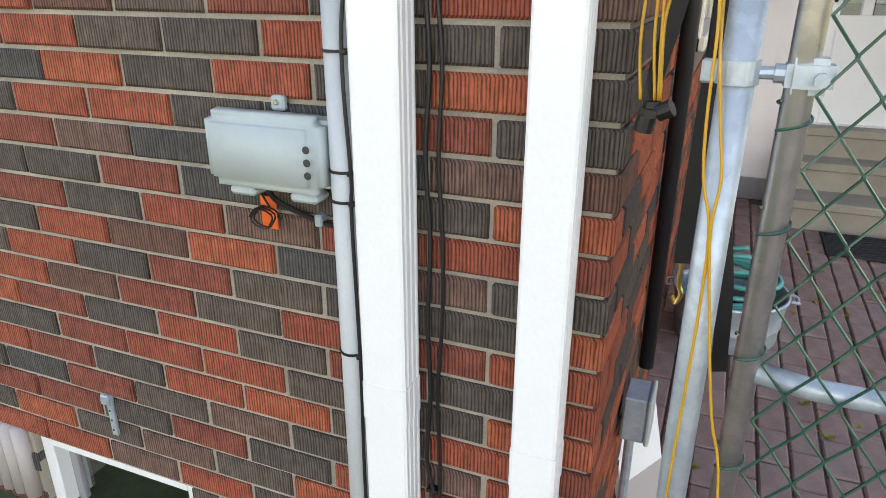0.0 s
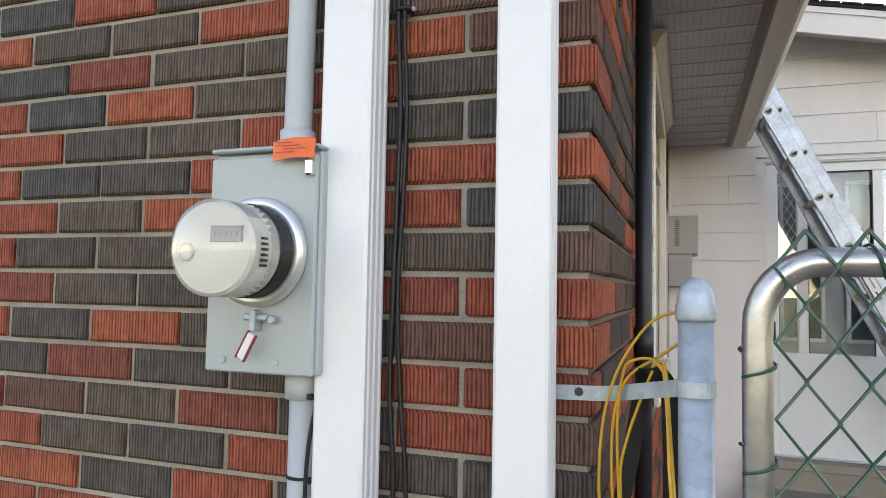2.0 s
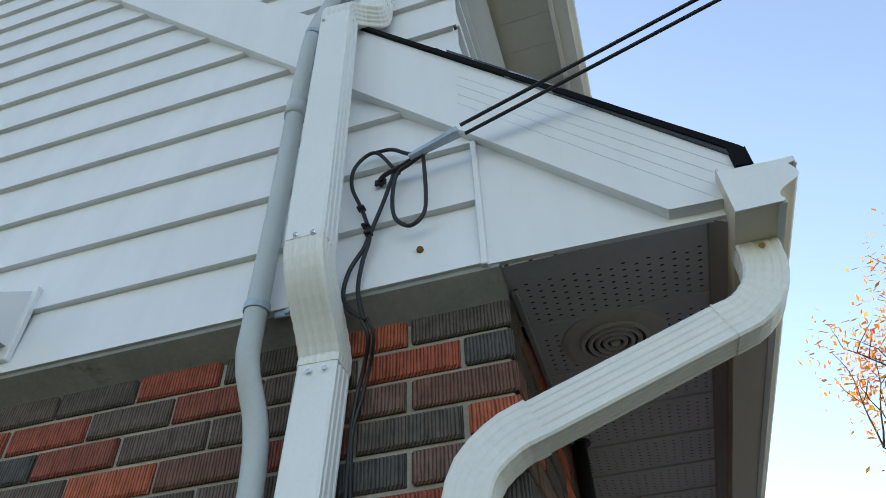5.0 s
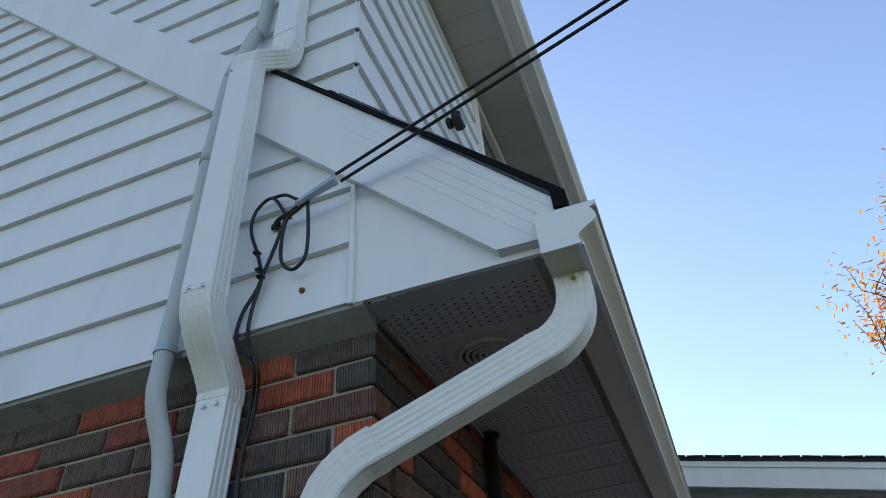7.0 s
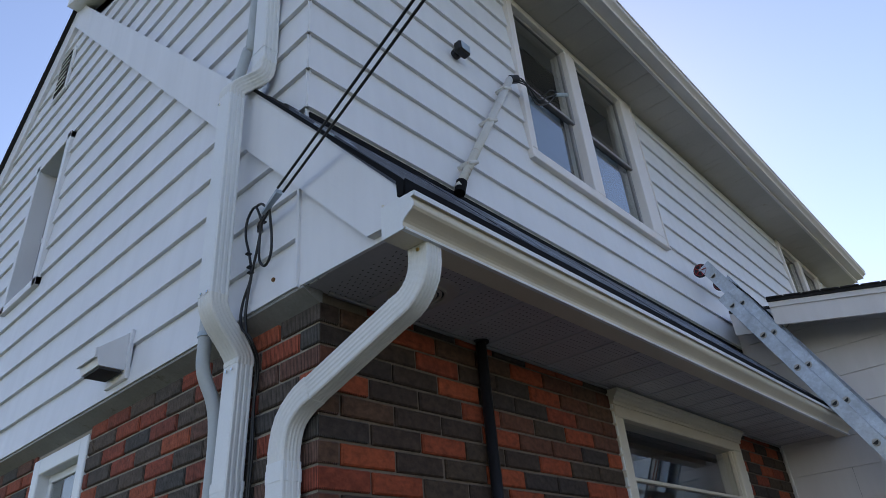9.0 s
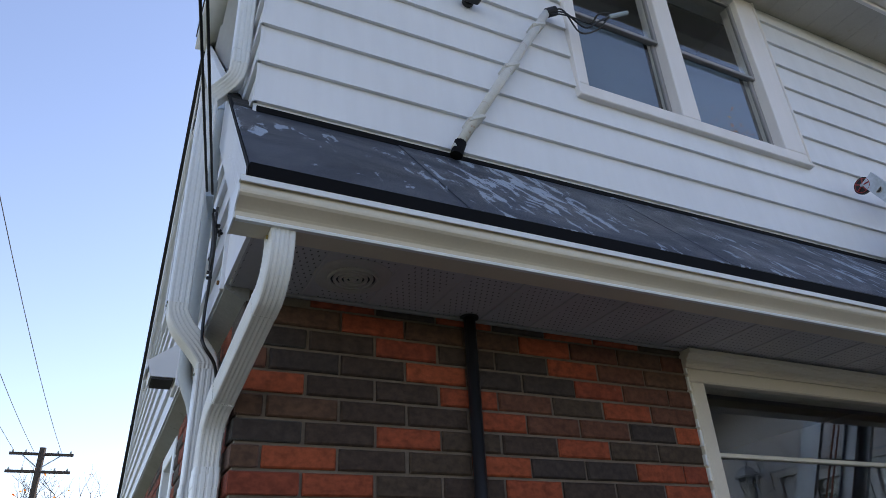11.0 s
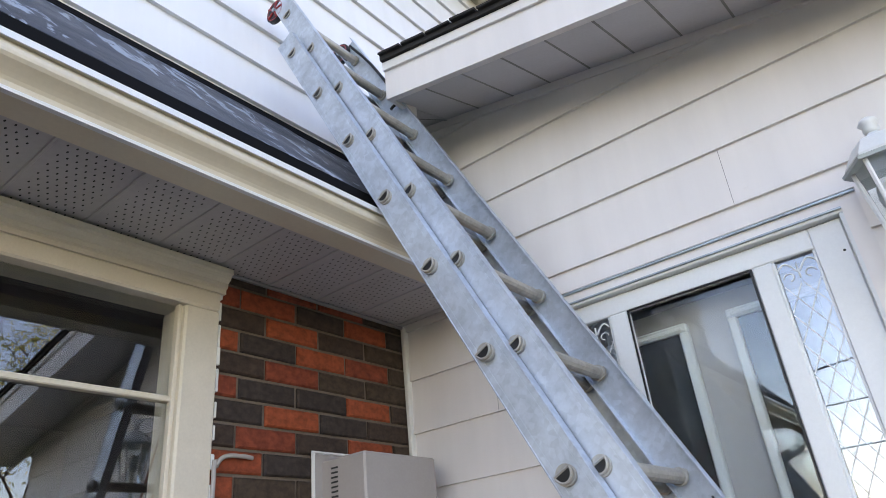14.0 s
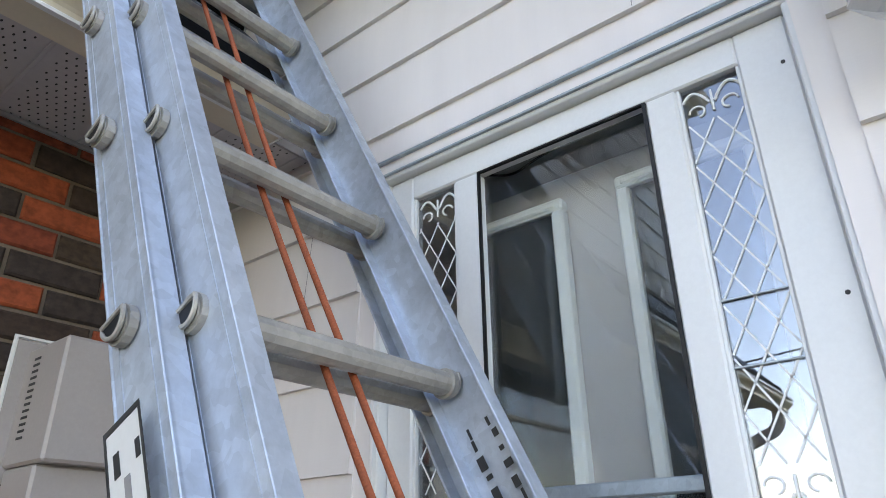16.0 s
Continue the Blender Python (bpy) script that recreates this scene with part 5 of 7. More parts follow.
part("seal_hasp", rel(-0.527, -0.517, -0.135, -0.1125, 1.435, 1.47, 0.002), GALV, meter)
part("seal_screw", bm_disc(Vector((-0.492, -0.126, 1.455)) + om, "y", 0.007, 0.010, 10), GALV, meter)
tag = rel(-0.007, 0.007, -0.002, 0.002, -0.022, 0.022, 0.001, Vector((0, 0, 0)))
ob = part("seal_tag", tag, PAPER, meter, "small white and red seal tag")
ob.matrix_local = Matrix.Translation(Vector((-0.528, -0.138, 1.412)) + om) @ pose(0, 0, 0, 0, 28, 0)
for dx in (-0.009, 0.007):
    part("tag_edge", bm_box(dx, dx + 0.002, -0.003, 0.003, -0.024, 0.024), RED, ob)
for x in (-0.59, -0.489):
    part("rivet", bm_disc(Vector((x, -0.115, 1.386)) + om, "y", 0.006, 0.003, 8), GREY_BOX, meter)
part("padlock", rel(-0.440, -0.426, -0.128, -0.112, 1.684, 1.712, 0.004), CHROME, meter, "small steel padlock")
part("padlock_shackle", bm_tube(curve_points([Vector(p) + om for p in ((-0.438, -0.12, 1.712), (-0.438, -0.12, 1.728), (-0.428, -0.12, 1.728), (-0.428, -0.12, 1.712))], 4), 0.002, 6), CHROME, meter)
otag = bmesh.new()
cols = []
for i in range(8):
    u = i / 7
    cols.append([otag.verts.new(Vector((-0.496 + 0.078 * u, -0.128 - 0.008 * math.sin(u * 3.0), 1.708 + 0.032 * w + 0.004 * math.sin(u * 2.4))) + om) for w in (0, 0.5, 1)])
for a, b in zip(cols, cols[1:]):
    for i in range(2):
        otag.faces.new((a[i], b[i], b[i + 1], a[i + 1]))
ob = part("warning_tag", otag, ORANGE_TAG, meter, "bright orange paper tag")
md = ob.modifiers.new("thick", "SOLIDIFY")
md.thickness = 0.0012
for i, (u0, u1, w) in enumerate(((0.12, 0.5, 0.78), (0.12, 0.7, 0.62), (0.3, 0.85, 0.46), (0.12, 0.6, 0.3))):
    part("print", rel(-0.496 + 0.078 * u0, -0.496 + 0.078 * u1, -0.1375, -0.137, 1.711 + 0.032 * w, 1.7120 + 0.032 * w), RED, meter)

cond = thing("conduit", "grey plastic service conduit strapped along the wall", "conduit", at=(CX, -0.03, GROUND))
oc = Vector((-CX, 0.03, -GROUND))
part("lower_run", bm_tube(local([(CX, -0.040, GROUND), (CX, -0.040, 1.36)], oc), 0.0265, 18), CONDUIT, cond, smooth=True)
part("coupling", bm_tube(local([(CX, -0.045, 1.322), (CX, -0.045, 1.366)], oc), 0.032, 18), CONDUIT, cond, smooth=True)
UX = -0.500
up = curve_points([(UX, -0.050, 1.735), (UX, -0.045, 2.0), (UX + 0.003, -0.044, 2.22), (UX, -0.060, 2.34), (UX - 0.014, -0.100, 2.45), (UX - 0.014, -0.106, 2.56), (UX - 0.010, -0.106, 2.9), (UX - 0.010, -0.106, 3.3), (UX - 0.008, -0.106, 3.5), (UX, -0.100, 3.7), (UX + 0.035, -0.07, 3.95), (UX + 0.06, -0.06, 4.2), (UX + 0.06, -0.06, 6.2)], 6)
part("upper_run", bm_tube(local(up, oc), 0.024, 16), CONDUIT, cond, smooth=True)
part("coupling", bm_tube(local([(UX - 0.010, -0.106, 3.24), (UX - 0.010, -0.106, 3.30)], oc), 0.0285, 16), CONDUIT, cond, smooth=True)
part("coupling", bm_tube(local([(UX, -0.050, 1.735), (UX, -0.050, 1.775)], oc), 0.030, 16), CONDUIT, cond, smooth=True)
for z in (2.575, 3.66):
    y = -0.106 if z < 3 else -0.1
    part("strap", bm_lathe([(0.0245, 0), (0.028, 0.0), (0.028, 0.018), (0.0245, 0.018)], Vector((UX - 0.013 if z < 3 else UX, y, z)) + oc, "z", 18), GALV, cond, "steel pipe strap")
    part("strap_ear", rel(UX + 0.010, UX + 0.052, -0.075, -0.069, z, z + 0.018, 0.002, oc), GALV, cond)
    part("strap_screw", bm_disc(Vector((UX + 0.043, -0.081, z + 0.009)) + oc, "y", 0.007, 0.006, 8), GALV, cond)
for z in (0.20, 0.62, 0.93, 0.985, 1.19, 1.325):
    part("cable_tie", bm_lathe([(0.0267, 0), (0.0292, 0), (0.0292, 0.005), (0.0267, 0.005)], Vector((CX, -0.040, z)) + oc, "z", 16), BLACK_RUBBER, cond, "black cable tie")
    part("tie_head", rel(CX + 0.020, CX + 0.032, -0.072, -0.062, z - 0.002, z + 0.008, 0.002, oc), BLACK_RUBBER, cond)

tel = thing("telecom_box", "grey plastic utility junction box on the brick", "junction box", at=(-0.63, 0, 0.93))
ot = Vector((0.63, 0, -0.93))
part("body", rel(-0.748, -0.497, -0.052, 0.004, 0.948, 1.072, 0.008, ot, 2), GREY_PLASTIC, tel)
lid = bmesh.new()
bm_box(-0.757, -0.500, -0.090, -0.030, 0.938, 1.083, 0.018, lid, 5)
for v in lid.verts:
    f = 1 - 0.55 * max(0.0, (-0.035 - v.co.y) / 0.055) ** 2 * 0.16
    v.co.x = -0.6285 + (v.co.x + 0.6285) * f
    v.co.z = 1.0105 + (v.co.z - 1.0105) * f
bmesh.ops.translate(lid, verts=lid.verts, vec=ot)
part("lid", lid, GREY_PLASTIC, tel, "domed grey lid", True)
part("mounting_tab", rel(-0.645, -0.615, -0.014, 0.002, 1.076, 1.104, 0.004, ot), GREY_PLASTIC, tel)
part("tab_screw", bm_disc(Vector((-0.63, -0.018, 1.092)) + ot, "y", 0.006, 0.005, 8), CHROME, tel)
for z in (1.028, 1.005, 0.982):
    part("port", bm_disc(Vector((-0.523, -0.0912, z)) + ot, "y", 0.007, 0.003, 12), INK, tel, "dark round port")
for x in (-0.715, -0.58):
    part("gland", rel(x, x + 0.058, -0.07, -0.02, 0.922, 0.940, 0.006, ot), GREY_PLASTIC, tel)
tcab = thing("telephone_cable", "black drop cable from the junction box to the conduit", "cable", at=(-0.6, -0.02, 0.88))
otc = Vector((0.6, 0.02, -0.88))
part("cable", bm_tube([p + otc for p in curve_points([(-0.645, -0.04, 0.925), (-0.635, -0.03, 0.905), (-0.60, -0.018, 0.885), (-0.55, -0.012, 0.868), (-0.495, -0.012, 0.862), (-0.455, -0.03, 0.862)], 6)], 0.0055, 8), BLACK_RUBBER, tcab)
part("clip", rel(-0.562, -0.545, -0.022, 0.0, 0.860, 0.885, 0.003, otc), GALV, tcab)
loop = [(-0.672 + 0.026 * math.cos(a) + 0.004 * math.sin(3 * a), -0.020 - 0.0015 * a, 0.868 + 0.021 * math.sin(a)) for a in [i * 0.4 for i in range(40)]]
part("coil", bm_tube([Vector(p) + otc for p in loop], 0.002, 5), BLACK_RUBBER, tcab, "small coil of thin black wire")
part("lead", bm_tube([p + otc for p in curve_points([(-0.672, -0.03, 0.935), (-0.675, -0.025, 0.915), (-0.662, -0.022, 0.888)], 5)], 0.0025, 6), BLACK_RUBBER, tcab)
ob = part("orange_tag", rel(-0.692, -0.655, -0.010, -0.008, 0.838, 0.905, 0.0, otc), ORANGE_TAG, tcab, "orange tag behind the coil")
drop2 = thing("wire", "thin black wire looping down beside the conduit", "wire", at=(-0.44, -0.04, 1.3))
ow = Vector((0.44, 0.04, -1.3))
wire = curve_points([(-0.445, -0.075, 1.72), (-0.418, -0.075, 1.60), (-0.4185, -0.07, 1.40), (-0.440, -0.065, 1.32), (-0.452, -0.068, 1.24), (-0.455, -0.068, 1.14), (-0.449, -0.067, 0.98), (-0.452, -0.067, 0.9), (-0.449, -0.066, 0.6), (-0.452, -0.067, 0.3), (-0.450, -0.06, -0.15)], 6)
part("strand", bm_tube([p + ow for p in wire], 0.0035, 7), BLACK_RUBBER, drop2)
hook = thing("wall_clip", "small rusty steel clip on the brick", "clip", at=(-1.245, -0.004, 0.25))
part("plate", bm_box(-0.010, 0.010, -0.006, 0.006, -0.08, 0.045, 0.003), GALV, hook)
part("bend", bm_box(-0.018, 0.012, -0.016, -0.0065, 0.02, 0.05, 0.004), GALV, hook)
for z in (0.0, -0.03, -0.06):
    part("hole", bm_disc((0, -0.008, z), "y", 0.003, 0.002, 8), INK, hook)

# ---- cables between the downspouts and the service drop ----
drop = thing("service_cable", "black telephone drop cables running down the brick", "cable", at=(-0.27, -0.02, GROUND))
od = Vector((0.27, 0.02, -GROUND))
for k, (dx, w) in enumerate(((-0.328, 0.0045), (-0.316, 0.0040))):
    rngc = random.Random(20 + k)
    ctrl = [(dx + 0.045, -0.085, 2.515), (dx + 0.055, -0.070, 2.48), (dx + 0.035, -0.035, 2.44), (dx + 0.014, -0.018, 2.38)]
    z = 2.3
    while z > 0.35:
        ctrl.append((dx + rngc.uniform(-0.006, 0.006) + (0.012 if z < 1.3 and k else 0), -0.012 - rngc.uniform(0, 0.004), z))
        z -= 0.16
    ctrl += [(dx + 0.012, -0.02, 0.28), (dx - 0.01, -0.03, 0.1), (dx - 0.02, -0.03, -0.17)]
    part("cable", bm_tube([p + od for p in curve_points(ctrl, 5)], w, 8), BLACK_RUBBER, drop, smooth=True)
for z in (1.98, 0.30):
    part("clip", rel(-0.334, -0.308, -0.022, 0.0, z, z + 0.008, 0.002, od), BLACK_RUBBER, drop)
    part("clip_nail", bm_disc(Vector((-0.305, -0.012, z + 0.004)) + od, "y", 0.004, 0.006, 8), GALV, drop)
up_c = thing("service_cable", "black drop cables tied and looped on the siding below the rake", "cable", at=(-0.16, -0.08, 2.6))
ou = Vector((0.16, 0.08, -2.6))
loops = [
    [(-0.216, -0.095, 2.93), (-0.27, -0.09, 3.015), (-0.32, -0.088, 2.986), (-0.328, -0.086, 2.918), (-0.298, -0.085, 2.83), (-0.281, -0.085, 2.77), (-0.275, -0.085, 2.728), (-0.289, -0.085, 2.661), (-0.294, -0.085, 2.586), (-0.278, -0.085, 2.511)],
    [(-0.219, -0.090, 2.921), (-0.245, -0.086, 2.834), (-0.272, -0.084, 2.754), (-0.287, -0.083, 2.709), (-0.317, -0.083, 2.654), (-0.328, -0.083, 2.596), (-0.313, -0.083, 2.548), (-0.274, -0.083, 2.511)],
    [(-0.138, -0.115, 2.928), (-0.138, -0.10, 2.817), (-0.145, -0.098, 2.752), (-0.178, -0.096, 2.729), (-0.211, -0.096, 2.763), (-0.219, -0.096, 2.828), (-0.208, -0.10, 2.901), (-0.17, -0.108, 2.918), (-0.12, -0.12, 2.935)],
    [(-0.27, -0.09, 3.015), (-0.225, -0.094, 3.005), (-0.18, -0.10, 2.965), (-0.14, -0.113, 2.94)],
]
for pts in loops:
    part("cable", bm_tube([p + ou for p in curve_points(pts, 8)], 0.0049, 8), BLACK_RUBBER, up_c, smooth=True)
for x, z in ((-0.277, 2.745), (-0.298, 2.83), (-0.284, 2.77), (-0.215, 2.925)):
    part("cable_tie", rel(x - 0.009, x + 0.009, -0.097, -0.078, z - 0.004, z + 0.004, 0.002, ou), BLACK_RUBBER, up_c)
CL = Vector((-0.072, -0.137, 2.938))
CD = Vector((1.0, -0.185, 0.117)).normalized()
part("wedge_clamp", bm_sweep([CL - CD * 0.10 + ou, CL + CD * 0.03 + ou], [(-0.007, -0.010), (0.007, -0.010), (0.007, 0.010), (-0.007, 0.010)], (0, 0, 1), None, True, [0.7, 1.15]), GALV, up_c, "grey wedge clamp")
part("hook", bm_tube([p + ou for p in curve_points([(-0.262, -0.062, 2.922), (-0.258, -0.078, 2.924), (-0.235, -0.09, 2.926), (-0.20, -0.10, 2.925), (-0.14, -0.118, 2.93)], 5)], 0.006, 8), BLACK_RUBBER, up_c)
part("hook_plate", rel(-0.275, -0.245, -0.076, -0.068, 2.912, 2.932, 0.003, ou), BLACK_RUBBER, up_c)
for off in (0.5, -0.5):
    pts = [CL + CD * s + Vector((-0.006, -0.018, 0.011)) * off + Vector((0, 0, 0.0075 * s * s)) + ou for s in [0.04 + 25 * (i / 40) ** 2 for i in range(41)]]
    part("span_cable", bm_tube(pts, 0.0046, 8), BLACK_RUBBER, up_c, smooth=True)
rust = thing("nail_head", "rusty nail head on the white siding", "nail", at=(-0.164, -0.064, 2.679))
part("head", bm_disc((0, -0.008, 0), "y", 0.008, 0.008, 10), surface("rust", (0.16, 0.07, 0.02), 0.9), rust)

hood = thing("dryer_vent", "white hooded wall vent on the gable siding", "vent hood", at=(-1.30, -0.062, 2.64))
part("plate", bm_box(-0.10, 0.10, -0.022, -0.004, -0.01, 0.215, 0.003), SIDING, hood)
part("hood", bm_prism([(-0.022, 0.20), (-0.022, 0.03), (-0.13, 0.03), (-0.15, 0.10)], "x", -0.085, 0.085), SIDING, hood)
# near-black plate closes the hood in place of a shaded throat
part("throat", bm_box(-0.075, 0.075, -0.122, -0.03, 0.020, 0.0295), INSIDE_SHADE, hood, "near-black plate for the shade in the throat")
part("lip", bm_box(-0.088, 0.088, -0.153, -0.143, 0.06, 0.105, 0.002), SIDING, hood)

flood = thing("flood_light", "small black flood light on the upper siding", "flood light", at=(-0.055, 0.935, 4.33))
part("base", bm_disc((0.0, 0, 0), "x", 0.03, 0.03, 12), BLACK_RUBBER, flood)
part("head", bm_box(0.035, 0.085, -0.045, 0.045, -0.035, 0.035, 0.01), BLACK_RUBBER, flood)
part("lens", bm_box(0.0855, 0.089, -0.035, 0.035, -0.026, 0.026, 0.002), GALV, flood)
part("arm", bm_tube([(0.02, 0, 0), (0.05, 0, 0.01)], 0.01, 8), BLACK_RUBBER, flood)

mast = thing("service_mast", "rusty white steel pipe mast strapped to the upper wall", "pipe mast", at=(-0.03, 0.79, 3.37))
omst = Vector((0.03, -0.79, -3.37))
MP = [Vector((-0.005, 0.79, 3.36)) + omst, Vector((-0.005, 1.385, 4.41)) + omst]
RUSTY = surface("rusty_white", (0.66, 0.65, 0.62), 0.5, 0, 0.15, 0.1, 0.3, 6, 120, (0.32, 0.13, 0.04), 0.58)
part("pipe", bm_tube(MP, 0.022, 14), RUSTY, mast, smooth=True)
part("foot", bm_tube([MP[0] - Vector((0, 0, 0.03)), MP[0].lerp(MP[1], 0.04)], 0.027, 12), DRIP, mast, "black rubber boot")
for f in (0.18, 0.55, 0.88):
    c = MP[0].lerp(MP[1], f)
    ob = part("strap", bm_box(-0.06, 0.026, -0.045, 0.045, -0.010, 0.010, 0.004), RUSTY, mast)
    ob.matrix_local = Matrix.Translation(c) @ pose(0, 0, 0, 28, 0, 0)
for k in range(3):
    pts = [MP[1] + Vector(p) for p in ((0, 0, 0), (0.04 + 0.01 * k, 0.08, 0.02 - 0.03 * k), (0.05, 0.16 + 0.04 * k, -0.12 + 0.05 * k), (0.06 + 0.02 * k, 0.28, -0.06 + 0.04 * k), (0.10, 0.34 + 0.03 * k, 0.02 + 0.02 * k))]
    part("wire", bm_tube(curve_points(pts, 6), 0.005, 6), BLACK_RUBBER, mast)
    part("connector", bm_tube([pts[-1], pts[-1] + Vector((0.02, 0.06, 0.02))], 0.012, 8), GALV, mast)
part("head", bm_tube([MP[1], MP[1] + Vector((0.02, 0.05, 0.02))], 0.026, 12), BLACK_RUBBER, mast)

# ---- by the corner: pipe, gate, cords, tub ----
pipe = thing("vent_pipe", "black plastic pipe running up the front brick", "pipe", at=(0.026, 0.78, GROUND))
part("tube", bm_tube([(0, 0, 0.42), (0, 0, SOFFIT_Z - GROUND)], 0.0215, 16), BLACK_PIPE, pipe, smooth=True)
part("coupling", bm_tube([(0, 0, 1.52), (0, 0, 1.60)], 0.025, 16), BLACK_PIPE, pipe, smooth=True)
part("flange", bm_lathe([(0.0215, 0), (0.034, 0.0), (0.034, 0.006), (0.0215, 0.006)], (0, 0, SOFFIT_Z - GROUND - 0.012), "z", 16), BLACK_PIPE, pipe)
ebox = thing("outlet_box", "weathered grey metal outlet box on the brick corner", "outlet box", at=(0.03, 0.42, 0.32))
part("box", bm_box(-0.02, 0.035, -0.05, 0.05, -0.06, 0.06, 0.004), GALV, ebox)
part("cover", bm_box(0.036, 0.048, -0.055, 0.055, -0.064, 0.064, 0.004), GREY_BOX, ebox)
part("stub", bm_tube([(0.0, 0, -0.08), (0.0, 0, -0.48)], 0.012, 10), GALV, ebox)

GY = -0.10
post = thing("fence_post", "galvanised steel fence post with a domed cap", "fence post", at=(0.142, GY, GROUND))
part("pipe", bm_tube([(0, 0, 0), (0, 0, 1.485 - GROUND)], 0.0225, 20), GALV, post, smooth=True)
part("cap", bm_lathe([(0.0245, 0), (0.0255, 0.004), (0.0255, 0.020), (0.0235, 0.024), (0.0235, 0.030), (0.019, 0.045), (0.010, 0.055), (0.001, 0.058)], (0, 0, 1.472 - GROUND), "z", 24), GALV, post, "dull aluminium dome cap", True)
part("brace_band", bm_lathe([(0.0228, 0), (0.0248, 0), (0.0248, 0.02), (0.0228, 0.02)], (0, 0, 1.375 - GROUND), "z", 24), GALV, post)
arm = bm_sweep(curve_points([(-0.275, 0.095, 1.352 - GROUND), (-0.180, 0.095, 1.355 - GROUND), (-0.12, 0.090, 1.358 - GROUND), (-0.06, 0.050, 1.372 - GROUND), (-0.02, 0.0, 1.384 - GROUND)], 5), [(-0.011, -0.002), (0.011, -0.002), (0.011, 0.002), (-0.011, 0.002)], (0, 0, 1))
part("wall_strap", arm, GALV, post, "flat galvanised strap to the brick")
part("strap_bolt", bm_disc((-0.165, 0.091, 1.357 - GROUND), "y", 0.007, 0.004, 8), INK, post)
part("hinge_band", bm_lathe([(0.0228, 0), (0.0262, 0), (0.0262, 0.030), (0.0228, 0.030)], (0, 0, 1.178 - GROUND), "z", 24), GALV, post)
part("hinge_pin", bm_tube([(0.02, 0, 1.193 - GROUND), (0.05, 0, 1.193 - GROUND)], 0.008, 10), GALV, post)
part("hinge_ear", bm_box(-0.044, -0.022, -0.010, 0.010, 1.178 - GROUND, 1.208 - GROUND, 0.003), GALV, post)

gate = thing("chain_link_gate", "chain-link gate with a galvanised tube and green mesh", "gate", at=(0.215, GY, GROUND))
og = Vector((-0.215, -GY, -GROUND))
GX1 = 1.13
R = 0.0185
path = [(0.215, GY, -0.08), (0.215, GY, 1.45)]
for i in range(1, 9):
    a = math.pi / 2 * i / 8
    path.append((0.215 + 0.075 * (1 - math.cos(a)), GY, 1.465 + 0.085 * math.sin(a)))
path += [(0.45, GY, 1.55), (GX1 - 0.075, GY, 1.55)]
for i in range(1, 9):
    a = math.pi / 2 * i / 8
    path.append((GX1 - 0.075 + 0.075 * math.sin(a), GY, 1.465 + 0.085 * math.cos(a)))
path.append((GX1, GY, -0.08))
part("tube_frame", bm_tube([Vector(p) + og for p in path], R, 16), GATE_TUBE, gate, smooth=True)
part("mid_rail", bm_tube([Vector(p) + og for p in ((0.228, GY, 0.772), (0.30, GY, 0.762), (GX1 - 0.01, GY, 0.755))], 0.0165, 14), GALV, gate, smooth=True)
part("bottom_rail", bm_tube([Vector(p) + og for p in ((0.21, GY, -0.08), (GX1, GY, -0.08))], R, 14), GALV, gate, smooth=True)
part("hinge_clamp", rel(0.196, 0.250, GY - 0.024, GY + 0.024, 1.170, 1.214, 0.008, og, 2), GALV, gate, "cast hinge clamp")
part("hinge_bolt", bm_tube([Vector((0.235, GY - 0.034, 1.190)) + og, Vector((0.235, GY + 0.02, 1.190)) + og], 0.009, 8), GALV, gate)
part("hinge_eye", bm_tube([Vector((0.184, GY, 1.193)) + og, Vector((0.200, GY, 1.193)) + og], 0.012, 10), GALV, gate)
mesh_w = bmesh.new()
HX, HZ = 0.034, 0.0465
nw = int((GX1 - 0.27) / HX)
for i in range(nw + 1):
    x0 = 0.251 + i * HX
    pts = []
    j = 0
    z = -0.0385
    while z < 1.60:
        side = HX / 2 if (j + i) % 2 else -HX / 2
        sgn = 1 if j % 2 else -1
        pts.append((x0 + side * 1.06 + (0.0), GY - 0.022 + sgn * 0.0022, z))
        z += HZ
        j += 1
    bm_tube([Vector(p) + og for p in pts], 0.0027, 5, mesh_w)
part("wire_mesh", mesh_w, GREEN_VINYL, gate, "green vinyl-coated wire mesh")
for i, z in enumerate((0.05, 0.24, 0.43, 0.62, 0.81, 1.0, 1.14, 1.30, 1.42)):
    sp = [(0.215 + 0.0215 * math.cos(a) + (0.02 if a > 5.8 else 0), GY + 0.0215 * math.sin(a), z + 0.006 * a) for a in [k * 0.45 - 2.6 for k in range(15)]]
    part("tie_wire", bm_tube([Vector(p) + og for p in sp], 0.0021, 6), GREEN_VINYL, gate, "green tie wire")
for i in range(4):
    x = 0.33 + i * 0.14
    sp = [(x + 0.006 * a, GY + 0.0215 * math.cos(a), 1.55 + 0.0215 * math.sin(a)) for a in [k * 0.45 - 1.5 for k in range(14)]]
    part("tie_wire", bm_tube([Vector(p) + og for p in sp], 0.0021, 6), GREEN_VINYL, gate)

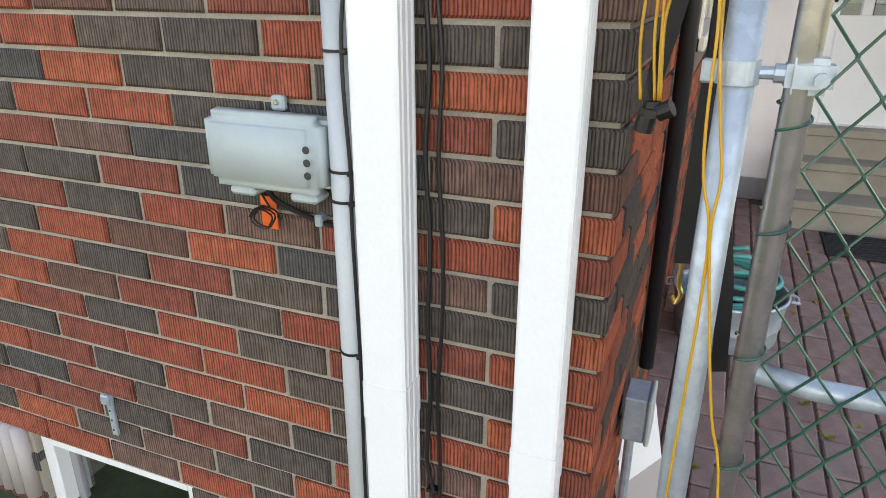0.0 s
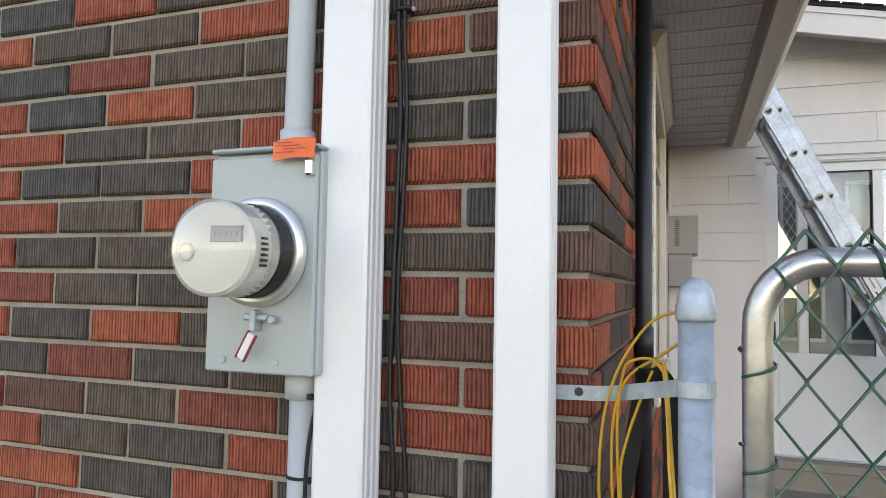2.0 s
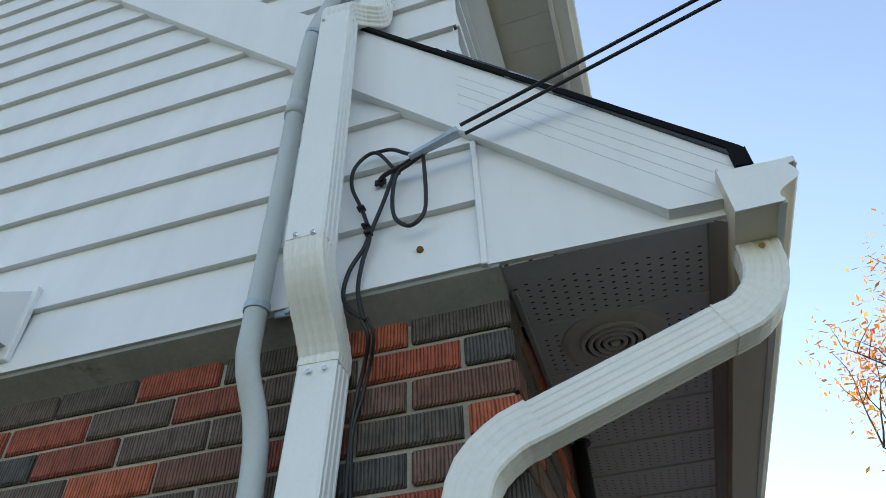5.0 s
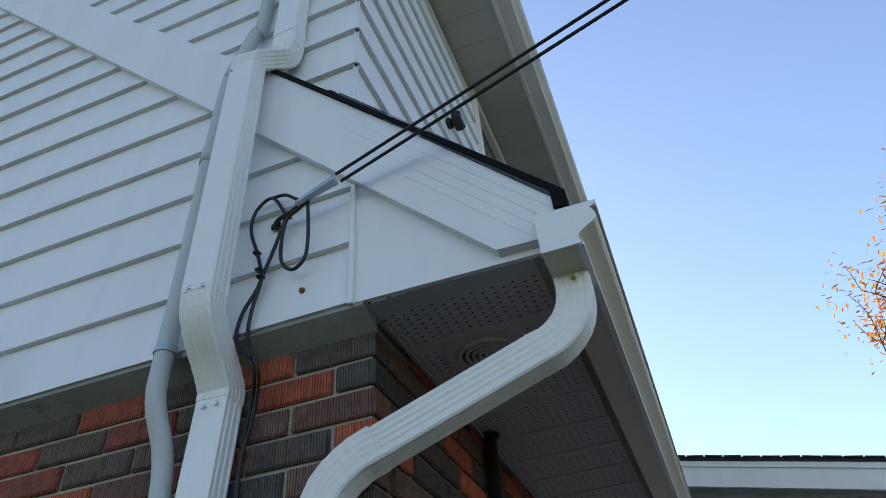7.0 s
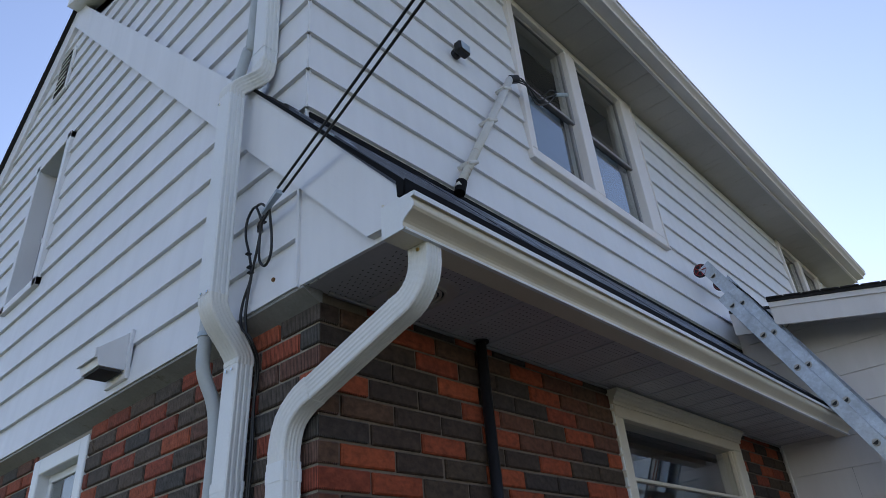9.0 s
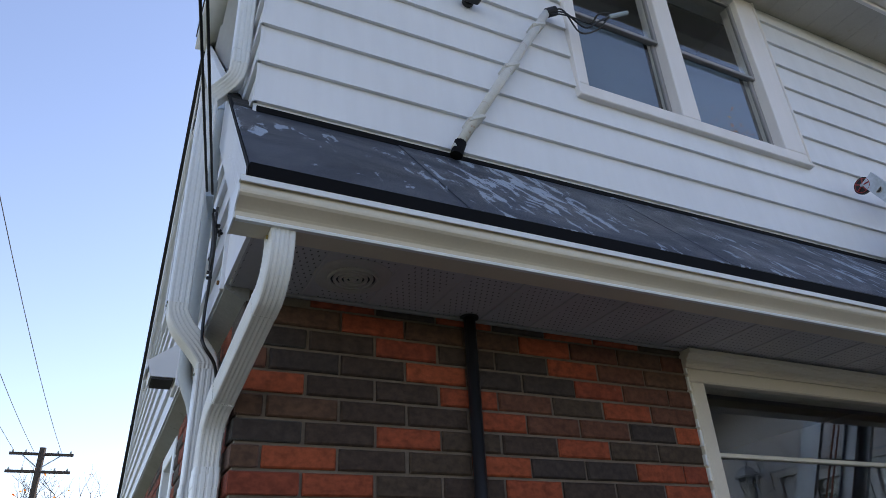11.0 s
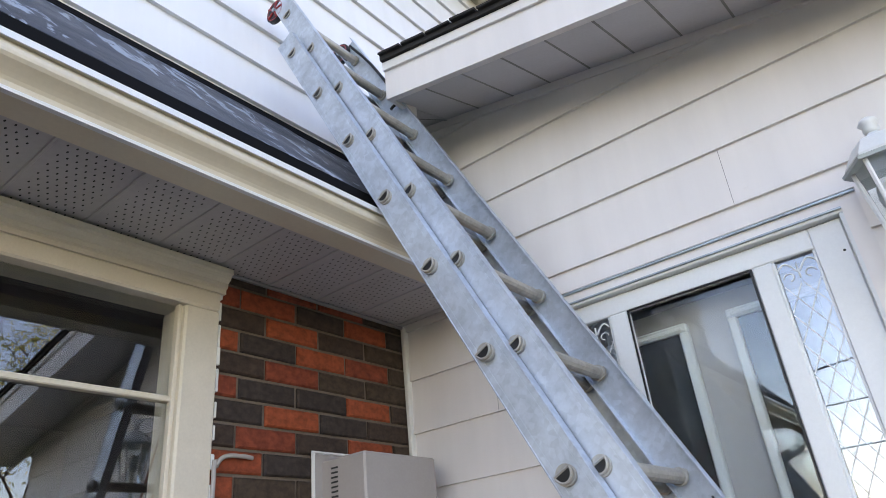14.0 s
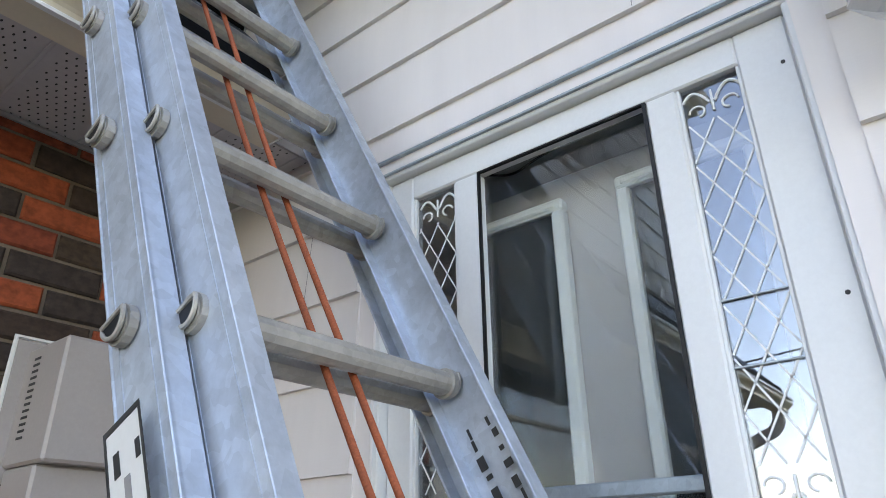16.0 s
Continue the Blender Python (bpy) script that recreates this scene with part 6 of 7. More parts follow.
cord = thing("extension_lead", "yellow extension lead hung in loops over the strap", "extension lead", at=(0.10, -0.03, 1.36))
oy = Vector((-0.10, 0.03, -1.36))
runs = [
    [(0.130, -0.050, 1.485), (0.085, -0.035, 1.468), (0.046, -0.03, 1.415), (0.024, -0.03, 1.36), (0.013, -0.03, 1.30), (0.010, -0.03, 1.22), (0.018, -0.03, 1.14)],
    [(0.130, -0.055, 1.445), (0.092, -0.035, 1.417), (0.050, -0.032, 1.385), (0.031, -0.03, 1.33), (0.028, -0.03, 1.236), (0.038, -0.03, 1.14)],
    [(0.100, -0.060, 1.400), (0.085, -0.050, 1.415), (0.060, -0.045, 1.412), (0.045, -0.035, 1.395), (0.036, -0.03, 1.33), (0.037, -0.03, 1.24), (0.043, -0.03, 1.14)],
    [(0.085, -0.040, 1.398), (0.070, -0.032, 1.36), (0.050, -0.03, 1.30), (0.040, -0.03, 1.244), (0.046, -0.03, 1.14)],
    [(0.088, -0.050, 1.408), (0.100, -0.062, 1.402), (0.106, -0.085, 1.34), (0.109, -0.115, 1.28), (0.112, -0.125, 1.233), (0.114, -0.126, 1.129), (0.121, -0.127, 1.054), (0.137, -0.128, 0.985), (0.140, -0.128, 0.849), (0.135, -0.128, 0.563), (0.132, -0.127, 0.2), (0.13, -0.126, -0.16)],
    [(0.084, -0.046, 1.404), (0.102, -0.060, 1.408), (0.110, -0.090, 1.32), (0.118, -0.124, 1.22), (0.131, -0.127, 1.13), (0.142, -0.128, 1.057), (0.139, -0.131, 0.986), (0.156, -0.129, 0.852), (0.180, -0.128, 0.70), (0.205, -0.13, 0.587), (0.225, -0.14, 0.3), (0.23, -0.14, -0.16)],
]
for pts in runs:
    part("cord_loop", bm_tube([p + oy for p in curve_points(pts, 7)], 0.0022, 8), YELLOW, cord, smooth=True)
plug = part("socket_block", rel(0.018, 0.054, -0.045, -0.012, 1.106, 1.138, 0.010, oy, 2), BLACK_RUBBER, cord, "black rubber three-way socket")
part("socket_arm", bm_tube([Vector((0.030, -0.03, 1.118)) + oy, Vector((0.026, -0.03, 1.094)) + oy], 0.014, 12), BLACK_RUBBER, plug)
part("socket_arm", bm_tube([Vector((0.045, -0.03, 1.122)) + oy, Vector((0.064, -0.034, 1.132)) + oy], 0.013, 12), BLACK_RUBBER, plug)
leash = thing("dog_leash", "black webbing leash with a brass snap hook", "leash", at=(0.10, -0.02, 1.39))
ol = Vector((-0.10, 0.02, -1.39))
for pts in ([(0.078, -0.035, 1.400), (0.070, -0.015, 1.37), (0.058, -0.01, 1.30), (0.050, -0.012, 1.251), (0.034, -0.015, 1.17), (0.034, -0.018, 1.12)], [(0.086, -0.04, 1.404), (0.108, -0.02, 1.36), (0.110, 0.0, 1.221), (0.107, 0.0, 1.077), (0.105, 0.0, 0.935), (0.105, 0.0, 0.885)], [(0.108, -0.01, 1.33), (0.118, 0.004, 1.15), (0.151, 0.004, 0.978), (0.174, 0.004, 0.851), (0.185, 0.01, 0.70)]):
    part("strap", bm_sweep([p + ol for p in curve_points(pts, 6)], [(-0.0125, -0.001), (0.0125, -0.001), (0.0125, 0.001), (-0.0125, 0.001)], (1, 0.3, 0)), BLACK_RUBBER, leash)
part("snap_hook", bm_tube([Vector(p) + ol for p in curve_points([(0.105, 0.0, 0.885), (0.105, 0.0, 0.85), (0.110, 0.0, 0.832), (0.103, 0.0, 0.815), (0.096, 0.0, 0.828)], 5)], 0.0045, 8), BRASS, leash, "brass snap hook")

tub = thing("wash_tub", "round galvanised metal tub holding a coiled hose", "tub", at=(0.27, 1.93, GROUND))
prof = [(0.20, 0.0), (0.215, 0.02), (0.218, 0.10), (0.224, 0.11), (0.224, 0.12), (0.222, 0.13), (0.236, 0.25), (0.242, 0.255), (0.242, 0.270), (0.232, 0.270), (0.228, 0.25), (0.208, 0.02), (0.02, 0.018)]
prof = [(r, h * 0.85) for r, h in prof]
part("shell", bm_lathe(prof, (0, 0, 0), "z", 40), GALV, tub, smooth=True)
for s in (-1, 1):
    pts = [(s * 0.24, -0.04, 0.22), (s * 0.27, -0.03, 0.215), (s * 0.275, 0.0, 0.20), (s * 0.27, 0.03, 0.215), (s * 0.24, 0.04, 0.22)]
    part("handle", bm_tube(curve_points(pts, 4), 0.006, 8), GALV, tub)
hose = thing("garden_hose", "teal garden hose coiled in the tub", "hose", at=(0.27, 1.93, GROUND + 0.02))
pts = []
for i in range(240):
    a = i * 0.21
    r = 0.165 + 0.018 * math.sin(i * 0.13) + 0.012 * math.sin(i * 0.37)
    pts.append((r * math.cos(a), r * math.sin(a), 0.05 + i * 0.00115 + 0.02 * math.sin(i * 0.17)))
part("coil", bm_tube(pts, 0.011, 8), TEAL, hose, smooth=True)
pts = [(0.14, 0, 0.32), (0.10, -0.12, 0.40), (-0.02, -0.17, 0.42), (-0.13, -0.08, 0.37), (-0.10, 0.08, 0.34), (0.05, 0.12, 0.36)]
part("loop", bm_tube(curve_points(pts, 8), 0.011, 8), TEAL, hose, smooth=True)
bag = thing("black_bag", "crumpled dark bag inside the tub", "bag", at=(0.27, 1.93, GROUND + 0.02))
bb = bmesh.new()
bmesh.ops.create_icosphere(bb, subdivisions=3, radius=0.12)
for v in bb.verts:
    v.co *= 1 + 0.18 * noise.noise(v.co * 14)
    v.co.z = v.co.z * 0.9 + 0.11
part("sack", bb, BLACK_RUBBER, bag)
board = thing("white_panel", "white offcut panel leaning by the brick corner", "panel", at=(0.085, 0.62, GROUND))
ob = part("sheet", bm_box(-0.10, 0.10, -0.012, 0.012, 0.0, 0.36, 0.002), PAPER, board)
ob.rotation_euler = (radians(-14), 0, radians(62))
ob = part("face_strip", bm_box(-0.101, 0.101, -0.0135, -0.0125, 0.0, 0.16), BEIGE_METAL, board, "beige lower part")
ob.rotation_euler = (radians(-14), 0, radians(62))

# ---- unit on the brick in the corner ----
unit = thing("wall_heater_cover", "beige sheet-metal vent box with louvre slots on the brick", "vent box", at=(0, 3.95, 1.77))
part("case", bm_box(0.002, 0.205, -0.155, 0.185, 0.0, 0.262, 0.006), BEIGE_METAL, unit)
part("flange", bm_box(0.0005, 0.012, -0.185, 0.215, -0.03, 0.285, 0.003), BEIGE_METAL, unit)
part("skirt", bm_box(0.012, 0.165, -0.150, 0.180, -0.22, -0.001, 0.006), BEIGE_METAL, unit)
part("seal", bm_tube([(0.006, -0.188, -0.03), (0.006, -0.188, 0.29), (0.006, 0.1, 0.29)], 0.007, 6), PAPER, unit, "rough white sealant")
for i in range(13):
    z = 0.055 + i * 0.0145
    part("slot", bm_box(0.055, 0.085, -0.1565, -0.1552, z, z + 0.0055), INK, unit)
cnd = thing("wall_conduit", "thin painted conduit bent along the brick", "conduit", at=(0.015, 3.43, GROUND))
part("run", bm_tube(curve_points([(0, -0.035, 1.2), (0, -0.035, 2.10), (0, -0.028, 2.17), (0.0, 0.0, 2.20), (0, 0.06, 2.205), (-0.012, 0.10, 2.205)], 6), 0.0065, 10), BEIGE_METAL, cnd, smooth=True)
part("clip", bm_box(-0.015, 0.008, -0.055, -0.015, 2.06, 2.075, 0.002), GALV, cnd)

# ---- extension ladder ----
lad_dir = Vector((0.449, 0, -0.894)).normalized()
lad_out = Vector((0.894, 0, 0.449)).normalized()
RH = 0.3048
lad = thing("extension_ladder", "aluminium extension ladder leaning on the eave", "ladder", at=(2.03, 3.74, GROUND))
olad = Vector((-2.03, -3.74, -GROUND))
A0 = Vector((0.886, 0, 2.098))


def splay(s, y):
    """The rails spread a little towards the foot."""
    return y + (y - 3.507) / 0.471 * (0.028 + 0.022 * s) + 0.018 * max(s, 0.0)


def rung_at(k):
    return k * RH if k <= 0 else k * 0.332


def lpt(s, out, y):
    y = splay(s, y)
    p = A0 + lad_dir * s + lad_out * out
    return Vector((p.x, y, p.z)) + olad


def lad_box(s0, s1, o0, o1, y0, y1, bevel=0.0):
    bm = bm_box(s0, s1, y0, y1, o0, o1, bevel)
    for v in bm.verts:
        v.co.y = splay(v.co.x, v.co.y)
    m = Matrix(((lad_dir.x, 0, lad_out.x, A0.x), (0, 1, 0, 0), (lad_dir.z, 0, lad_out.z, A0.z), (0, 0, 0, 1)))
    bmesh.ops.transform(bm, matrix=Matrix.Translation(olad) @ m, verts=bm.verts)
    return bm


S_END = (2.098 - GROUND) / 0.894 - 0.02
for nm, yl, yr, o0, o1, s0, s1, shift, mid in (("base_section", 3.507, 3.978, -0.038, 0.048, -1.63, S_END, 0.0, 0.0), ("fly_section", 3.545, 3.940, 0.022, 0.112, -1.93, 1.5, 0.018, 0.058)):
    sec = part(nm, lad_box(s0 + 0.02, s0 + 0.022, o0 + 0.002, o1 - 0.002, yl + 0.006, yl + 0.008), ALUMINIUM, lad)
    for y, inw in ((yl, 1), (yr, -1)):
        web = (y, y + inw * 0.003)
        part("rail_web", lad_box(s0, s1, o0, o1, min(web), max(web)), ALUMINIUM, sec)
        for oo in (o0, o1 - 0.004):
            ed = (y - inw * 0.0015, y + inw * 0.026)
            part("rail_flange", lad_box(s0, s1, oo, oo + 0.004, min(ed), max(ed), 0.001), ALUMINIUM, sec)
        for oo in (o0 + 0.016, o1 - 0.018):
            ed = (y - inw * 0.001, y)
            part("rail_line", lad_box(s0, s1, oo, oo + 0.002, min(ed), max(ed)), ALUMINIUM, sec)
    k0, k1 = int(math.ceil((s0 + 0.06) / RH)), int((s1 - 0.06) / RH)
    for k in range(k0, k1 + 1):
        s = rung_at(k) + shift
        prof = [(0.0172 * math.cos(t) * (1 + 0.035 * (i % 2)), 0.0172 * math.sin(t) * (1 + 0.035 * (i % 2))) for i, t in enumerate([2 * math.pi * j / 24 for j in range(24)])]
        rung = part("rung", bm_sweep([lpt(s, mid, yl + 0.002), lpt(s, mid, yr - 0.002)], prof, (0, 0, 1)), RUNG, sec)
        for y, inw in ((yl, 1), (yr, -1)):
            ends = [lpt(s, mid, y + inw * 0.004), lpt(s, mid, y + inw * 0.013)]
            part("collar", bm_tube(ends, 0.0225, 16), RUNG, rung)
            # swaged rung end seen from outside: a raised half-round lip round a flat black face for the recess's shade
            lip = bmesh.new()
            ring = []
            for i in range(13):
                a = math.pi * i / 12
                u, v = 0.0205 * math.cos(a), 0.008 - 0.026 * math.sin(a)
                ring.append(lpt(s - v * 0.9, mid + u, y - inw * 0.0016))
            ring.append(ring[0])
            bm_tube(ring, 0.0028, 6, lip)
            part("rung_lip", lip, RUNG, rung)
            dark = bmesh.new()
            vs = [dark.verts.new(lpt(s - (0.008 - 0.025 * math.sin(math.pi * i / 12)) * 0.9, mid + 0.0195 * math.cos(math.pi * i / 12), y - inw * 0.0012)) for i in range(13)]
            dark.faces.new(vs)
            part("rung_hole", dark, BLACK_RUBBER, rung)
    if nm == "fly_section":
        for y, inw in ((yl, 1), (yr, -1)):
            c = lpt(s0 + 0.01, mid - 0.035, y + inw * 0.012)
            wheel = part("wheel", bm_lathe([(0.012, -0.008), (0.030, -0.008), (0.046, -0.012), (0.050, -0.006), (0.050, 0.006), (0.046, 0.012), (0.030, 0.008), (0.012, 0.008)], c, "y", 24), RED, sec, "dark red plastic wall wheel")
            part("tyre", bm_lathe([(0.0505, -0.011), (0.054, -0.008), (0.054, 0.008), (0.0505, 0.011)], c, "y", 24), BLACK_RUBBER, wheel)
            for i in range(5):
                a = 2 * math.pi * i / 5
                part("spoke", bm_tube([c + Vector((0.012 * math.cos(a), -0.013 * inw, 0.012 * math.sin(a))), c + Vector((0.045 * math.cos(a), -0.013 * inw, 0.045 * math.sin(a)))], 0.0045, 6), RED, wheel)
            part("axle", bm_tube([c - Vector((0, 0.02, 0)), c + Vector((0, 0.02, 0))], 0.009, 10), GALV, wheel)
        part("hook_loop", bm_tube(curve_points([lpt(s0 + 0.05, mid + 0.03, yr - 0.03), lpt(s0 + 0.25, mid + 0.05, yr - 0.02), lpt(s0 + 0.52, mid + 0.045, yr - 0.02), lpt(s0 + 0.56, mid + 0.0, yr - 0.03)], 6), 0.006, 8), BLACK_RUBBER, sec, "black wire loop")
part("foot", lad_box(S_END - 0.06, S_END, -0.05, 0.05, 3.50, 3.535, 0.006), BLACK_RUBBER, lad, "black rubber foot")
part("foot", lad_box(S_END - 0.06, S_END, -0.05, 0.05, 3.950, 3.985, 0.006), BLACK_RUBBER, lad, "black rubber foot")
for y, w in ((3.728, 0.0), (3.772, 0.01)):
    pts = [lpt(-1.1, 0.035, y), lpt(-0.6, 0.034 + w * 0.3, y + 0.002), lpt(-0.1, 0.035, y - 0.003), lpt(0.4, 0.037, y + 0.004), lpt(1.0, 0.036, y + 0.02), lpt(1.6, 0.036, y + 0.02)]
    part("rope", bm_tube(curve_points(pts, 6), 0.0052, 8), ORANGE_ROPE, lad, "weathered orange hauling rope", True)
lab = part("rail_label", lad_box(0.45, 0.67, -0.024, 0.030, 3.5035, 3.505), PAPER, lad, "scuffed white and black sticker")
for a, b, c, d in ((0.45, 0.67, -0.027, -0.0235), (0.45, 0.67, 0.0295, 0.033), (0.446, 0.452, -0.027, 0.033)):
    part("label_edge", lad_box(a, b, c, d, 3.5028, 3.5034), INK, lab)
part("label_figure", lad_box(0.505, 0.61, 0.000, 0.009, 3.5026, 3.5033), FASCIA, lab)
for c0, r0, r1 in ((0.475, -0.014, 0.012), (0.48, 0.020, 0.009), (0.63, -0.006, 0.012)):
    part("label_figure", lad_box(c0, c0 + r1 * 2, r0, r0 + r1 * 0.8, 3.5026, 3.5033, 0.0003), INK, lab)
rngm = random.Random(17)
for i in range(12):
    s = 0.42 + i * 0.022
    for o in (0.052, 0.088):
        part("rail_mark", lad_box(s + rngm.uniform(0, 0.008), s + rngm.uniform(0.012, 0.022), o + rngm.uniform(-0.004, 0.002), o + rngm.uniform(0.004, 0.010), 3.9358, 3.9366), INK, lad)

# ---- distance: trees, pole, added unseen house ----


def tree(name, at, height, spread, leaf, leaves, label, seed, size=0.16):
    rngt = random.Random(seed)
    root = thing(name, label, "tree", at=at)
    limbs, tips = bmesh.new(), []

    def grow(p, d, length, r, depth):
        pts, q, dd = [p], p, d
        for i in range(4):
            dd = (dd + Vector((rngt.uniform(-0.25, 0.25), rngt.uniform(-0.25, 0.25), rngt.uniform(-0.05, 0.18)))).normalized()
            q = q + dd * (length / 4)
            pts.append(q)
        bm_tube(pts, r, 6 if depth < 2 else 4, limbs, scales=[1 - 0.13 * i for i in range(5)])
        if depth >= 2:
            tips.extend(pts[2:])
        if depth < 4:
            for i in range(3 if depth else 6):
                up = Vector((rngt.uniform(-1, 1), rngt.uniform(-1, 1), rngt.uniform(0.15, 0.9))).normalized()
                start = pts[-1] if i == 0 else pts[rngt.choice((2, 3, 4))]
                grow(start, (dd * 0.5 + up).normalized(), length * rngt.uniform(0.55, 0.75) * (spread if depth == 0 else 1), r * 0.52, depth + 1)

    grow(Vector((0, 0, 0)), Vector((0, 0, 1)), height * 0.42, height * 0.013, 0)
    part("trunk", limbs, BARK, root)
    verts, faces = [], []
    for i in range(leaves):
        c = rngt.choice(tips) + Vector((rngt.gauss(0, 0.35), rngt.gauss(0, 0.35), rngt.gauss(0, 0.3)))
        u = Vector((rngt.gauss(0, 1), rngt.gauss(0, 1), rngt.gauss(0, 1))).normalized()
        v = u.orthogonal().normalized()
        s = size * rngt.uniform(0.5, 1.1)
        b = len(verts)
        verts += [tuple(c - u * s), tuple(c + v * s * 0.5), tuple(c + u * s), tuple(c - v * s * 0.5)]
        faces.append((b, b + 1, b + 2, b + 3))
    me = bpy.data.meshes.new("crown")
    me.from_pydata(verts, [], faces)
    me.materials.append(leaf)
    ob = new("crown", me)
    ob.parent = root
    return root


tree("autumn_tree", (11.6, 20.5, GROUND), 17.0, 0.8, ORANGE_LEAF, 7000, "tall maple with sparse orange autumn leaves", 4, 0.13)
tree("yard_tree", (13.2, 7.8, GROUND), 8.5, 1.0, YELLOW_LEAF, 7000, "yard tree with thinning yellow-green leaves", 8, 0.08)
tree("yard_tree", (14.0, 5.2, GROUND), 6.0, 1.0, GREEN_LEAF, 9000, "dense dark green yard tree", 15, 0.09)
tree("bare_tree", (-42.0, -3.6, GROUND), 11.0, 1.0, ORANGE_LEAF, 60, "far bare grey tree", 12, 0.1)

pole = thing("utility_pole", "wooden utility pole with two cross arms", "utility pole", at=(-40.0, -3.4, GROUND))
part("shaft", bm_tube([(0, 0, 0), (0, 0, 10.6)], 0.16, 10), BARK, pole)
for z, w in ((10.2, 1.5), (9.3, 1.5)):
    part("cross_arm", bm_box(-0.06, 0.06, -w, w, z, z + 0.14, 0.01), BARK, pole)
    for y in (-w + 0.15, -w / 2, w / 2, w - 0.15):
        part("insulator", bm_lathe([(0.04, 0), (0.06, 0.05), (0.03, 0.14)], (0, y, z + 0.14), "z", 8), GREY_BOX, pole)
part("brace", bm_tube([(0.08, -0.9, 10.2), (0.08, 0.0, 9.5)], 0.03, 6), GALV, pole)
part("brace", bm_tube([(0.08, 0.9, 10.2), (0.08, 0.0, 9.5)], 0.03, 6), GALV, pole)
for k, y in enumerate((-1.3, -0.4, 0.9)):
    pts = [(0 + 34 * t, y + 1.0 * t - 2.5 * t, 10.4 + 2.0 * t * (t - 0.75) + 0.9 * t) for t in [i / 12 for i in range(13)]]
    part("line_wire", bm_tube(pts, 0.012, 5), BLACK_RUBBER, pole)

# made-up house out of view, first added for reflections and bounced light
house = thing("neighbour_house", "added unseen house, white sided with a gable roof", "house", at=(28.0, -14.0, GROUND))
gab = [(-3.2, 0.0), (3.2, 0.0), (3.2, 2.9), (0.0, 5.4), (-3.2, 2.9)]
part("wall", bm_prism(gab, "x", 0.0, 7.0), SIDING_WARM, house)
part("roof", bm_prism([(-3.7, 2.55), (0.0, 5.44), (3.7, 2.55), (3.7, 2.72), (0.0, 5.62), (-3.7, 2.72)], "x", -0.45, 7.3), ASPHALT, house)
part("rake_board", bm_prism([(-3.7, 2.50), (0.0, 5.38), (3.7, 2.50), (3.7, 2.70), (0.0, 5.60), (-3.7, 2.70)], "x", -0.50, -0.455), SIDING, house)
for i in range(26):
    z = 0.4 + i * 0.18
    wdt = 3.2 if z < 2.9 else 3.2 * (5.4 - z) / 2.5
    if wdt > 0.2:
        part("siding_board", bm_prism([(-0.016, z), (-0.001, z), (-0.001, z + 0.17), (-0.004, z + 0.17)], "y", -wdt, wdt), SIDING_WARM, house)
for y in (-1.6, 1.2):
    wn1 = part("window", bm_box(-0.05, -0.018, y - 0.5, y + 0.5, 1.0, 2.2, 0.01), WHITE, house)
    part("pane", bm_box(-0.056, -0.0505, y - 0.43, y + 0.43, 1.07, 2.13), INSIDE_SHADE, wn1)

# ---- bricks and pavers, laid last ----
rng = random.Random(2)
CORNER = {}
for parity, (lx, ly) in enumerate(((0.21, 0.082), (0.10, 0.202))):
    for tone in "drb":
        bm = bm_box(-lx, 0.0, 0.0, ly, -0.03175, 0.03175, 0.004)
        me = bpy.data.meshes.new("brick")
        bm.to_mesh(me)
        bm.free()
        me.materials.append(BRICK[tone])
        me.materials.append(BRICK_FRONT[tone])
        # the front face takes the colours darkened for eave shade
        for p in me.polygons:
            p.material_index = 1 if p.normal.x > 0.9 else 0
        CORNER[parity, tone] = me
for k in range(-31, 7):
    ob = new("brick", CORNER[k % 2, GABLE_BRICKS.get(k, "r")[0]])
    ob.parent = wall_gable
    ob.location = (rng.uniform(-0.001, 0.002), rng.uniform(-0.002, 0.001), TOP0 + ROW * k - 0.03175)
lay_bricks(wall_gable, gable_course, lambda x, z: x > -1.65 and z > 0.03, GABLE_HOLES, BRICK, BRICK_FAR)
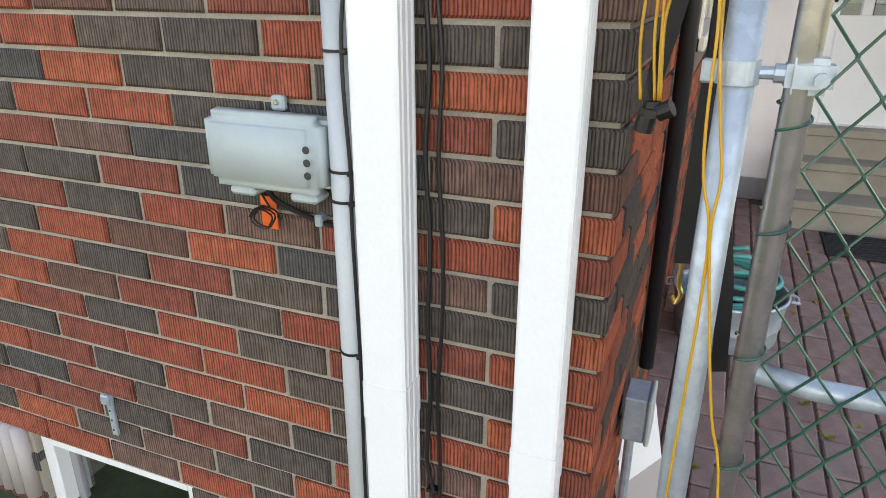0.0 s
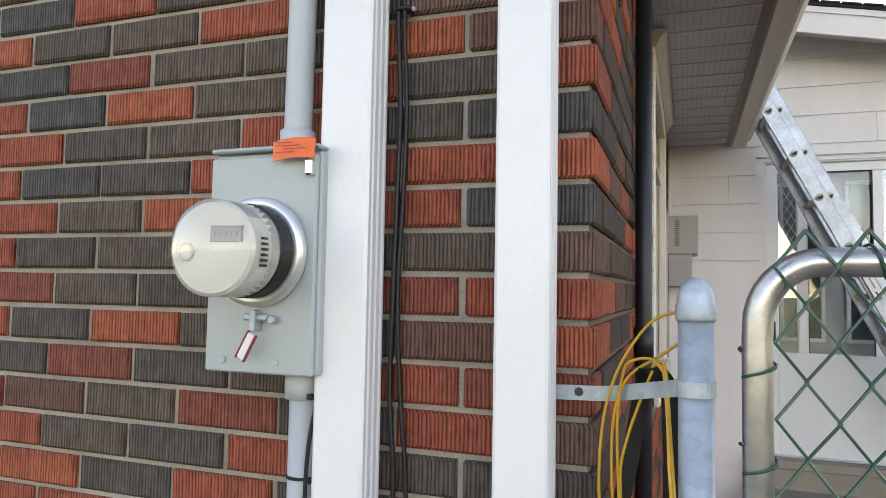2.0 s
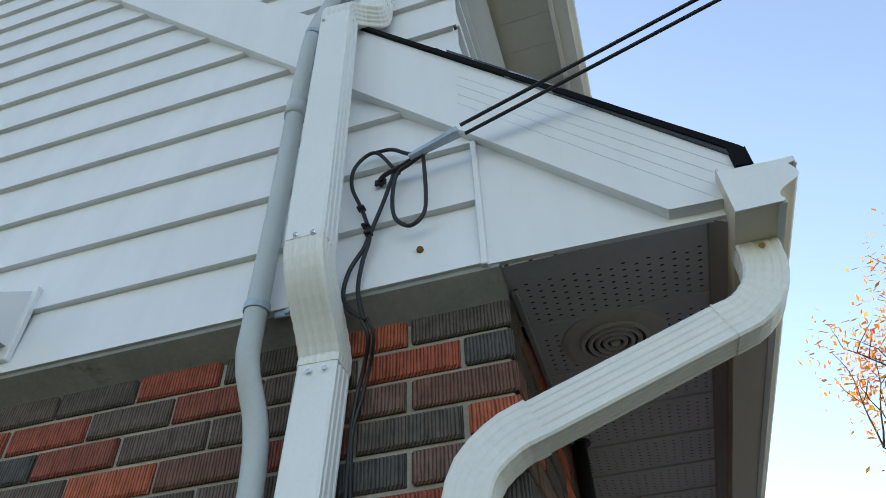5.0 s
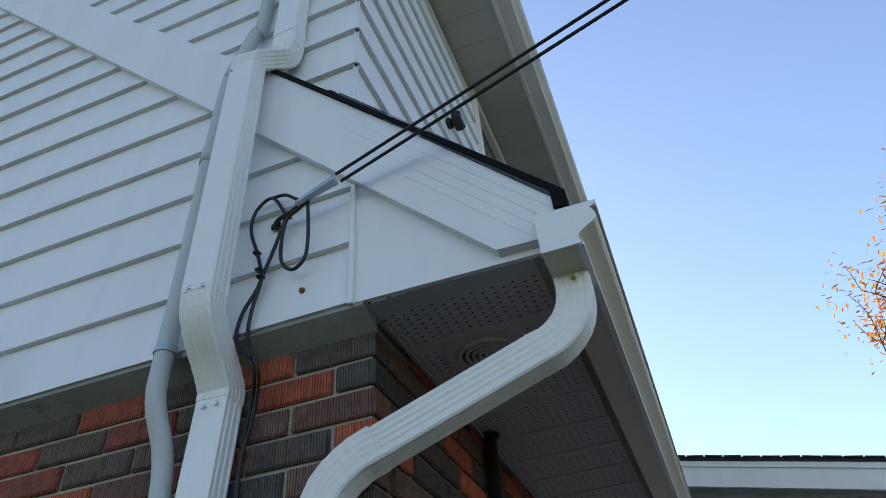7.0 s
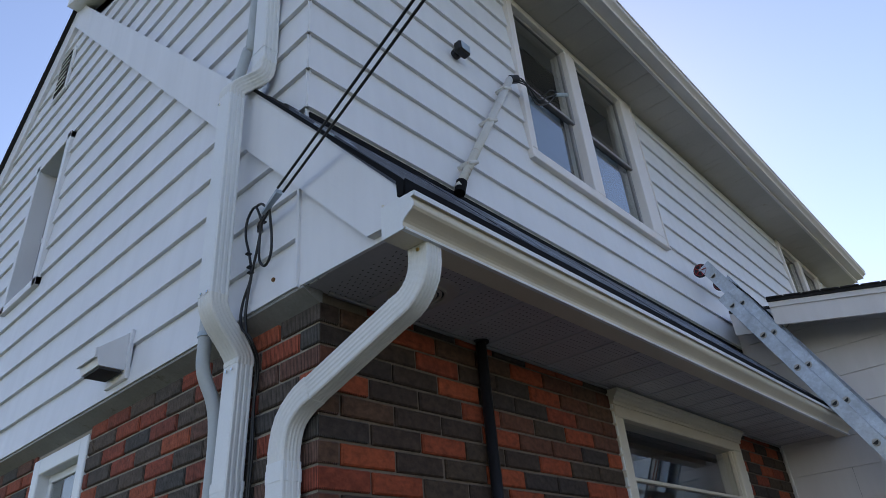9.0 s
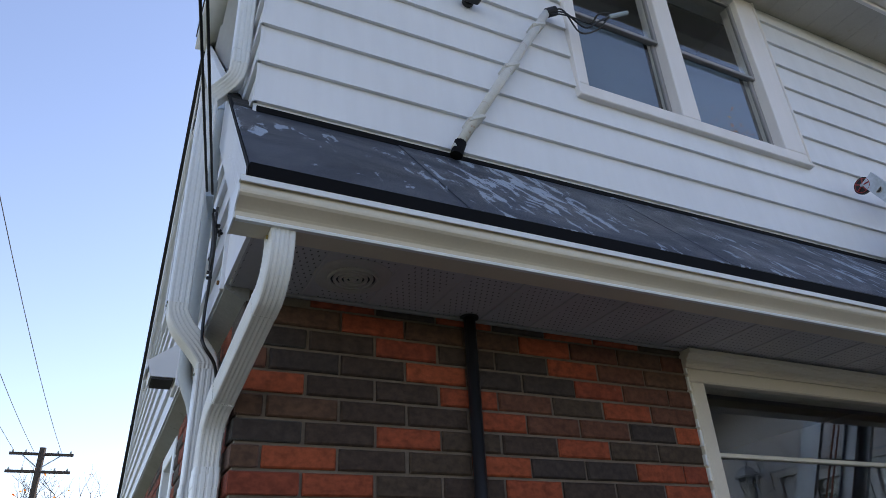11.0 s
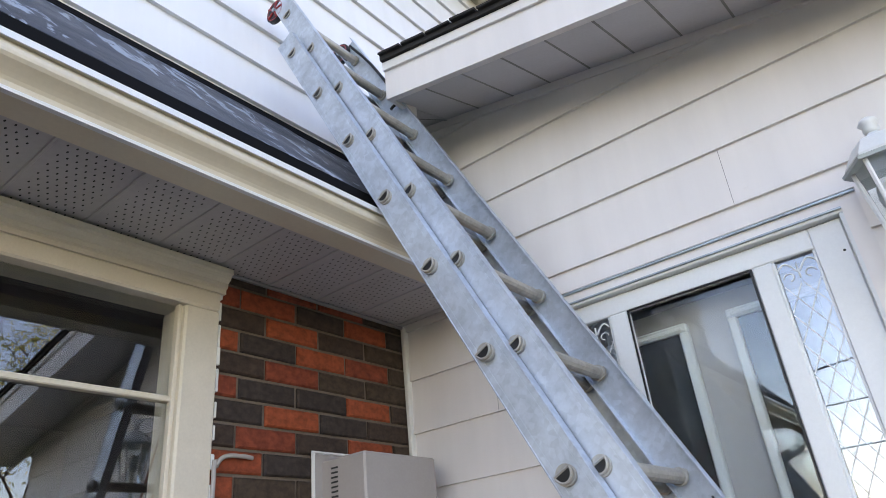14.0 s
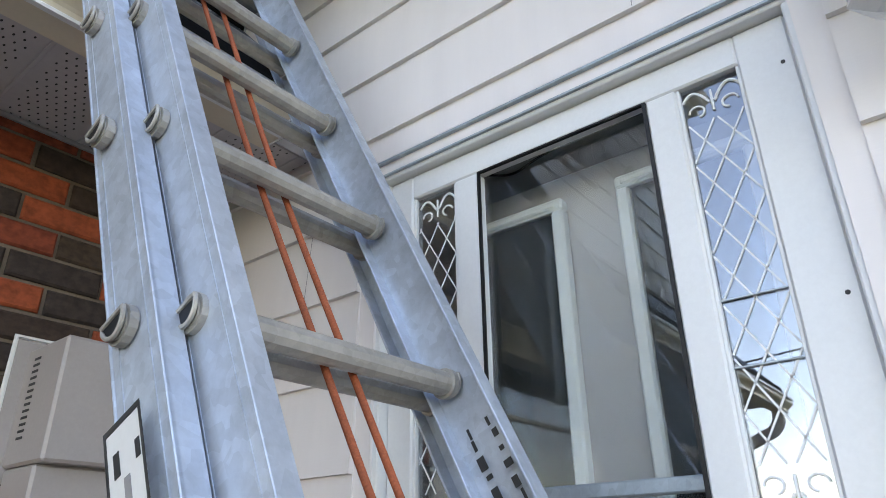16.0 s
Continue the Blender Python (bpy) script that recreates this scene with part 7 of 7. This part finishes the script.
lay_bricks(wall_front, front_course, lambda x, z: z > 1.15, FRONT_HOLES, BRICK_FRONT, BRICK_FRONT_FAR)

PAVER_ME = bpy.data.meshes.new("paver")
bmp = bm_box(-0.0975, 0.0975, -0.0475, 0.0475, -0.03, 0.0, 0.006)
bmp.to_mesh(PAVER_ME)
bmp.free()
PAVER_ME.materials.append(PAVER)
made = 0
fv, ff = [], []
for i in range(31):
    x = 0.04 + i * 0.1025
    for j in range(33):
        y = -2.5 + j * 0.2025 + (0.1 if i % 2 else 0)
        if y > 4.12:
            continue
        m = pose(x, y, GROUND + rng.uniform(-0.003, 0.002), rng.uniform(-0.6, 0.6), rng.uniform(-0.6, 0.6), 90 + rng.uniform(-0.6, 0.6))
        if x < 1.6 and 0.5 < y < 3.6 and made < 296:
            ob = new("paver", PAVER_ME)
            ob.parent = bed
            ob.matrix_local = m
            made += 1
        else:
            b0 = len(fv)
            for v in PAVER_ME.vertices:
                fv.append(tuple(m @ v.co))
            for p in PAVER_ME.polygons:
                ff.append(tuple(b0 + q for q in p.vertices))
me = bpy.data.meshes.new("far_pavers")
me.from_pydata(fv, [], ff)
me.materials.append(PAVER)
ob = new("far_pavers", me)
ob.parent = bed
tagged(ob, kind="stuff")
# fallen leaves
lv_v, lv_f = [], []
for i in range(130):
    x, y, a, s = rng.uniform(0.1, 1.8), rng.uniform(0.2, 3.6), rng.uniform(0, 6.3), rng.uniform(0.012, 0.03)
    b0 = len(lv_v)
    for t, q in ((0, 1.0), (1.2, 0.5), (2.2, 0.8), (3.14, 0.6), (4.1, 0.8), (5.1, 0.5)):
        lv_v.append((x + s * q * math.cos(a + t), y + s * q * math.sin(a + t), GROUND + 0.006 + 0.006 * math.sin(3 * t + a)))
    lv_f.append(tuple(range(b0, b0 + 6)))
me = bpy.data.meshes.new("fallen_leaves")
me.from_pydata(lv_v, [], lv_f)
me.materials.append(YELLOW_LEAF)
tagged(new("fallen_leaves", me), "dry fallen leaves scattered over the pavers", "leaves", kind="stuff")
